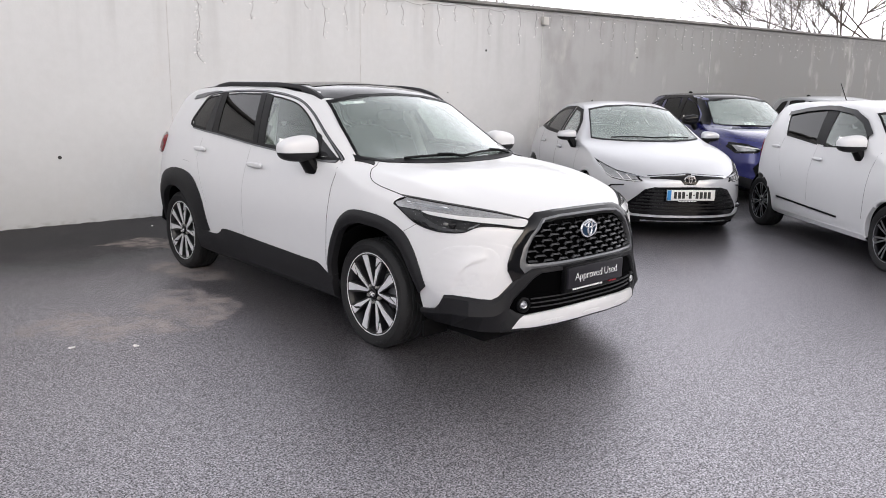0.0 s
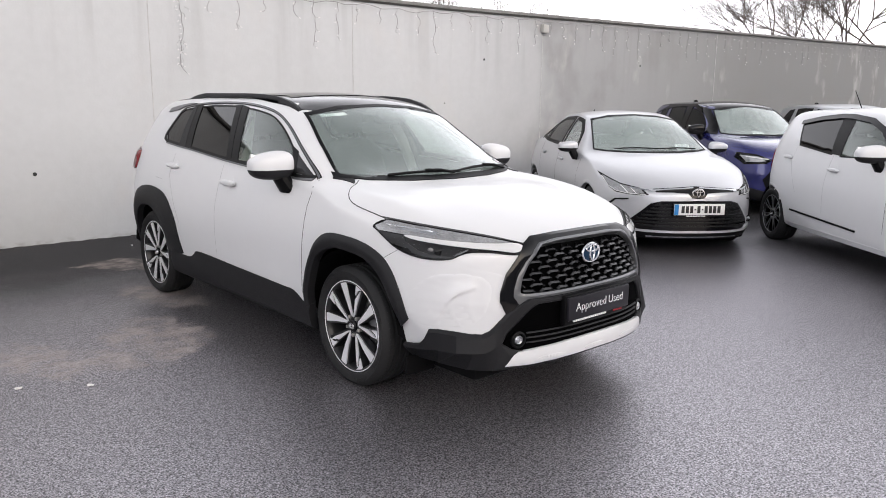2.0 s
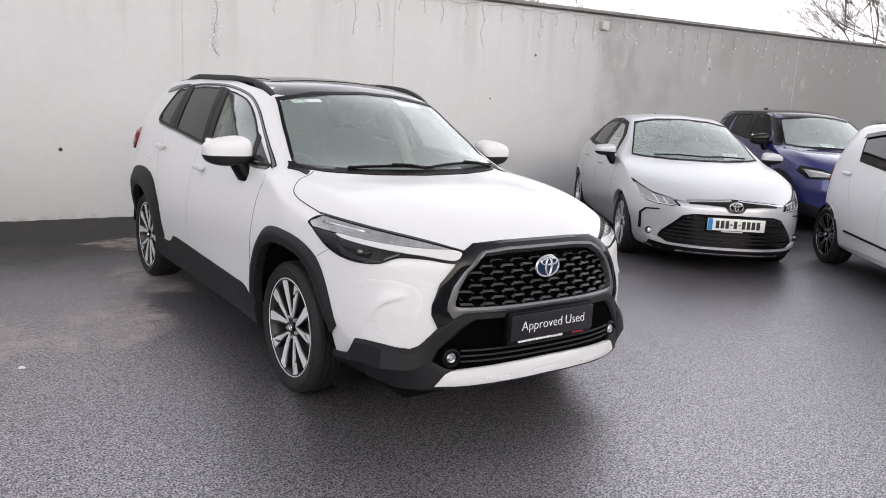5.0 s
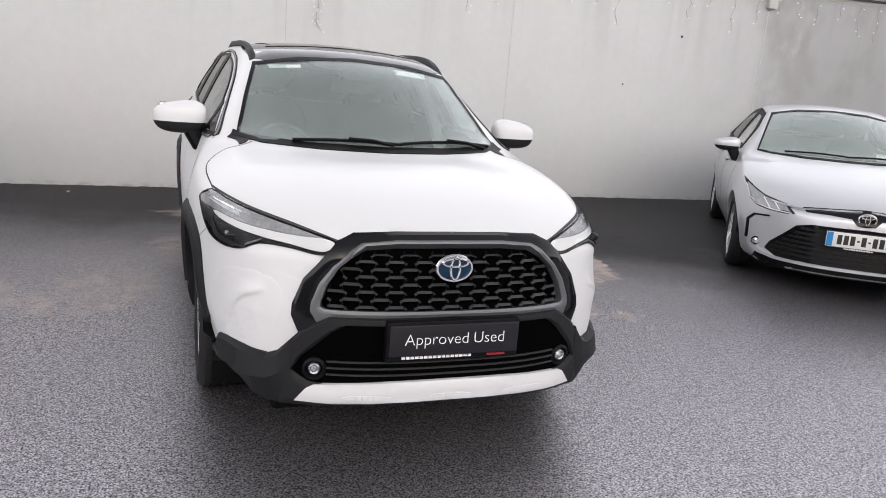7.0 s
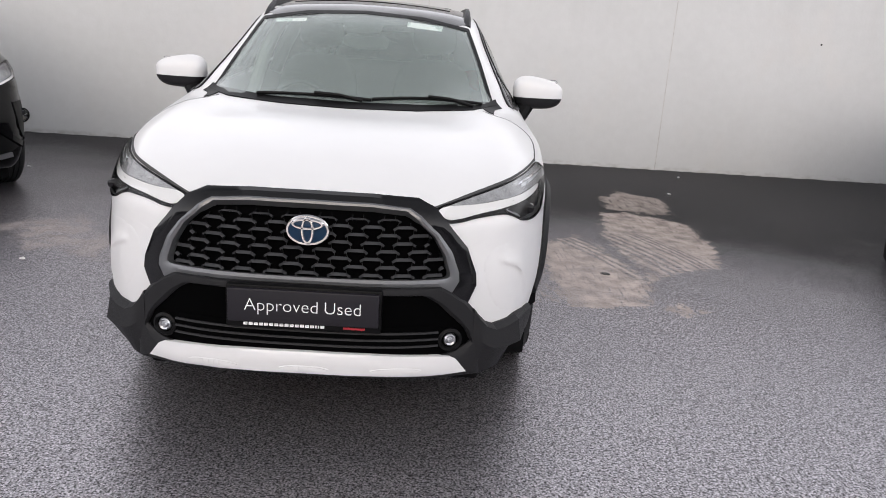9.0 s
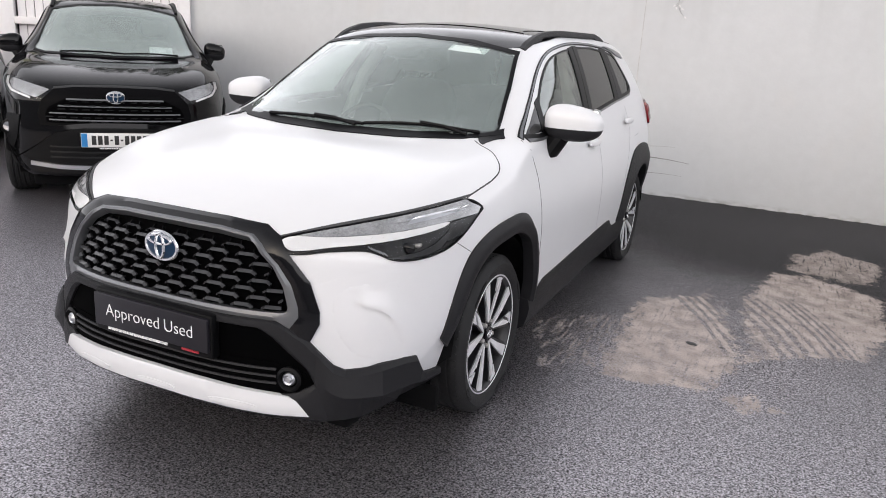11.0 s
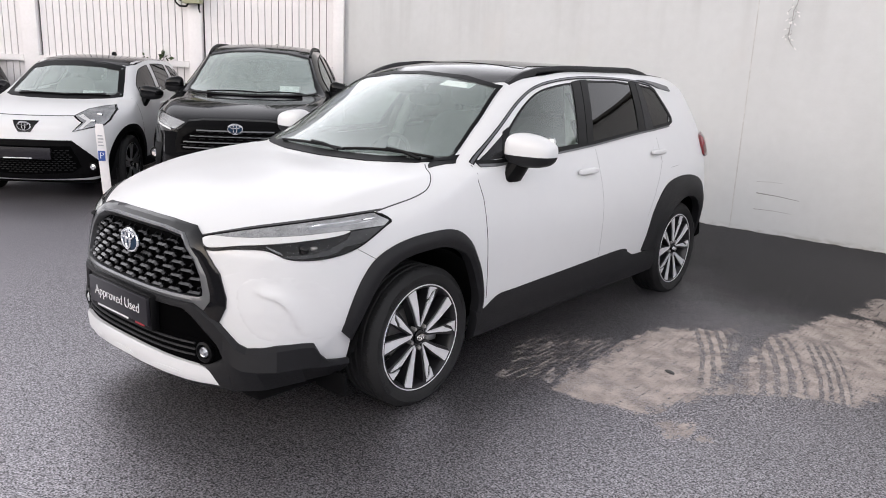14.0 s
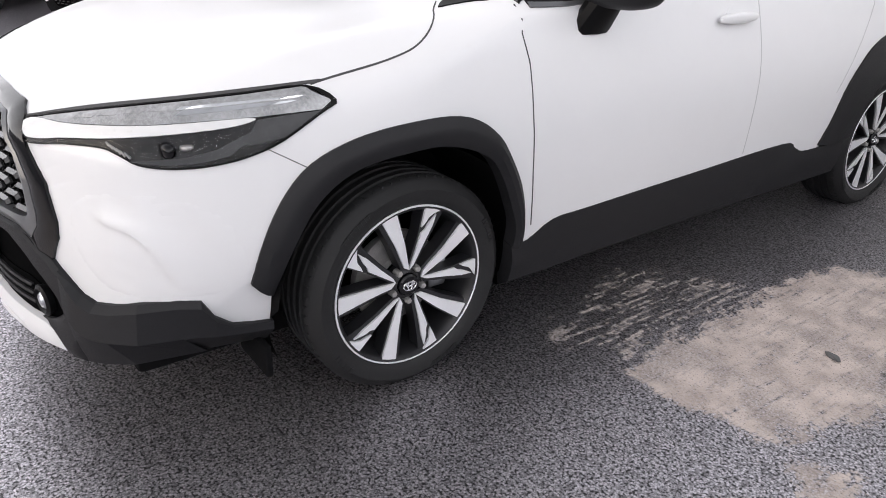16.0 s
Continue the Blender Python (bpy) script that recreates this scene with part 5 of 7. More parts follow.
suv = dict(
    nose=-0.93, tail=3.53, base=2.64, ny=150, arch=0.412, half=0.885, hub_x=0.735, hub_z=0.31, tyre=0.324, rim=0.239, wheel=SUV_WHEEL,
    paint=WHITE, paint_label="glossy white painted car body",
    zl=curve((-0.93, 0.20), (0.3, 0.20), (2.5, 0.21), (3.53, 0.28)),
    xs=curve((-0.93, 0.70), (-0.3, 0.80), (0.4, 0.85), (2.6, 0.85), (3.53, 0.72)),
    xm=curve((-0.93, 0.835), (-0.5, 0.872), (0.0, 0.888), (1.2, 0.880), (2.6, 0.884), (3.53, 0.835)),
    zm=curve((-0.93, 0.52), (0.0, 0.70), (2.6, 0.75), (3.53, 0.68)),
    xb=curve((-0.93, 0.805), (-0.5, 0.842), (0.0, 0.855), (0.4, 0.815), (1.3, 0.805), (2.0, 0.80), (2.6, 0.798), (3.1, 0.80), (3.53, 0.76)),
    zb=curve((-0.93, 0.760), (-0.6, 0.845), (-0.2, 0.905), (0.1, 0.950), (0.4, 1.01), (1.3, 1.05), (2.0, 1.08), (2.6, 1.10), (3.2, 1.03), (3.53, 0.86)),
    xr=curve((-0.93, 0.62), (-0.4, 0.69), (0.1, 0.695), (0.31, 0.672), (0.60, 0.615), (0.90, 0.555), (1.3, 0.565), (2.2, 0.565), (3.0, 0.56), (3.53, 0.62)),
    zr=curve((-0.93, 0.800), (-0.8, 0.872), (-0.6, 0.930), (-0.3, 0.985), (-0.1, 1.008), (0.1, 1.025), (0.28, 1.042), (0.60, 1.222), (0.90, 1.408), (1.10, 1.462), (1.6, 1.497), (2.2, 1.500), (2.75, 1.480), (3.05, 1.425), (3.3, 1.17), (3.53, 0.90)),
    zc=curve((-0.93, 0.815), (-0.86, 0.85), (-0.8, 0.876), (-0.55, 0.945), (-0.2, 0.998), (0.02, 1.018), (0.10, 1.030), (0.45, 1.235), (0.80, 1.435), (1.0, 1.492), (1.5, 1.535), (2.2, 1.530), (2.8, 1.495), (3.08, 1.445), (3.3, 1.20), (3.53, 0.92)),
    front=lambda x, z: 0.62 * x**3 + 6 * max(0, x - 0.68) ** 2 + 0.18 * max(0, z - 0.55) + tusk(x, z),
    rear=lambda x, z: 0.85 * x**3 + 0.10 * max(0, z - 0.75),
    hood=lambda x, s: 0.012 * (0.5 - step_up(x, 0.40, 0.46)) * step_up(s, -0.85, -0.5) * step_up(-s, -0.12, 0.15), bulge=0.014, openings=[shrunk(o + [(o[-1][0], 0.15), (x, 0.15), (x, 0.42)], 0.028) for o, x in ((ARCH_F, -0.434), (ARCH_R, 2.03))],
    panes=[
        (FRONT_GLASS, SIDE_GLASS), (REAR_GLASS, PRIVACY), (QUARTER_GLASS, PRIVACY)],
    frame=0.004, lap=0.005, frit=0.015, edge=0.005,
    screen=full([(0, 1.455), (0.30, 1.440), (0.535, 1.398), (0.600, 1.23), (0.655, 1.066), (0.56, 1.052), (0.30, 1.040), (0, 1.036)]),
    screen_from=0.06,
    back=full([(0, 1.36), (0.40, 1.35), (0.50, 1.10), (0, 1.08)]),
    cuts=[(full([(0, 0.832), (0.34, 0.824), (0.44, 0.748), (0.515, 0.600), (0.49, 0.545), (0, 0.566)]), -2, -0.3), (full([(0, 0.40), (0.56, 0.40), (0.70, 0.30), (0.86, 0.27), (0.86, 0.10), (0, 0.10)]), -2, -0.47)],
    mirror=(0.905, 0.66, 1.118), mirror_size=(0.127, 0.085, 0.086),
    seams=[[(0.385, 1.046), (0.362, 0.98), (0.376, 0.905), (0.376, 0.77), (0.386, 0.60), (0.405, 0.42)], [(1.46, 1.07), (1.475, 0.75), (1.47, 0.46)], [(2.24, 1.10), (2.26, 0.95), (2.16, 0.80), (2.05, 0.62)], [(2.38, 0.905), (2.50, 0.912)]],
    handles=[(1.315, 0.960, 0.21), (2.20, 1.016, 0.20)], faint=(1, 2, 3),
    seat=(1.28, 0.55), dash=(0.62, 0.99))

hero, skin = car(suv, "suv_car", Matrix(), "white compact SUV with black cladding parked on wet tarmac", "")
# black roof panel and rails
part("roof_panel", skin.patch(rounded([(-0.52, 0.93), (0, 0.855), (0.52, 0.93), (0.525, 1.9), (0.50, 2.85), (0, 2.95), (-0.50, 2.85), (-0.525, 1.9)], 5), "top", off=0.004, depth=0.01, step=0.08), GLOSS, hero, "glossy black roof panel")
part("roof_shade", skin.patch(rounded([(-0.38, 1.20), (0.38, 1.20), (0.40, 1.30), (0.40, 1.95), (-0.40, 1.95), (-0.40, 1.30)], 2), "top", off=0.007, depth=0.01, step=0.08), BLACK_PAINT, hero)
for s in (1, -1):
    bm = bmesh.new()
    rows = []
    for t in np.linspace(0, 1, 25):
        y = 0.93 + 1.58 * t
        q, n = skin.on((0.530 + 0.014 * math.sin(math.pi * t), y), "top", s, 0)
        lift = 0.030 * min(1, 6.0 * t, 6.0 * (1 - t)) ** 0.7
        w = 0.015 + 0.006 * (1 - min(1, 5 * t, 5 * (1 - t)))
        rows.append([bm.verts.new((q.x + s * u, y, q.z + v)) for u, v in ((-w, -0.012), (-w, lift - 0.006), (-w * 0.6, lift + 0.004), (w * 0.6, lift + 0.004), (w, lift - 0.008), (w, -0.02 if lift < 0.025 else lift - 0.021))])
    for a, b in zip(rows, rows[1:]):
        for i in range(6):
            bm.faces.new((a[i], a[(i + 1) % 6], b[(i + 1) % 6], b[i]))
    bm.faces.new(rows[0]), bm.faces.new(rows[-1])
    part("roof_rail", bm, CLAD, hero, "matt black roof rail")
    # front corner of the side glass and the black spoiler end
    part("mirror_corner", skin.patch([(0.440, 1.062), (0.600, 1.068), (0.690, 1.172), (0.531, 1.100)], side=s, off=0.004, step=0.03), GLOSS, hero)
    part("corner_pillar", skin.patch([(0.595, 1.066), (0.645, 1.066), (0.752, 1.205), (0.700, 1.185)], side=s, off=0.006, step=0.03), TRIM, hero)
    part("pillar_trim", skin.patch([(0.20, 1.035), (0.34, 1.052), (0.40, 1.085), (0.30, 1.062)], side=s, off=0.004, step=0.02), TRIM, hero)
    part("pillar_cover", skin.patch([(1.286, 1.092), (1.372, 1.098), (1.545, 1.444), (1.452, 1.432)], side=s, off=0.007, step=0.04), TRIM, hero)
    part("pillar_cover", skin.patch([(1.378, 1.098), (1.446, 1.102), (1.625, 1.446), (1.552, 1.444)], side=s, off=0.007, step=0.04), TRIM, hero)
    part("pillar_cover", skin.patch([(2.015, 1.140), (2.105, 1.147), (2.215, 1.436), (2.142, 1.440)], side=s, off=0.007, step=0.04), TRIM, hero)
    part("pillar_cover", skin.patch([(2.112, 1.148), (2.226, 1.156), (2.270, 1.428), (2.222, 1.436)], side=s, off=0.007, step=0.04), CLAD, hero)
    part("window_surround", skin.line(GLASS_BAND, 0.013, side=s, off=0.0055, depth=0.012), TRIM, hero)
    part("window_surround", skin.strip(dense(BELT, 0.03, False), dense([(y, z + 0.022) for y, z in BELT], 0.03, False), side=s, off=0.0055, depth=0.012, rows=1), TRIM, hero)
    part("window_surround", skin.line([(2.405, 1.415), (2.452, 1.388), (2.521, 1.240), (2.524, 1.212), (2.505, 1.191), (2.45, 1.174)], 0.018, side=s, off=0.0058, depth=0.012), TRIM, hero)
    part("window_trim", skin.line(GLASS_BAND, 0.006, side=s, off=0.007, depth=0.008), SATIN_MID, hero, "thin satin strip round the side glass")
    part("window_trim", skin.line(BELT, 0.010, side=s, off=0.008, depth=0.01), SATIN_MID, hero, "thin satin strip under the side glass")
    part("spoiler_end", skin.patch([(2.26, 1.452), (2.44, 1.428), (2.52, 1.406), (2.70, 1.384), (2.69, 1.414), (2.52, 1.438), (2.36, 1.453)], side=s, off=0.010, depth=0.02, step=0.03), SATIN_MID, hero, "grey fin at the end of the roof")
    bm = skin.patch(rounded([(0.590, 0.650), (0.66, 0.690), (0.76, 0.680), (0.812, 0.60), (0.812, 0.445), (0.72, 0.436), (0.650, 0.46), (0.60, 0.55)], 4), "front", s, off=0.0007, depth=0.014, step=0.009, drop=0.0012)
    for v in bm.verts:
        p = Vector((abs(v.co.x), v.co.z))
        t, d = min(((i / (len(CREASE) - 1), (p - Vector(q)).length) for i, q in enumerate(CREASE)), key=lambda k: k[1])
        q = CREASE[round(t * (len(CREASE) - 1))]
        within = p.x < q[0] if t > 0.45 else p.y < q[1]
        k = math.exp(-((d / 0.009) ** 2)) if within else math.exp(-((d / 0.027) ** 2))
        v.co.y -= 0.016 * k * step_up(t, -0.02, 0.30) * (1 - 0.6 * step_up(t, 0.75, 1.0)) * step_up(p.y, 0.436, 0.47)
    part("bumper_crease", bm, WHITE, hero)
    part("lamp_seam", skin.line([(-0.391, 0.778), (-0.308, 0.727)], 0.0022, side=s), SEAM, hero)
    # wheel arch cladding
    front = ARCH_F
    inner = IN_F
    part("arch_cladding", skin.strip(front, inner, side=s, off=0.022, depth=0.06, rows=3, drop=0.014), CLAD, hero, "matt black wheel arch cladding")
    rear = ARCH_R
    inner = [(2.64 + 0.372 * math.cos(a), 0.32 + 0.372 * math.sin(a)) for a in np.linspace(math.pi - 0.20, 0.12, len(rear))]
    part("arch_cladding", skin.strip(rear, inner, side=s, off=0.022, depth=0.06, rows=3, drop=0.014), CLAD, hero, "matt black wheel arch cladding")
    top = rounded([(0.335, 0.365), (0.40, 0.370), (0.50, 0.418), (0.66, 0.424), (1.2, 0.438), (1.74, 0.452), (1.84, 0.42), (1.92, 0.392), (2.10, 0.388), (2.24, 0.386)], 4, False)
    low = [(0.35 + 1.88 * i / (len(top) - 1), 0.199) for i in range(len(top))]
    part("sill_cladding", skin.strip(top, low, side=s, off=0.016, depth=0.05, rows=4, drop=0.012), CLAD, hero, "matt black sill cladding")
    # rear lamp and lower rear bumper
    part("tail_lamp", skin.patch(rounded([(2.93, 1.085), (3.05, 1.105), (3.20, 1.08), (3.20, 0.95), (3.02, 0.935), (2.95, 0.97)], 3), side=s, off=0.028, depth=0.05, step=0.03, drop=0.012), RED_LENS, hero, "red tail lamp")
    part("rear_bumper_cladding", skin.patch([(3.05, 0.22), (3.35, 0.26), (3.35, 0.46), (3.05, 0.42)], side=s, off=0.012, step=0.04), CLAD, hero)

    bm = bmesh.new()
    box(bm, s * 0.71 - 0.09, s * 0.71 + 0.09, -0.435, -0.415, 0.150, 0.245, 0.006)
    part("air_deflector", bm, LINER, hero, "black rubber deflector ahead of the wheel")

# bonnet and bumper shut lines
for s in (1, -1):
    part("shut_line", skin.line(rounded([(0.60, 0.235), (0.655, 0.185), (0.72, 0.140), (0.772, 0.085), (0.803, 0.024), (0.812, -0.05), (0.809, -0.134), (0.797, -0.265)], 4, False), 0.0045, way="top", side=s), SEAM, hero)
    part("shut_line", skin.line(rounded([(0.798, 0.914), (0.75, 0.902), (0.681, 0.886), (0.544, 0.856), (0.405, 0.818)], 4, False), 0.007, way="front", side=s, off=0.003), SEAM, hero)

# grille
outer = full([(0, 0.850), (0.20, 0.849), (0.350, 0.842), (0.408, 0.818), (0.458, 0.767), (0.522, 0.690), (0.557, 0.600), (0.560, 0.560), (0.533, 0.497), (0.490, 0.536), (0.44, 0.560), (0, 0.566)])
ring1 = full([(0, 0.826), (0.20, 0.825), (0.325, 0.815), (0.362, 0.795), (0.425, 0.740), (0.470, 0.680), (0.497, 0.610), (0.500, 0.580), (0.478, 0.545), (0.455, 0.556), (0.43, 0.566), (0, 0.570)])
ring2 = full([(0, 0.816), (0.20, 0.815), (0.315, 0.806), (0.350, 0.785), (0.410, 0.732), (0.448, 0.670), (0.467, 0.610), (0.466, 0.598), (0.458, 0.593), (0.445, 0.591), (0.40, 0.590), (0, 0.589)])


def band(a, b, k=6):
    """Two outlines with the same corners, cut into as many steps each."""
    A, B = [], []
    for i in range(len(a)):
        for j in range(k):
            t = j / k
            A.append(tuple(a[i][d] + (a[(i + 1) % len(a)][d] - a[i][d]) * t for d in (0, 1)))
            B.append(tuple(b[i][d] + (b[(i + 1) % len(b)][d] - b[i][d]) * t for d in (0, 1)))
    return A, B


A, B = band(outer, ring1)
part("grille_surround", skin.strip(A, B, way="front", closed=True, off=0.014, depth=0.05, rows=2, drop=0.006), GLOSS, hero, "gloss black grille surround")
A, B = band(ring1, ring2)
part("grille_frame", skin.strip(A, B, way="front", closed=True, off=0.013, depth=0.035, rows=2, drop=0.004), SATIN_MID, hero, "satin grey inner grille frame")
part("grille_backing", skin.patch(shrunk(ring2, -0.02), "front", off=-0.030, depth=0.01, step=0.04), RECESS_SHADE, hero)
mesh_area = shrunk(dense(ring2, 0.03), 0.004)
bm, links = bmesh.new(), bmesh.new()
pitch, rise = 0.105, 0.0262
for r in range(9):
    z = 0.603 + r * rise
    for k in range(-6, 7):
        x = (k + (0.5 if r % 2 else 0)) * pitch
        if abs(x) < 0.05 and abs(z - 0.742) < 0.040:
            continue
        for u, v, dz, w in ((-0.026, 0.026, 0.0, 0.0095), (0.025, 0.038, -0.0085, 0.0075), (-0.025, -0.038, -0.0085, 0.0075)):
            p, q = ((x + u, z), (x + v, z + dz))
            if inside(p, mesh_area) and inside(q, mesh_area):
                bar_on(skin, bm, *sorted((p, q)), w, -0.002, 0.016, lean=0.009)
        for d in (1, -1):
            p, q = (x + d * 0.034, z - 0.008), (x + d * 0.030, z - rise + 0.003)
            if inside(p, mesh_area) and inside(q, mesh_area):
                bar_on(skin, links, p, q, 0.004, -0.014, 0.012)
tagged(part("grille_mesh", bm, GRILLE, hero, "black honeycomb grille mesh", smooth=False), kind="stuff")
tagged(part("grille_link", links, CLAD_DARK, hero, smooth=False), kind="stuff")
q, n = skin.on((0, 0.742), "front", 1, -3)
emblem(hero, q.y - 0.004, 0.742, 1.0)

# lower bumper
low_top = [(0, 0.566), (0.44, 0.566), (0.49, 0.537), (0.535, 0.503), (0.560, 0.472), (0.590, 0.436)]
low_bot = [(0.590, 0.234), (0.53, 0.236), (0.25, 0.244), (0, 0.246)]
inset = full([(0, 0.540), (0.385, 0.540), (0.43, 0.512), (0.525, 0.415), (0.552, 0.362), (0.50, 0.328), (0.44, 0.318), (0, 0.313)])
ring_out, ring_in = resample(full(low_top + low_bot), 170), resample(inset, 170)
part("lower_bumper", skin.strip(ring_out, ring_in, way="front", closed=True, off=0.020, depth=0.045, rows=6, drop=0.010), CLAD, hero, "matt black lower bumper")
# the bumper's wing: a narrow chamfer that looks up, a broad facet, a crease and a dark face tucked in below it
WING = [("front", 0.553, (0.481, 0.467, 0.388, 0.238), (0.0190, 0.0205, 0.0215, 0.018)), ("front", 0.575, (0.453, 0.439, 0.364, 0.236), (0.012, 0.027, 0.032, 0.012)),
        ("front", 0.600, (0.424, 0.409, 0.344, 0.234), (0.010, 0.030, 0.038, 0.008)), ("front", 0.630, (0.409, 0.394, 0.331, 0.232), (0.010, 0.032, 0.042, 0.004)),
        ("front", 0.670, (0.412, 0.397, 0.328, 0.230), (0.010, 0.032, 0.042, 0.0)), ("front", 0.710, (0.420, 0.405, 0.326, 0.228), (0.010, 0.030, 0.040, -0.006)),
        ("side", -0.620, (0.424, 0.409, 0.322, 0.226), (0.006, 0.017, 0.024, -0.03)), ("side", -0.574, (0.419, 0.404, 0.316, 0.224), (0.009, 0.020, 0.027, -0.025)),
        ("side", -0.545, (0.367, 0.359, 0.312, 0.224), (0.013, 0.025, 0.033, -0.02)), ("side", -0.500, (0.329, 0.325, 0.304, 0.224), (0.014, 0.022, 0.030, -0.02)),
        ("side", -0.450, (0.319, 0.316, 0.298, 0.226), (0.014, 0.020, 0.028, -0.018)), ("side", -0.400, (0.314, 0.311, 0.294, 0.232), (0.014, 0.018, 0.026, -0.01))]
for s in (1, -1):
    bm = bmesh.new()
    rows = []
    for way, u, levels, offs in WING:
        face, back = [], []
        for v, off in zip(levels, offs):
            q, n = skin.on((u, v), way, s, -3)
            n = Vector((n.x, n.y, 0)).normalized()
            face.append(bm.verts.new(q + n * off))
            back.append(bm.verts.new(q - n * (0.012 - min(off, 0.0))))
        rows.append(face + back[::-1])
    for a, b in zip(rows, rows[1:]):
        for i in range(8):
            bm.faces.new((a[i], a[(i + 1) % 8], b[(i + 1) % 8], b[i]))
    bm.faces.new(rows[0]), bm.faces.new(rows[-1])
    part("bumper_wing", bm, CLAD, hero, "matt black bumper corner", sharp=17)
# flat near-black sheets, coloured as dark as a shaded opening
part("bumper_inset", skin.patch(shrunk(inset, -0.01), "front", off=0.002, depth=0.01, step=0.03), RECESS_SHADE, hero)
part("intake_recess", skin.patch(full([(0, 0.428), (0.43, 0.428), (0.525, 0.395), (0.545, 0.355), (0.44, 0.325), (0, 0.318)]), "front", off=0.005, depth=0.01, step=0.03), RECESS_SHADE, hero)
bm = bmesh.new()
for z in (0.358, 0.382, 0.406):
    for k in range(20):
        a, b = -0.44 + 0.044 * k, -0.44 + 0.044 * (k + 1)
        bar_on(skin, bm, (a, z), (b, z), 0.006, 0.014, 0.012, lean=0.003)
part("intake_slats", bm, CLAD, hero)
part("skid_plate", skin.patch(full([(0, 0.336), (0.20, 0.334), (0.40, 0.325), (0.478, 0.318), (0.500, 0.306), (0.540, 0.252), (0.46, 0.250), (0.25, 0.256), (0, 0.258)]), "front", off=0.027, depth=0.03, step=0.03, drop=0.006), WHITE, hero, "white lower skid plate")
for x in (-0.30, 0.0, 0.30):
    part("skid_recess", skin.patch(rounded([(x - 0.075, 0.272), (x - 0.055, 0.286), (x + 0.055, 0.286), (x + 0.075, 0.272)], 2), "front", off=0.032, depth=0.010, step=0.02, drop=0.003), WHITE, hero)
for s in (1, -1):
    q, n = skin.on((0.482, 0.376), "front", s, -3)
    bm = bmesh.new()
    lathe(bm, [(0.040, 0.004), (0.042, -0.012), (0.033, -0.018), (0.026, -0.008)], 28, "y")
    f = part("fog_lamp", bm, TRIM, hero, "round fog lamp in a black bezel")
    f.matrix_basis = pose(q.x, q.y - 0.004, q.z, 0, 0, s * 12)
    bm = bmesh.new()
    lathe(bm, [(0.024, 0.0), (0.022, -0.012), (0.017, -0.017), (0.012, -0.014), (0.008, -0.019), (0.0005, -0.020)], 24, "y")
    part("lens", bm, SATIN, f)
# show plate
bm = bmesh.new()
box(bm, -0.245, 0.245, -0.975, -0.955, 0.442, 0.556, 0.004)
plate = part("show_plate", bm, PLATE_DARK, hero, "charcoal show plate lettered Approved Used")
bm = bmesh.new()
box(bm, -0.253, 0.253, -0.962, -0.925, 0.418, 0.566, 0.006)
part("plate_holder", bm, TRIM, plate)
for word, x in (("Approved", -0.070), ("Used", 0.128)):
    text_on(word, 0.060, pose(x, -0.9765, 0.502, 90, 0, 0), LETTER, plate)
bm = bmesh.new()
x = -0.195
for k in range(17):
    w = 0.004 if k in (14, 15) else 0.0125
    box(bm, x, x + w, -0.9665, -0.961, 0.4285, 0.4375)
    x += w + 0.0042
part("dealer_bars", bm, LETTER, plate)
bm = bmesh.new()
box(bm, 0.13, 0.20, -0.9665, -0.961, 0.4295, 0.4365)
part("maker_bar", bm, RED_INK, plate)

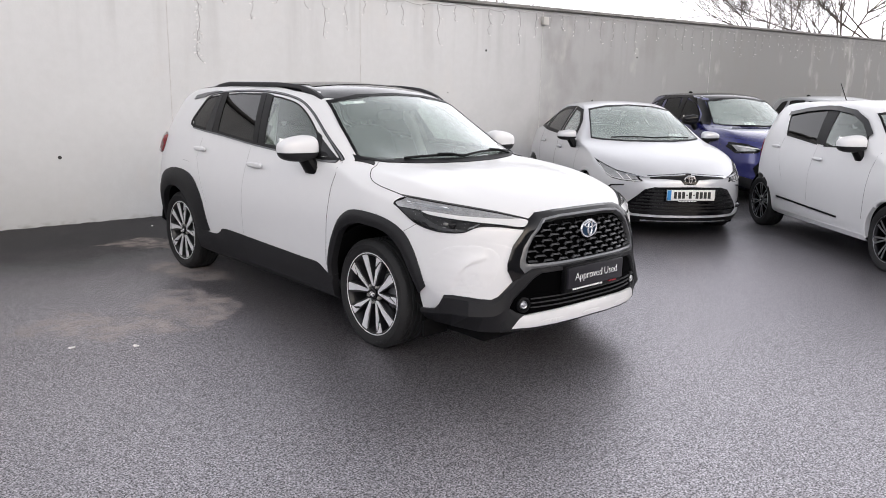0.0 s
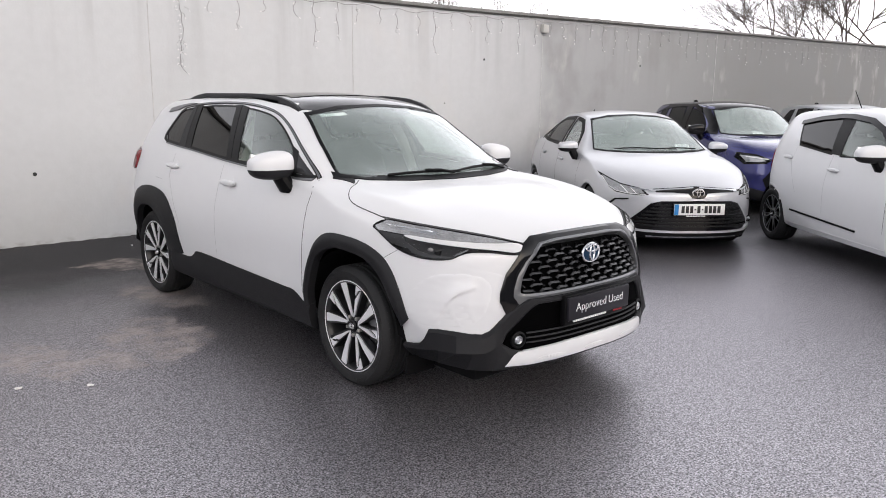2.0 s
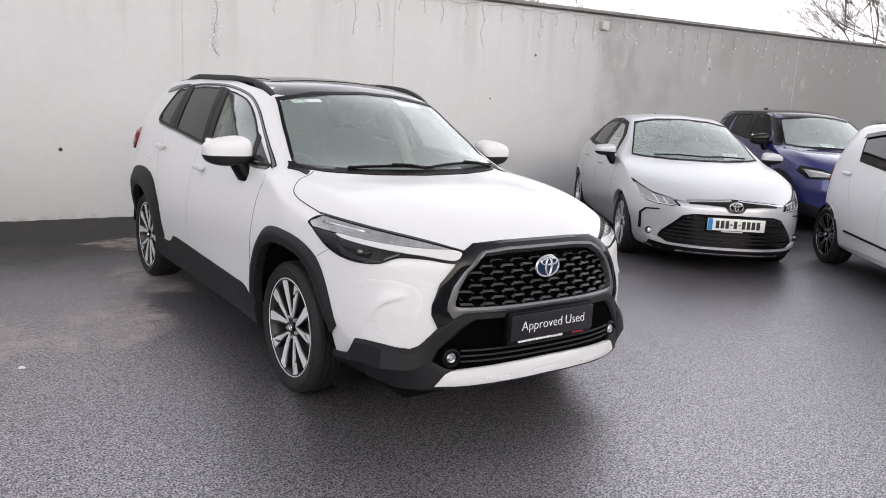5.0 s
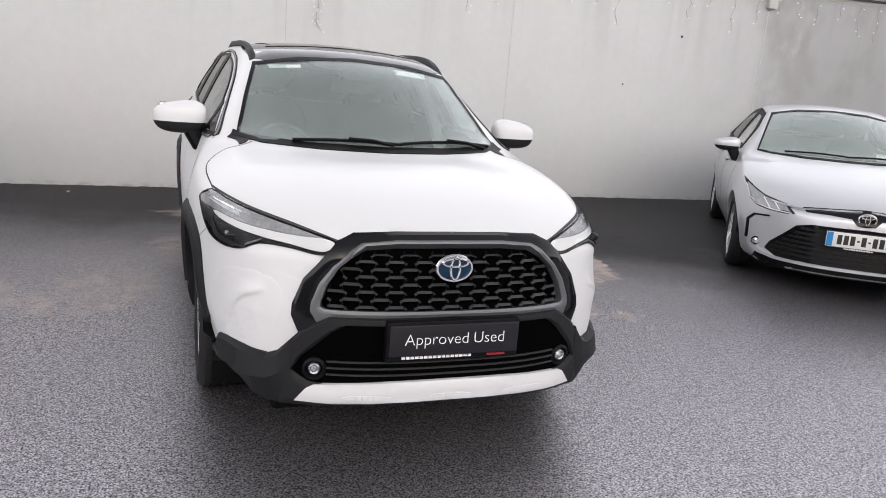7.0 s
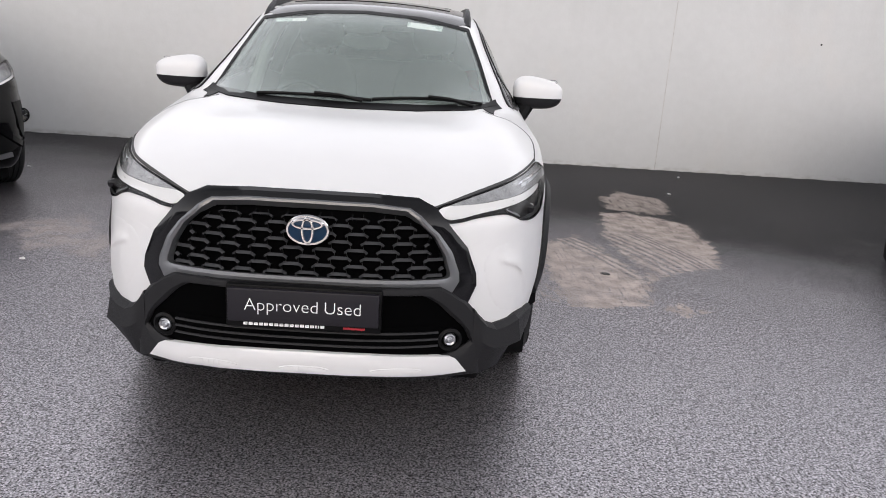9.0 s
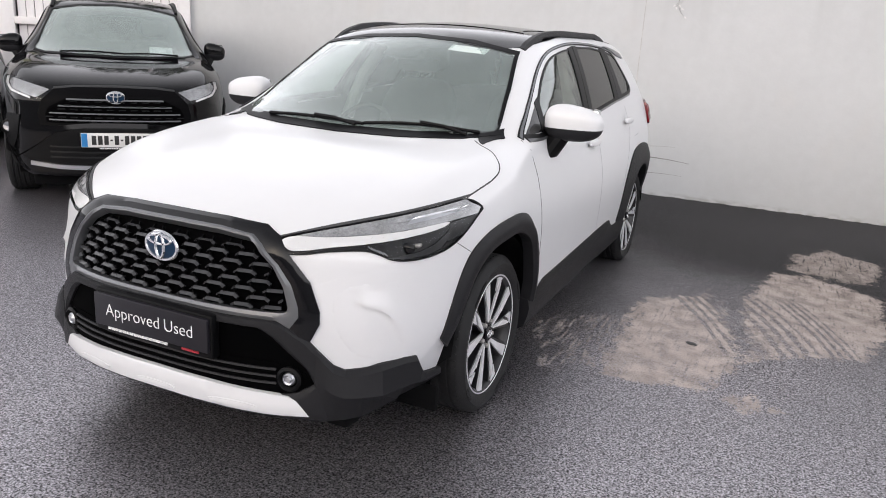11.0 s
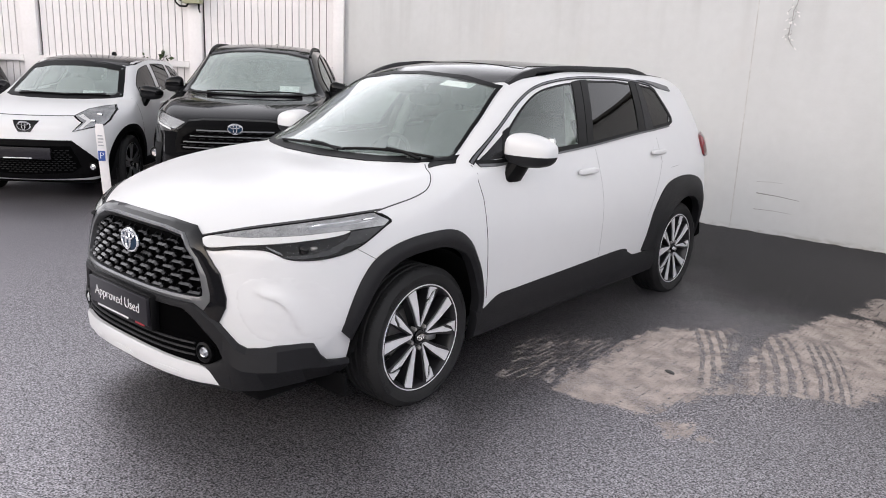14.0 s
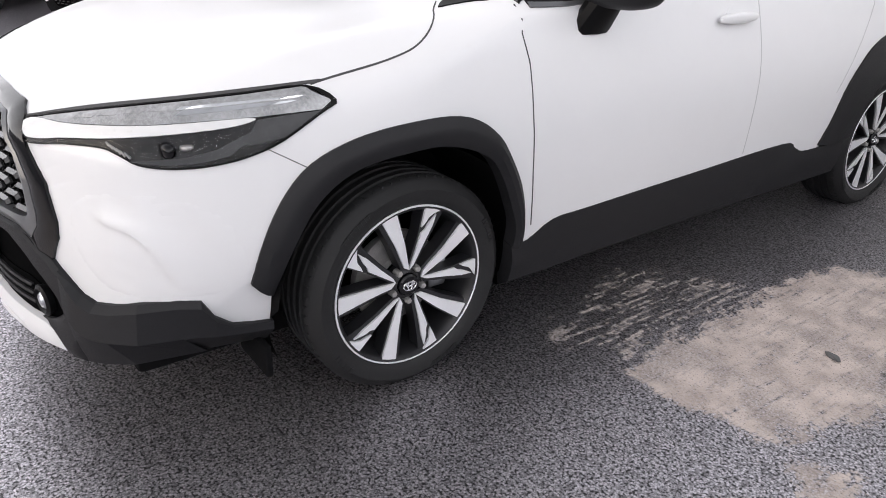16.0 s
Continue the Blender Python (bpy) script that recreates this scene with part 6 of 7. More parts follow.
# headlamps
lamp = rounded([(0.400, 0.812), (0.544, 0.850), (0.681, 0.880), (0.75, 0.895), (0.796, 0.906), (0.837, 0.876), (0.838, 0.845), (0.830, 0.805), (0.820, 0.778), (0.805, 0.759), (0.781, 0.749), (0.751, 0.748), (0.716, 0.757), (0.687, 0.774), (0.645, 0.787), (0.56, 0.784), (0.480, 0.772), (0.432, 0.778)], 3)
for s in (1, -1):
    h = part("headlamp", skin.patch(lamp, "front", s, off=0.003, depth=0.02, step=0.016), LAMP_CASE, hero, "slim headlamp with a white light band")
    part("reflector", skin.patch([(0.45, 0.8215), (0.54, 0.8235), (0.686, 0.8345), (0.751, 0.8425), (0.790, 0.8475), (0.8360, 0.857), (0.8355, 0.875), (0.797, 0.9035), (0.75, 0.890), (0.681, 0.875), (0.544, 0.845), (0.47, 0.827)], "front", s, off=0.006, depth=0.008, step=0.018), LAMP_GREY, h)
    for k in range(5):
        a = 0.515 + 0.040 * k
        b = 0.826 + 0.0075 * k
        part("facet", skin.patch([(a, b + 0.003), (a + 0.031, b + 0.006), (a + 0.034, b + 0.0165), (a + 0.020, b + 0.0175), (a + 0.005, b + 0.010)], "front", s, off=0.0085, depth=0.004, step=0.012, drop=0.002), LAMP_GREY, h)
    for a, b, w in ((0.700, 0.862, 0.006), (0.715, 0.853, 0.010)):
        part("lamp_blade", skin.patch([(a, b), (a + 0.050, b + 0.009), (0.806, b + 0.021), (0.810, b + 0.025), (a + 0.050, b + 0.009 + w), (a, b + w)], "front", s, off=0.0085, depth=0.004, step=0.015, drop=0.002), CHROME if w < 0.008 else SATIN, h)
    part("lamp_side", skin.patch([(0.796, 0.842), (0.8365, 0.855), (0.8365, 0.840), (0.828, 0.803), (0.808, 0.790), (0.795, 0.800), (0.800, 0.820)], "front", s, off=0.006, depth=0.006, step=0.015), LAMP_DIM, h)
    for k in range(6):
        part("lamp_rib", skin.line([(0.652 + 0.008 * k, 0.800 - 0.0035 * k), (0.664 + 0.008 * k, 0.791 - 0.0040 * k)], 0.0026, way="front", side=s, off=0.008, depth=0.004), SATIN_MID, h)
    part("light_band", skin.patch(rounded([(0.418, 0.808), (0.452, 0.820), (0.54, 0.822), (0.686, 0.833), (0.751, 0.841), (0.787, 0.846), (0.794, 0.841), (0.779, 0.829), (0.732, 0.818), (0.638, 0.805), (0.56, 0.796), (0.480, 0.783), (0.445, 0.786)], 3), "front", s, off=0.0075, depth=0.008, step=0.018), DRL, h, "white light guide")
    for u, v, k, mt in ((0.738, 0.789, 1.0, GLOSS), (0.757, 0.793, 0.42, STEEL)):
        q, n = skin.on((u, v), "front", s, -3)
        bm = bmesh.new()
        blob(bm, (q.x, q.y + 0.004, q.z), (0.030 * k, 0.016, 0.018 * k))
        part("projector", bm, mt, h)
    part("lamp_fin", skin.patch([(0.700, 0.7645), (0.745, 0.7570), (0.780, 0.7600), (0.799, 0.7720), (0.806, 0.800), (0.798, 0.812), (0.786, 0.786), (0.765, 0.772), (0.735, 0.7675)], "front", s, off=0.007, depth=0.006, step=0.015), LAMP_DIM, h)
    part("lamp_lens", skin.patch(lamp, "front", s, off=0.011, depth=0.004, step=0.03, drop=0.006), LENS, h)
    part("lamp_edge", skin.ring(lamp, 0.0028, way="front", side=s, off=0.0065, depth=0.008, rows=1), TRIM, h)

# cowl, wipers, mirror camera, stickers
part("cowl_panel", skin.patch(full([(0, 1.052), (0.35, 1.057), (0.60, 1.072), (0.665, 1.078), (0.675, 1.062), (0.60, 1.052), (0.30, 1.040), (0, 1.036)]), "front", off=0.005, depth=0.010, step=0.03, start=0.06), TRIM, hero)
for x0, x1, z1 in ((-0.42, 0.10, 1.066), (0.10, 0.60, 1.076)):
    pts = []
    for t in np.linspace(0, 1, 9):
        x = x0 + (x1 - x0) * t
        q, n = skin.on((x, 1.054 + (z1 - 1.054) * (0.35 + 0.65 * math.sin(math.pi * t))), "front", 1, 0.06)
        pts.append(q + n * 0.012)
    bm = bmesh.new()
    tube(bm, pts, 0.0075, 8)
    w = part("wiper", bm, TRIM, hero, "black wiper blade")
    bm = bmesh.new()
    q, n = skin.on((x1 - 0.04, 1.056), "front", 1, 0.06)
    tube(bm, [q + n * 0.008, (Vector(pts[4]) + q) / 2 + n * 0.018, Vector(pts[4]) + n * 0.010], 0.008, 8)
    part("wiper_arm", bm, TRIM, w)
q, n = skin.on((0, 1.40), "front", 1, 0.04)
part("screen_shade", skin.patch(rounded([(-0.25, 1.442), (0.25, 1.442), (0.19, 1.408), (0.10, 1.398), (0.085, 1.362), (-0.085, 1.362), (-0.10, 1.398), (-0.19, 1.408)], 3), "front", off=-0.006, depth=0.004, step=0.03, start=0.04), CABIN_GREY, hero, "grey dotted shade behind the windscreen")
bm = bmesh.new()
blob(bm, (0, q.y + 0.03, 1.362), (0.088, 0.05, 0.026), 3.4)
cover = part("mirror_camera", bm, CABIN, hero, "grey camera housing behind the glass")
bm = bmesh.new()
blob(bm, (0, q.y - 0.018, 1.362), (0.052, 0.012, 0.012), 2.6)
part("camera_window", bm, HEADLINER, cover)
bm = bmesh.new()
blob(bm, (0, q.y + 0.16, 1.31), (0.12, 0.02, 0.04), 3)
part("inside_mirror", bm, CABIN, hero)
for s in (1, -1):
    for pts, r in (((( 0.725, 1.36, 0.95), (0.655, 1.42, 1.20), (0.560, 1.53, 1.43)), 0.040), (((0.735, 2.08, 1.05), (0.665, 2.12, 1.25), (0.575, 2.18, 1.42)), 0.045)):
        bm = bmesh.new()
        tube(bm, [(s * x, y, z) for x, y, z in pts], r, 10)
        part("inner_pillar", bm, HEADLINER, hero, "pale grey pillar lining")
bm = skin.patch(rounded([(-0.48, 1.02), (0.48, 1.02), (0.50, 1.9), (0.48, 2.8), (-0.48, 2.8), (-0.50, 1.9)], 3), "top", off=-0.045, depth=0.01, step=0.12)
part("headliner", bm, HEADLINER, hero, "pale grey roof lining")
part("sun_strip", skin.patch([(-0.46, 1.385), (-0.30, 1.398), (-0.30, 1.413), (-0.47, 1.400)], "front", off=-0.004, depth=0.002, step=0.05, start=0.04), PAPER, hero, "pale sticker inside the windscreen")
part("sun_strip", skin.patch([(0.22, 1.400), (0.40, 1.388), (0.405, 1.412), (0.22, 1.425)], "front", off=-0.004, depth=0.002, step=0.05, start=0.04), PAPER, hero, "pale sticker inside the windscreen")


# ---- the other parked cars ----
def scaled(nose, base, tail, sx, sz, zlow=0.0, **over):
    """Curves of a two-box car, stretched from the white car's to another length, width and height."""
    a, b = np.array([suv["nose"], 0, suv["base"], suv["tail"]]), np.array([nose, 0, base, tail])
    c = dict(suv)
    back = lambda s: float(np.interp(s, b, a))
    fwd = lambda y: float(np.interp(y, a, b))
    for k in ("xs", "xm", "xb", "xr"):
        c[k] = (lambda f: lambda s: sx * f(back(s)))(suv[k])
    for k in ("zm", "zb", "zr", "zc"):
        c[k] = (lambda f: lambda s: sz * f(back(s)) - zlow * max(0, 1 - s / 3))(suv[k])
    c["panes"] = [([(fwd(y), z * sz - zlow * max(0, 1 - fwd(y) / 3)) for y, z in o], g) for o, g in suv["panes"]]
    c["screen"] = [(x * sx, z * sz - zlow * 0.8) for x, z in suv["screen"]]
    c["back"] = [(x * sx, z * sz) for x, z in suv["back"]]
    c["seams"] = [[(fwd(y), z * sz) for y, z in p] for p in suv["seams"][:3]]
    c["handles"] = [(fwd(y), z * sz, w) for y, z, w in suv["handles"]]
    c["mirror"] = (0.905 * sx, fwd(0.66), 1.118 * sz)
    c["seat"], c["dash"] = (fwd(1.28), 0.55 * sz), (fwd(0.62), 0.99 * sz)
    c["front"] = lambda x, z: suv["front"](x / sx, z / sz)
    c["rear"] = lambda x, z: suv["rear"](x / sx, z / sz)
    c.pop("hood", None)
    c.update(glass=PALE_GLASS, nose=nose, base=base, tail=tail, ny=90, cuts=[], openings=(), half=0.885 * sx)
    c.update(over)
    return c


def arch_trim(root, skin, c, w=0.05, material=None, off=0.014):
    """A lip round each wheel opening."""
    for s in (1, -1):
        for y in (0.0, c["base"]):
            t = np.linspace(math.pi + 0.15, -0.15, 30)
            r0, r1 = c["arch"] - 0.012, c["arch"] + w
            a = [(y + r1 * math.cos(u), c["hub_z"] + r1 * math.sin(u)) for u in t]
            b = [(y + r0 * math.cos(u), c["hub_z"] + r0 * math.sin(u)) for u in t]
            part("arch_trim", skin.strip(a, b, side=s, off=off, depth=0.05, rows=2, drop=0.006), material or c["paint"], root)


def lamps(root, skin, outline, label, inner=None, band=None):
    for s in (1, -1):
        h = part("headlamp", skin.patch(outline, "front", s, off=0.004, depth=0.02, step=0.03), LAMP_CASE, root, label)
        if inner:
            part("reflector", skin.patch(inner, "front", s, off=0.007, depth=0.006, step=0.03), LAMP_GREY, h)
        if band:
            part("light_band", skin.patch(band, "front", s, off=0.008, depth=0.006, step=0.03), DRL, h)
        part("lamp_lens", skin.patch(outline, "front", s, off=0.012, depth=0.004, step=0.04, drop=0.005), LENS, h)


def slats(root, skin, zs, half, w=0.014, off=0.014, material=None, n=14):
    for z in zs:
        bm = bmesh.new()
        x1 = half(z)
        for k in range(n):
            bar_on(skin, bm, (-x1 + 2 * x1 * k / n, z), (-x1 + 2 * x1 * (k + 1) / n, z), w, off, 0.012, lean=0.004)
        part("grille_slat", bm, material or GRILLE_DARK, root)


def honeycomb(root, skin, outline, pitch, rise, off=0.014):
    bm = bmesh.new()
    xs, zs = [p[0] for p in outline], [p[1] for p in outline]
    r, z = 0, min(zs) + rise / 2
    while z < max(zs):
        k = -12
        while k < 13:
            x = (k + (0.5 if r % 2 else 0)) * pitch
            if inside((x - pitch * 0.3, z), outline) and inside((x + pitch * 0.3, z), outline):
                bar_on(skin, bm, (x - pitch * 0.30, z), (x + pitch * 0.30, z), 0.010, off, 0.012, lean=0.006)
            k += 1
        z += rise
        r += 1
    part("grille_mesh", bm, GRILLE_DARK, root, smooth=False)


def fogs(root, skin, x, z, r=0.036):
    for s in (1, -1):
        q, n = skin.on((x, z), "front", s, -3)
        bm = bmesh.new()
        lathe(bm, [(r * 1.25, 0.01), (r * 1.3, -0.010), (r, -0.014)], 24, "y")
        f = part("fog_lamp", bm, TRIM, root, "small round fog lamp")
        f.matrix_basis = pose(q.x, q.y - 0.008, q.z, 0, 0, s * 15)
        bm = bmesh.new()
        lathe(bm, [(r, -0.006), (r * 0.8, -0.014), (0.0005, -0.018)], 20, "y")
        part("lens", bm, CHROME, f)


def wipers(root, skin, c, z, start=0.03):
    for x0, x1 in ((-0.45, 0.08), (0.06, 0.52)):
        pts = []
        for t in np.linspace(0, 1, 7):
            q, n = skin.on((x0 + (x1 - x0) * t, z + 0.010 * math.sin(math.pi * t)), "front", 1, start)
            pts.append(q + n * 0.016)
        bm = bmesh.new()
        tube(bm, pts, 0.008, 6)
        part("wiper", bm, TRIM, root, "black wiper blade")


def paper(root, skin, x, z, w=0.17, h=0.075, start=0.05):
    part("price_card", skin.patch([(x, z), (x + w, z), (x + w, z + h), (x, z + h)], "front", off=-0.007, depth=0.002, step=0.08, start=start), PAPER, root, "white card lying behind the windscreen")


def roof_panel(root, skin, x, y0, y1, material, label):
    part("roof_panel", skin.patch(rounded([(-x, y0 + 0.08), (0, y0), (x, y0 + 0.08), (x, (y0 + y1) / 2), (x * 0.96, y1 - 0.08), (0, y1), (-x * 0.96, y1 - 0.08), (-x, (y0 + y1) / 2)], 4), "top", off=0.004, depth=0.01, step=0.1), material, root, label)


def aerial(root, skin, y):
    q, n = skin.on((0, y), "top", 1, 0)
    bm = bmesh.new()
    blob(bm, (0, y, q.z + 0.015), (0.025, 0.07, 0.035), 2)
    part("roof_aerial", bm, TRIM, root)


# silver saloon
SALOON_WHEEL = dict(n=10, w0=0.02, w1=0.04, pair=12, face=ALLOY, barrel=SATIN)
saloon = dict(
    nose=-0.93, tail=3.68, base=2.70, ny=100, arch=0.35, half=0.87, hub_x=0.735, hub_z=0.305, tyre=0.312, rim=0.215, wheel=SALOON_WHEEL, paint=SILVER, paint_label="silver metallic car body",
    zl=curve((-0.93, 0.17), (3.0, 0.17), (3.68, 0.25)), xs=curve((-0.93, 0.70), (-0.3, 0.80), (2.7, 0.80), (3.68, 0.70)),
    xm=curve((-0.93, 0.79), (-0.3, 0.86), (0.5, 0.875), (2.7, 0.87), (3.68, 0.77)), zm=curve((-0.93, 0.45), (0.0, 0.60), (2.7, 0.64), (3.68, 0.60)),
    xb=curve((-0.93, 0.75), (-0.3, 0.82), (0.5, 0.81), (2.5, 0.79), (3.68, 0.68)), zb=curve((-0.93, 0.60), (-0.5, 0.74), (0.0, 0.85), (0.4, 0.915), (1.3, 0.95), (2.4, 0.99), (3.05, 0.985), (3.68, 0.90)),
    xr=curve((-0.93, 0.58), (0.0, 0.68), (0.42, 0.68), (1.18, 0.545), (1.6, 0.545), (2.2, 0.54), (2.75, 0.55), (3.1, 0.62), (3.68, 0.60)),
    zr=curve((-0.93, 0.635), (-0.5, 0.785), (0.0, 0.885), (0.36, 0.945), (0.8, 1.165), (1.18, 1.335), (1.6, 1.385), (2.1, 1.365), (2.6, 1.235), (3.05, 1.04), (3.68, 0.94)),
    zc=curve((-0.93, 0.645), (-0.75, 0.73), (-0.5, 0.81), (-0.1, 0.895), (0.18, 0.945), (0.28, 0.965), (0.7, 1.20), (1.08, 1.375), (1.35, 1.415), (1.7, 1.425), (2.1, 1.40), (2.6, 1.27), (3.05, 1.07), (3.3, 1.04), (3.68, 0.97)),
    front=lambda x, z: 1.0 * x**3 + 0.5 * max(0, z - 0.45) ** 2, rear=lambda x, z: 0.8 * x**3 + 0.1 * max(0, z - 0.6), bulge=0.014,
    panes=[([(0.78, 0.985), (1.40, 1.00), (1.42, 1.315), (1.20, 1.285), (0.98, 1.16)], GLASS), ([(1.50, 1.003), (2.22, 1.03), (2.20, 1.235), (1.95, 1.305), (1.52, 1.322)], PRIVACY), ([(2.30, 1.035), (2.62, 1.055), (2.34, 1.195)], PRIVACY)],
    frame=0.026, screen=full([(0, 1.375), (0.30, 1.36), (0.525, 1.315), (0.60, 1.15), (0.668, 0.985), (0.55, 0.972), (0.30, 0.962), (0, 0.960)]), screen_from=0.22, back=full([(0, 1.30), (0.42, 1.27), (0.50, 1.06), (0, 1.08)]),
    mirror=(0.92, 0.66, 1.01), mirror_size=(0.115, 0.075, 0.068), seams=[[(0.42, 0.92), (0.46, 0.75), (0.46, 0.30)], [(1.45, 0.97), (1.45, 0.60), (1.42, 0.28)], [(2.35, 1.0), (2.40, 0.85), (2.28, 0.60)]],
    handles=[(1.25, 0.83, 0.19), (2.18, 0.86, 0.19)], seat=(1.35, 0.46), dash=(0.75, 0.93), frit=0.012, edge=0.004, glass=PALE_GLASS)
m = pose(4.36, 1.42, 0, 0, 0, -36.2)
root, sk = car(saloon, "saloon_car", m, "silver saloon car parked with its tail to the wall")
arch_trim(root, sk, saloon, 0.03, off=0.006)
lamps(root, sk, [(0.465, 0.603), (0.520, 0.660), (0.581, 0.674), (0.66, 0.692), (0.731, 0.735), (0.804, 0.794), (0.785, 0.720), (0.757, 0.646), (0.715, 0.608), (0.642, 0.596), (0.537, 0.594)], "swept headlamp of a silver saloon", [(0.500, 0.612), (0.530, 0.650), (0.585, 0.662), (0.66, 0.680), (0.728, 0.720), (0.782, 0.760), (0.770, 0.710), (0.745, 0.655), (0.705, 0.624), (0.640, 0.612)])
for s in (1, -1):
    for pts in ([(0.786, 0.745), (0.757, 0.660), (0.714, 0.620), (0.640, 0.606), (0.490, 0.603)], [(0.668, 0.672), (0.626, 0.608)], [(0.603, 0.660), (0.563, 0.606)]):
        part("light_guide", sk.line(pts, 0.007, way="front", side=s, off=0.011, depth=0.005), DRL, root, "pale light guide in the lamp")
part("grille_bar", sk.patch(full([(0, 0.685), (0.10, 0.68), (0.30, 0.668), (0.42, 0.658), (0.40, 0.632), (0.25, 0.634), (0.10, 0.625), (0.06, 0.58), (0, 0.575)]), "front", off=0.008, depth=0.02, step=0.02), GLOSS, root, "black V-shaped bar behind the badge")
for s in (1, -1):
    part("chrome_strip", sk.line([(0.03, 0.672), (0.12, 0.664), (0.30, 0.655), (0.45, 0.640), (0.62, 0.660)], 0.010, way="front", side=s, off=0.014, depth=0.01), CHROME, root)
    part("bumper_vent", sk.line([(0.625, 0.552), (0.720, 0.538), (0.756, 0.490), (0.750, 0.340)], 0.014, way="front", side=s, off=0.008, depth=0.012), TRIM, root)
low = full([(0, 0.556), (0.36, 0.548), (0.45, 0.523), (0.600, 0.36), (0.625, 0.30), (0.55, 0.258), (0, 0.256)])
part("lower_grille", sk.patch(low, "front", off=0.006, depth=0.02, step=0.03), GLOSS, root, "wide black lower grille")
slats(root, sk, (0.30, 0.335, 0.37, 0.405, 0.44, 0.475, 0.51), lambda z: 0.585 - max(0, z - 0.34) * 1.0, 0.016, 0.016)
part("bumper_base", sk.patch(full([(0, 0.231), (0.3, 0.233), (0.60, 0.240), (0.68, 0.250), (0.70, 0.16), (0, 0.16)]), "front", off=0.006, depth=0.02, step=0.03), TRIM, root, "black lower edge of the bumper")
part("lower_lip", sk.patch(full([(0, 0.254), (0.55, 0.256), (0.635, 0.272), (0.715, 0.318), (0.735, 0.300), (0.66, 0.252), (0.56, 0.236), (0, 0.233)]), "front", off=0.018, depth=0.03, step=0.03), SILVER, root, "bright strip under the bumper")
q, n = sk.on((0, 0.63), "front", 1, -3)
emblem(root, q.y - 0.012, 0.632, 0.9, GLOSS)
number_plate(root, -0.965, 0.475)
fogs(root, sk, 0.690, 0.335, 0.026)
wipers(root, sk, saloon, 0.985, 0.22)
paper(root, sk, 0.30, 0.99, 0.18, 0.06, 0.22)

# white hatchback, seen from its tail and flank
HATCH_WHEEL = dict(n=14, w0=0.014, w1=0.020, pair=8, face=SATIN, barrel=GLOSS)
hatch = scaled(-0.78, 2.51, 3.13, 0.945, 0.965, 0.0, tyre=0.298, rim=0.205, hub_z=0.292, hub_x=0.70, arch=0.335, wheel=HATCH_WHEEL, paint=WHITE, paint_label="white painted hatchback body")
hatch["panes"] = [([(0.58, 1.035), (1.27, 1.015), (1.36, 1.362), (1.15, 1.368), (0.95, 1.310), (0.74, 1.185)], SIDE_GLASS), ([(1.43, 1.025), (2.10, 1.085), (2.27, 1.300), (1.95, 1.348), (1.57, 1.372)], PRIVACY)]
hatch["handles"] = [(1.274, 0.885, 0.19), (2.215, 0.956, 0.18)]
hatch["frame"] = 0.008
root, sk = car(hatch, "hatchback_car", pose(4.44, -1.75, 0, 0, 0, -40.2), "white hatchback parked beside a silver saloon")
arch_trim(root, sk, hatch, 0.025, off=0.004)
for s in (1, -1):
    part("side_moulding", sk.line([(0.80, 0.362), (1.4, 0.382), (2.03, 0.404)], 0.016, side=s, off=0.012, depth=0.012), TRIM, root, "black side moulding")
    part("tail_lamp", sk.patch(rounded([(2.62, 0.98), (2.75, 1.02), (2.80, 0.90), (2.70, 0.80)], 3), side=s, off=0.010, depth=0.03, step=0.03), RED_LENS, root, "red tail lamp")
    part("wind_deflector", sk.line([(0.66, 1.145), (0.85, 1.265), (1.08, 1.352), (1.40, 1.385), (1.60, 1.388), (1.95, 1.362), (2.30, 1.312)], 0.042, side=s, off=0.02, depth=0.006), GLOSS, root, "smoked wind deflector over the side windows")
    part("pillar_cover", sk.patch([(1.275, 1.02), (1.425, 1.03), (1.56, 1.37), (1.37, 1.365)], side=s, off=0.006, step=0.05), TRIM, root)
part("lower_sill", sk.line([(0.35, 0.24), (2.1, 0.24)], 0.05, off=0.006, side=-1), WHITE, root)
q, n = sk.on((0, 2.3), "top", 1, 0)
bm = bmesh.new()
tube(bm, [q, q + Vector((0, 0.16, 0.20))], 0.006, 6, 0.6)
part("roof_aerial", bm, TRIM, root)
lamps(root, sk, [(0.42, 0.70), (0.70, 0.66), (0.77, 0.78), (0.62, 0.82)], "headlamp of a white hatchback")
number_plate(root, -0.83, 0.45)

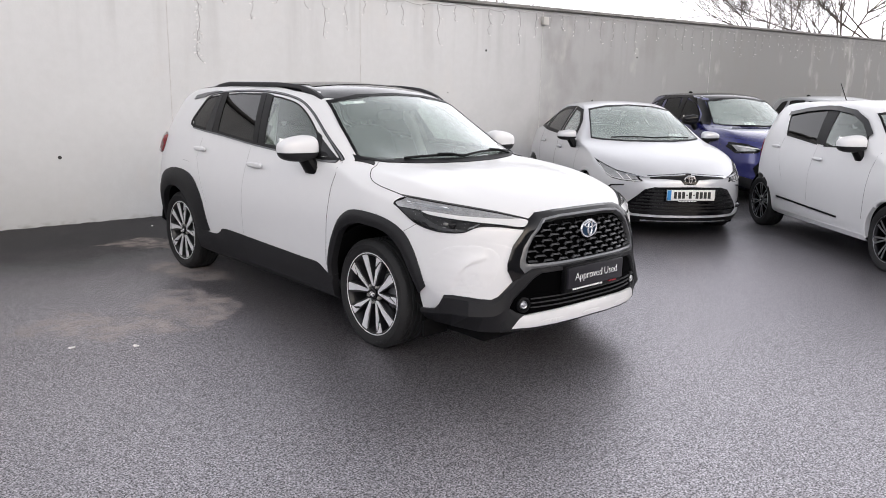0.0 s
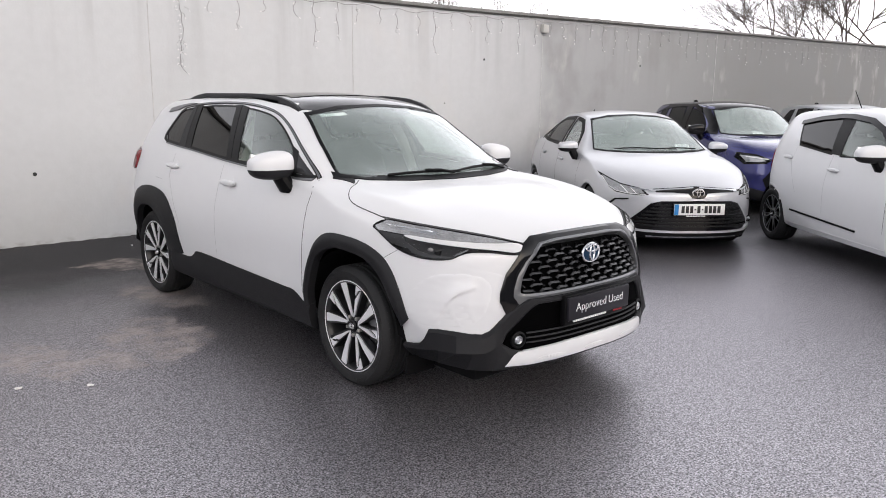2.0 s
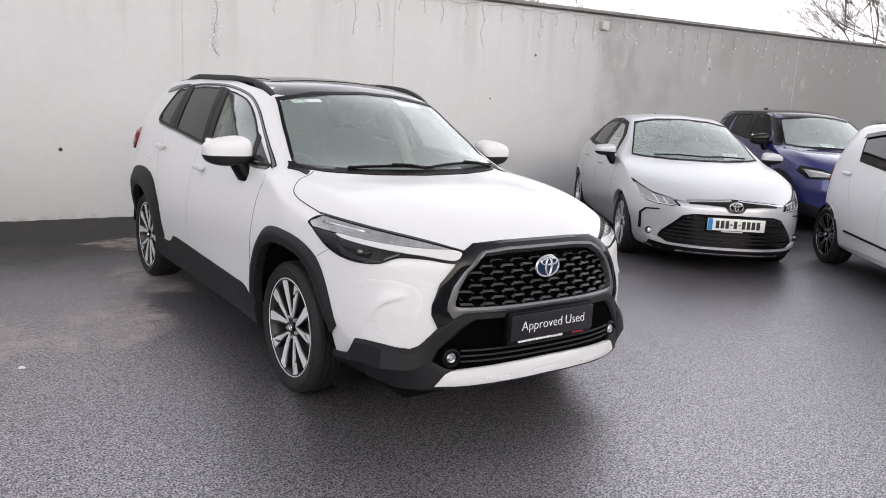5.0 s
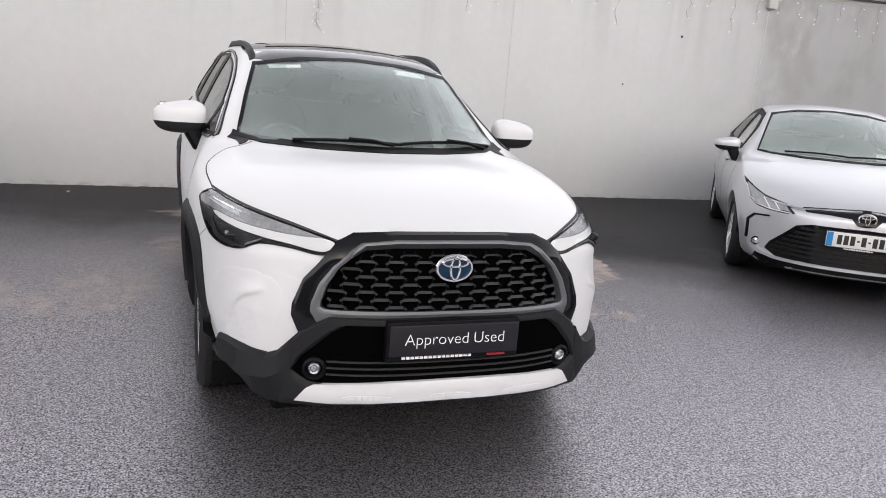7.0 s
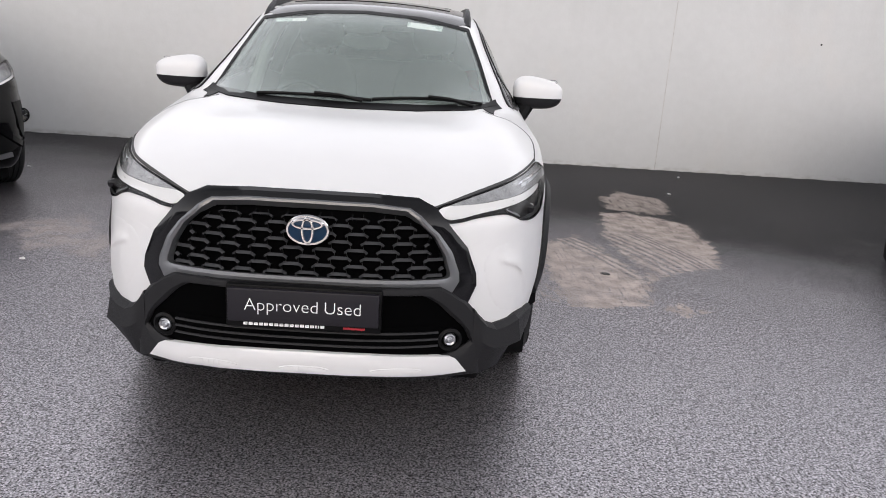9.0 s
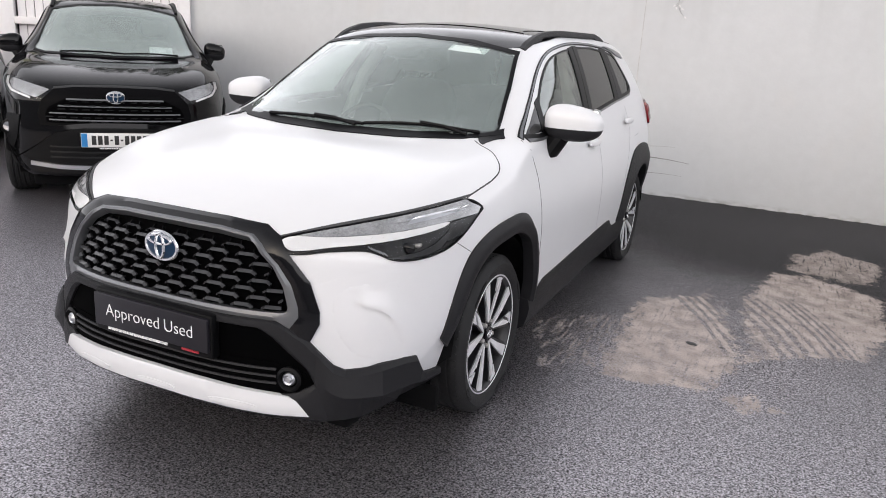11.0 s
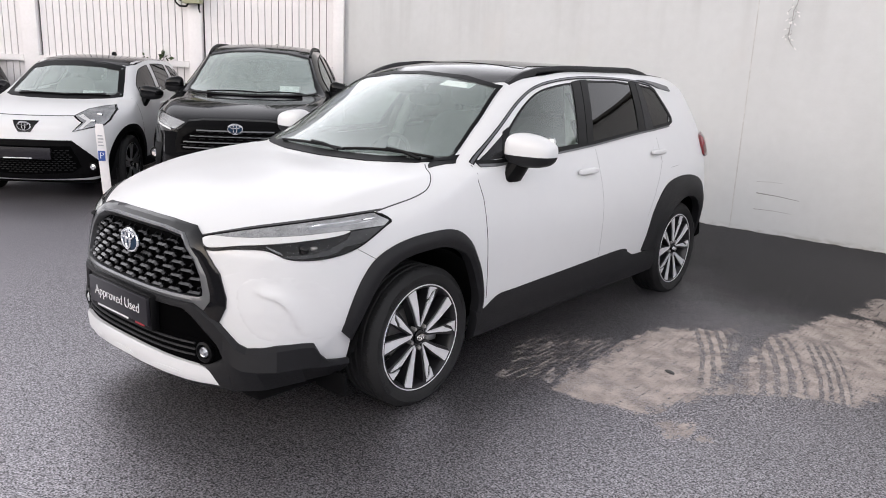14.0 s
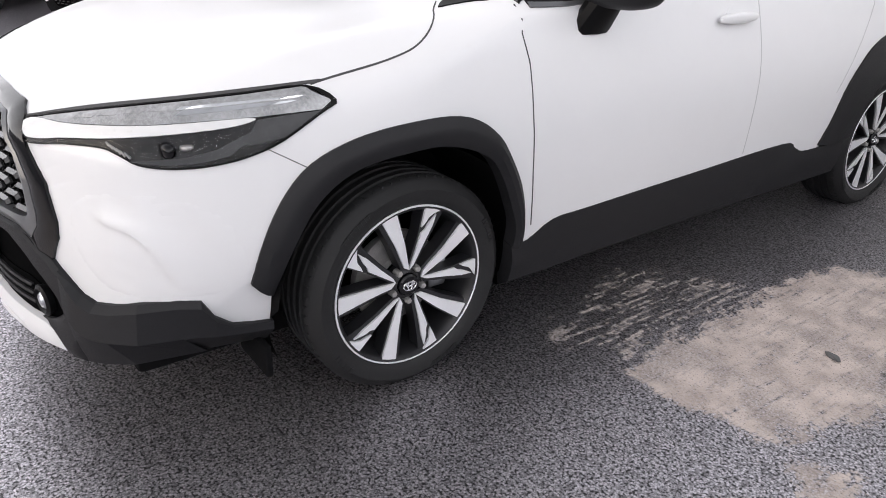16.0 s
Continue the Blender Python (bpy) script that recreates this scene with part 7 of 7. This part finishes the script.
# blue crossover with a black roof, and a grey car beyond
CROSS_WHEEL = dict(n=10, w0=0.02, w1=0.05, pair=14, face=ALLOY, barrel=ALLOY_DARK)
cross = scaled(-0.85, 2.56, 3.20, 0.985, 1.03, 0.0, tyre=0.318, rim=0.22, hub_z=0.31, wheel=CROSS_WHEEL, paint=BLUE, paint_label="deep blue metallic body", mirror_paint=GLOSS, hub_x=0.71)
cross["panes"] = [(o, PRIVACY) for o, g in cross["panes"]]
for spec, m, lb, nm in ((cross, pose(8.10, 1.96, 0, 0, 0, -33), "deep blue crossover with a black roof near the wall", "crossover_car"), (dict(cross, paint=GREY_PAINT, paint_label="light grey body", mirror_paint=GREY_PAINT), pose(12.3, 1.7, 0, 0, 0, -36), "light grey crossover parked further along the wall", "grey_car")):
    root, sk = car(spec, nm, m, lb)
    arch_trim(root, sk, spec, 0.06, CLAD)
    if spec is cross:
        roof_panel(root, sk, 0.54, 0.80, 2.8, BLACK_PAINT, "black roof")
        for s in (1, -1):
            part("black_pillar", sk.patch([(y, z * 1.03) for y, z in ((0.34, 1.05), (0.56, 1.06), (0.66, 1.19), (0.92, 1.33), (1.35, 1.45), (1.9, 1.445), (2.3, 1.40), (2.62, 1.33), (2.2, 1.485), (1.4, 1.492), (0.88, 1.405), (0.60, 1.24))], side=s, off=0.006, step=0.03), BLACK_PAINT, root)
            part("pillar_cover", sk.patch([(y, z * 1.03) for y, z in ((1.25, 1.09), (1.42, 1.095), (1.52, 1.45), (1.36, 1.45))], side=s, off=0.007, step=0.04), BLACK_PAINT, root)
    lamps(root, sk, [(0.45, 0.765), (0.52, 0.715), (0.74, 0.70), (0.80, 0.79), (0.77, 0.86), (0.62, 0.84)], "headlamp of a crossover", [(0.52, 0.75), (0.72, 0.73), (0.76, 0.82), (0.60, 0.81)], [(0.47, 0.765), (0.72, 0.80), (0.72, 0.812), (0.50, 0.785)])
    part("grille_backing", sk.patch(full([(0, 0.70), (0.42, 0.69), (0.56, 0.50), (0.50, 0.33), (0, 0.32)]), "front", off=0.006, depth=0.02, step=0.04), GLOSS, root)
    part("lower_bumper", sk.patch(full([(0, 0.33), (0.55, 0.34), (0.76, 0.40), (0.80, 0.30), (0.60, 0.21), (0, 0.21)]), "front", off=0.010, depth=0.02, step=0.04), CLAD, root)
    number_plate(root, -0.90, 0.52)
    q, n = sk.on((0, 0.75), "front", 1, -3)
    emblem(root, q.y - 0.006, 0.75, 0.9, GLOSS)
    wipers(root, sk, spec, 1.06)
    paper(root, sk, -0.20, 1.06)
    aerial(root, sk, 2.45)

# black off-roader by the fence
RAV_WHEEL = dict(n=10, w0=0.025, w1=0.05, pair=13, face=ALLOY, barrel=ALLOY_DARK)
rav = scaled(-0.90, 2.69, 3.68, 1.01, 1.085, 0.0, tyre=0.350, rim=0.232, hub_z=0.340, arch=0.405, hub_x=0.76, wheel=RAV_WHEEL, paint=BLACK_PAINT, paint_label="glossy black body with rain streaks", zl=curve((-0.9, 0.24), (3.68, 0.30)), mirror=(0.885, 0.66, 1.20), mirror_size=(0.10, 0.08, 0.09))
root, sk = car(rav, "off_road_car", pose(-3.63, 2.22, 0, 0, 0, 46.8), "glossy black off-road car parked by the white fence")
arch_trim(root, sk, rav, 0.07, CLAD_DARK)
lamps(root, sk, [(0.44, 0.905), (0.60, 0.945), (0.74, 0.978), (0.80, 0.972), (0.805, 0.915), (0.746, 0.864), (0.650, 0.838), (0.566, 0.818), (0.528, 0.822)], "angular headlamp with a pale light guide", [(0.465, 0.900), (0.60, 0.934), (0.735, 0.964), (0.765, 0.930), (0.735, 0.890), (0.62, 0.850), (0.555, 0.840)], [(0.60, 0.828), (0.746, 0.870), (0.795, 0.918), (0.790, 0.965), (0.770, 0.968), (0.772, 0.922), (0.735, 0.884), (0.60, 0.842)])
part("grille_frame", sk.patch(full([(0, 0.926), (0.30, 0.922), (0.44, 0.902), (0.53, 0.815), (0.555, 0.72), (0.54, 0.635), (0.40, 0.640), (0, 0.652)]), "front", off=0.006, depth=0.02, step=0.03), CLAD_DARK, root, "matt black grille frame")
gr = full([(0, 0.852), (0.345, 0.848), (0.47, 0.778), (0.498, 0.725), (0.490, 0.662), (0.40, 0.660), (0, 0.668)])
part("grille_backing", sk.patch(gr, "front", off=0.010, depth=0.02, step=0.03), RECESS_SHADE, root, "black upper grille")
slats(root, sk, (0.838, 0.788, 0.733, 0.683), lambda z: 0.47 - max(0, z - 0.73) * 1.15, 0.010, 0.018, SATIN_MID)
honeycomb(root, sk, gr, 0.085, 0.030, 0.017)
part("hood_gap", sk.line([(-0.44, 0.915), (-0.30, 0.932), (0, 0.937), (0.30, 0.932), (0.44, 0.915)], 0.014, way="front", off=0.003, depth=0.01), INK, root)
part("lower_grille", sk.patch(full([(0, 0.628), (0.26, 0.625), (0.43, 0.585), (0.60, 0.46), (0.69, 0.39), (0.62, 0.36), (0, 0.345)]), "front", off=0.006, depth=0.02, step=0.03), TRIM, root)
slats(root, sk, (0.40, 0.44, 0.48), lambda z: 0.48, 0.012, 0.012)
part("bumper_bar", sk.line(rounded([(-0.747, 0.388), (-0.60, 0.49), (-0.446, 0.60), (-0.264, 0.640), (0, 0.648), (0.264, 0.640), (0.446, 0.60), (0.60, 0.49), (0.747, 0.388)], 3, False), 0.035, way="front", off=0.014, depth=0.03), BLACK_PAINT, root)
part("silver_lip", sk.line([(-0.62, 0.345), (-0.42, 0.325), (0, 0.315), (0.42, 0.325), (0.62, 0.345)], 0.032, way="front", off=0.02, depth=0.03), SATIN, root, "silver strip under the bumper")
for s in (1, -1):
    part("fog_bezel", sk.patch([(0.684, 0.705), (0.79, 0.70), (0.825, 0.60), (0.80, 0.46), (0.755, 0.44), (0.72, 0.52)], "front", s, off=0.008, depth=0.02, step=0.03), TRIM, root)
fogs(root, sk, 0.795, 0.592, 0.042)
number_plate(root, -0.925, 0.540)
q, n = sk.on((0, 0.862), "front", 1, -3)
emblem(root, q.y - 0.016, 0.862, 0.98)
wipers(root, sk, rav, 1.142)
paper(root, sk, 0.28, 1.16, 0.20, 0.07)
aerial(root, sk, 2.6)
for s in (1, -1):
    bm = bmesh.new()
    pts = []
    for t in np.linspace(0, 1, 15):
        y = 0.95 + 1.75 * t
        q, n = sk.on((0.55, y), "top", s, 0)
        pts.append((q.x, y, q.z + 0.020 * min(1, 5 * t, 5 * (1 - t))))
    tube(bm, pts, 0.016, 8)
    part("roof_rail", bm, TRIM, root)

# small white crossover with a black roof
AYGO_WHEEL = dict(n=10, w0=0.03, w1=0.06, pair=10, face=SATIN, barrel=GLOSS)
aygo = scaled(-0.72, 2.43, 2.97, 0.955, 0.955, 0.0, tyre=0.318, rim=0.228, hub_z=0.308, arch=0.375, hub_x=0.72, wheel=AYGO_WHEEL, paint=WHITE, paint_label="white body", mirror_paint=GLOSS, frit=0.055)
aygo["panes"] = [(o, PRIVACY) for o, g in aygo["panes"]]
root, sk = car(aygo, "city_car", pose(-5.69, 1.14, 0, 0, 0, 44.2), "small white crossover with a black roof by the fence")
arch_trim(root, sk, aygo, 0.065, CLAD_DARK)
roof_panel(root, sk, 0.52, 0.78, 2.5, BLACK_PAINT, "glossy black roof")
for s in (1, -1):
    part("rear_quarter", sk.patch([(1.95, 1.08), (2.20, 0.95), (2.45, 0.75), (2.70, 0.75), (2.65, 1.10), (2.35, 1.32), (2.2, 1.12)], side=s, off=0.005, step=0.05), BLACK_PAINT, root, "black rear quarter panel")
    part("sill_cladding", sk.patch([(0.38, 0.24), (2.05, 0.24), (2.05, 0.36), (0.38, 0.34)], side=s, off=0.012, step=0.06), CLAD_DARK, root)
lamps(root, sk, [(0.418, 0.845), (0.49, 0.910), (0.60, 0.938), (0.687, 0.950), (0.731, 0.90), (0.720, 0.80), (0.690, 0.755), (0.437, 0.694), (0.51, 0.784)], "angular headlamp with a clear lens", [(0.435, 0.847), (0.50, 0.903), (0.60, 0.930), (0.68, 0.942), (0.715, 0.895), (0.705, 0.805), (0.68, 0.765), (0.455, 0.703), (0.525, 0.784)], [(0.46, 0.845), (0.55, 0.80), (0.50, 0.728), (0.525, 0.728), (0.59, 0.80), (0.49, 0.862)])
for s in (1, -1):
    for u, v in ((0.60, 0.80), (0.63, 0.86)):
        q, n = sk.on((u, v), "front", s, -3)
        bm = bmesh.new()
        blob(bm, (q.x, q.y, q.z), (0.028, 0.02, 0.022))
        part("projector", bm, CHROME, root)
part("hood_gap", sk.line([(-0.42, 0.850), (-0.2, 0.846), (0, 0.845), (0.2, 0.846), (0.42, 0.850)], 0.006, way="front", off=0.001, depth=0.006), SEAM, root)
part("badge_mount", sk.patch([(-0.13, 0.797), (0.13, 0.797), (0.06, 0.687), (-0.06, 0.687)], "front", off=0.006, depth=0.012, step=0.03), GLOSS, root)
q, n = sk.on((0, 0.748), "front", 1, -3)
emblem(root, q.y - 0.014, 0.748, 0.95, GLOSS)
low = full([(0, 0.615), (0.437, 0.611), (0.56, 0.50), (0.653, 0.40), (0.69, 0.365), (0.69, 0.25), (0.55, 0.230), (0, 0.222)])
part("lower_bumper", sk.patch(low, "front", off=0.008, depth=0.02, step=0.03), CLAD_DARK, root, "black lower bumper")
gr = full([(0, 0.552), (0.428, 0.553), (0.475, 0.45), (0.51, 0.345), (0.44, 0.288), (0, 0.262)])
part("grille_backing", sk.patch(gr, "front", off=0.011, depth=0.02, step=0.03), RECESS_SHADE, root, "wide black grille")
honeycomb(root, sk, shrunk(gr, 0.02), 0.05, 0.022, 0.016)
bm = bmesh.new()
box(bm, -0.27, 0.27, -0.765, -0.745, 0.425, 0.540, 0.004)
pl = part("show_plate", bm, PLATE_DARK, root, "blank dark show plate")
bm = bmesh.new()
for i in range(17):
    box(bm, -0.19 + i * 0.0165, -0.19 + i * 0.0165 + 0.012, -0.768, -0.764, 0.430, 0.440)
part("dealer_bars", bm, LETTER, pl)
fogs(root, sk, 0.607, 0.339, 0.034)
wipers(root, sk, aygo, 1.015)
paper(root, sk, 0.22, 1.02, 0.20, 0.06)
aerial(root, sk, 1.9)

# dark car at the end of the row
end_car = scaled(-0.85, 2.6, 3.4, 0.98, 0.98, 0.0, tyre=0.318, rim=0.22, hub_z=0.31, wheel=CROSS_WHEEL, paint=BLACK_PAINT, paint_label="black body", hub_x=0.72)
root, sk = car(end_car, "dark_car", pose(-8.0, -0.55, 0, 0, 0, 44), "black car at the end of the row by the fence")
lamps(root, sk, [(0.45, 0.765), (0.52, 0.715), (0.74, 0.70), (0.80, 0.79), (0.77, 0.86), (0.62, 0.84)], "headlamp of a black car")
number_plate(root, -0.90, 0.52)

# ---- flexible marker post on a rubber foot ----
post = thing("marker_post", pose(-4.09, 0.93, 0, 0, 0, 42), "white plastic marker post on a black rubber foot", "post")
bm = bmesh.new()
lathe(bm, [(0.0005, 0.0), (0.155, 0.0), (0.158, 0.012), (0.13, 0.030), (0.075, 0.075), (0.045, 0.125), (0.038, 0.150), (0.0005, 0.150)], 28, "z")
part("foot", bm, CLAD, post, "black rubber cone foot")
bm = bmesh.new()
rows = []
for z, w in ((0.145, 0.018), (0.19, 0.042), (0.30, 0.043), (0.55, 0.044), (0.80, 0.041), (0.838, 0.034), (0.845, 0.026)):
    o = -0.060 * (z - 0.15)
    rows.append([bm.verts.new((o + u * w, v, z)) for u, v in ((-1, -0.006), (0, -0.014), (1, -0.006), (1, 0.004), (-1, 0.004))])
for a, b in zip(rows, rows[1:]):
    for i in range(5):
        bm.faces.new((a[i], a[(i + 1) % 5], b[(i + 1) % 5], b[i]))
bm.faces.new(rows[0]), bm.faces.new(rows[-1])
blade = part("blade", bm, FPAINT, post, "white plastic blade")
bm = bmesh.new()
box(bm, -0.060, 0.005, -0.0175, -0.014, 0.50, 0.595, 0.001)
sq = part("parking_square", bm, mat("sign_blue", (0.03, 0.08, 0.30), 0.4), blade, "blue square lettered P")
text_on("P", 0.085, pose(-0.027, -0.019, 0.548, 90, 0, 0), LETTER, sq)
bm = bmesh.new()
for i in range(4):
    box(bm, -0.055, -0.005 - 0.008 * (i % 2), -0.0165, -0.013, 0.64 + i * 0.03, 0.652 + i * 0.03)
part("small_print_bars", bm, SATIN, blade)
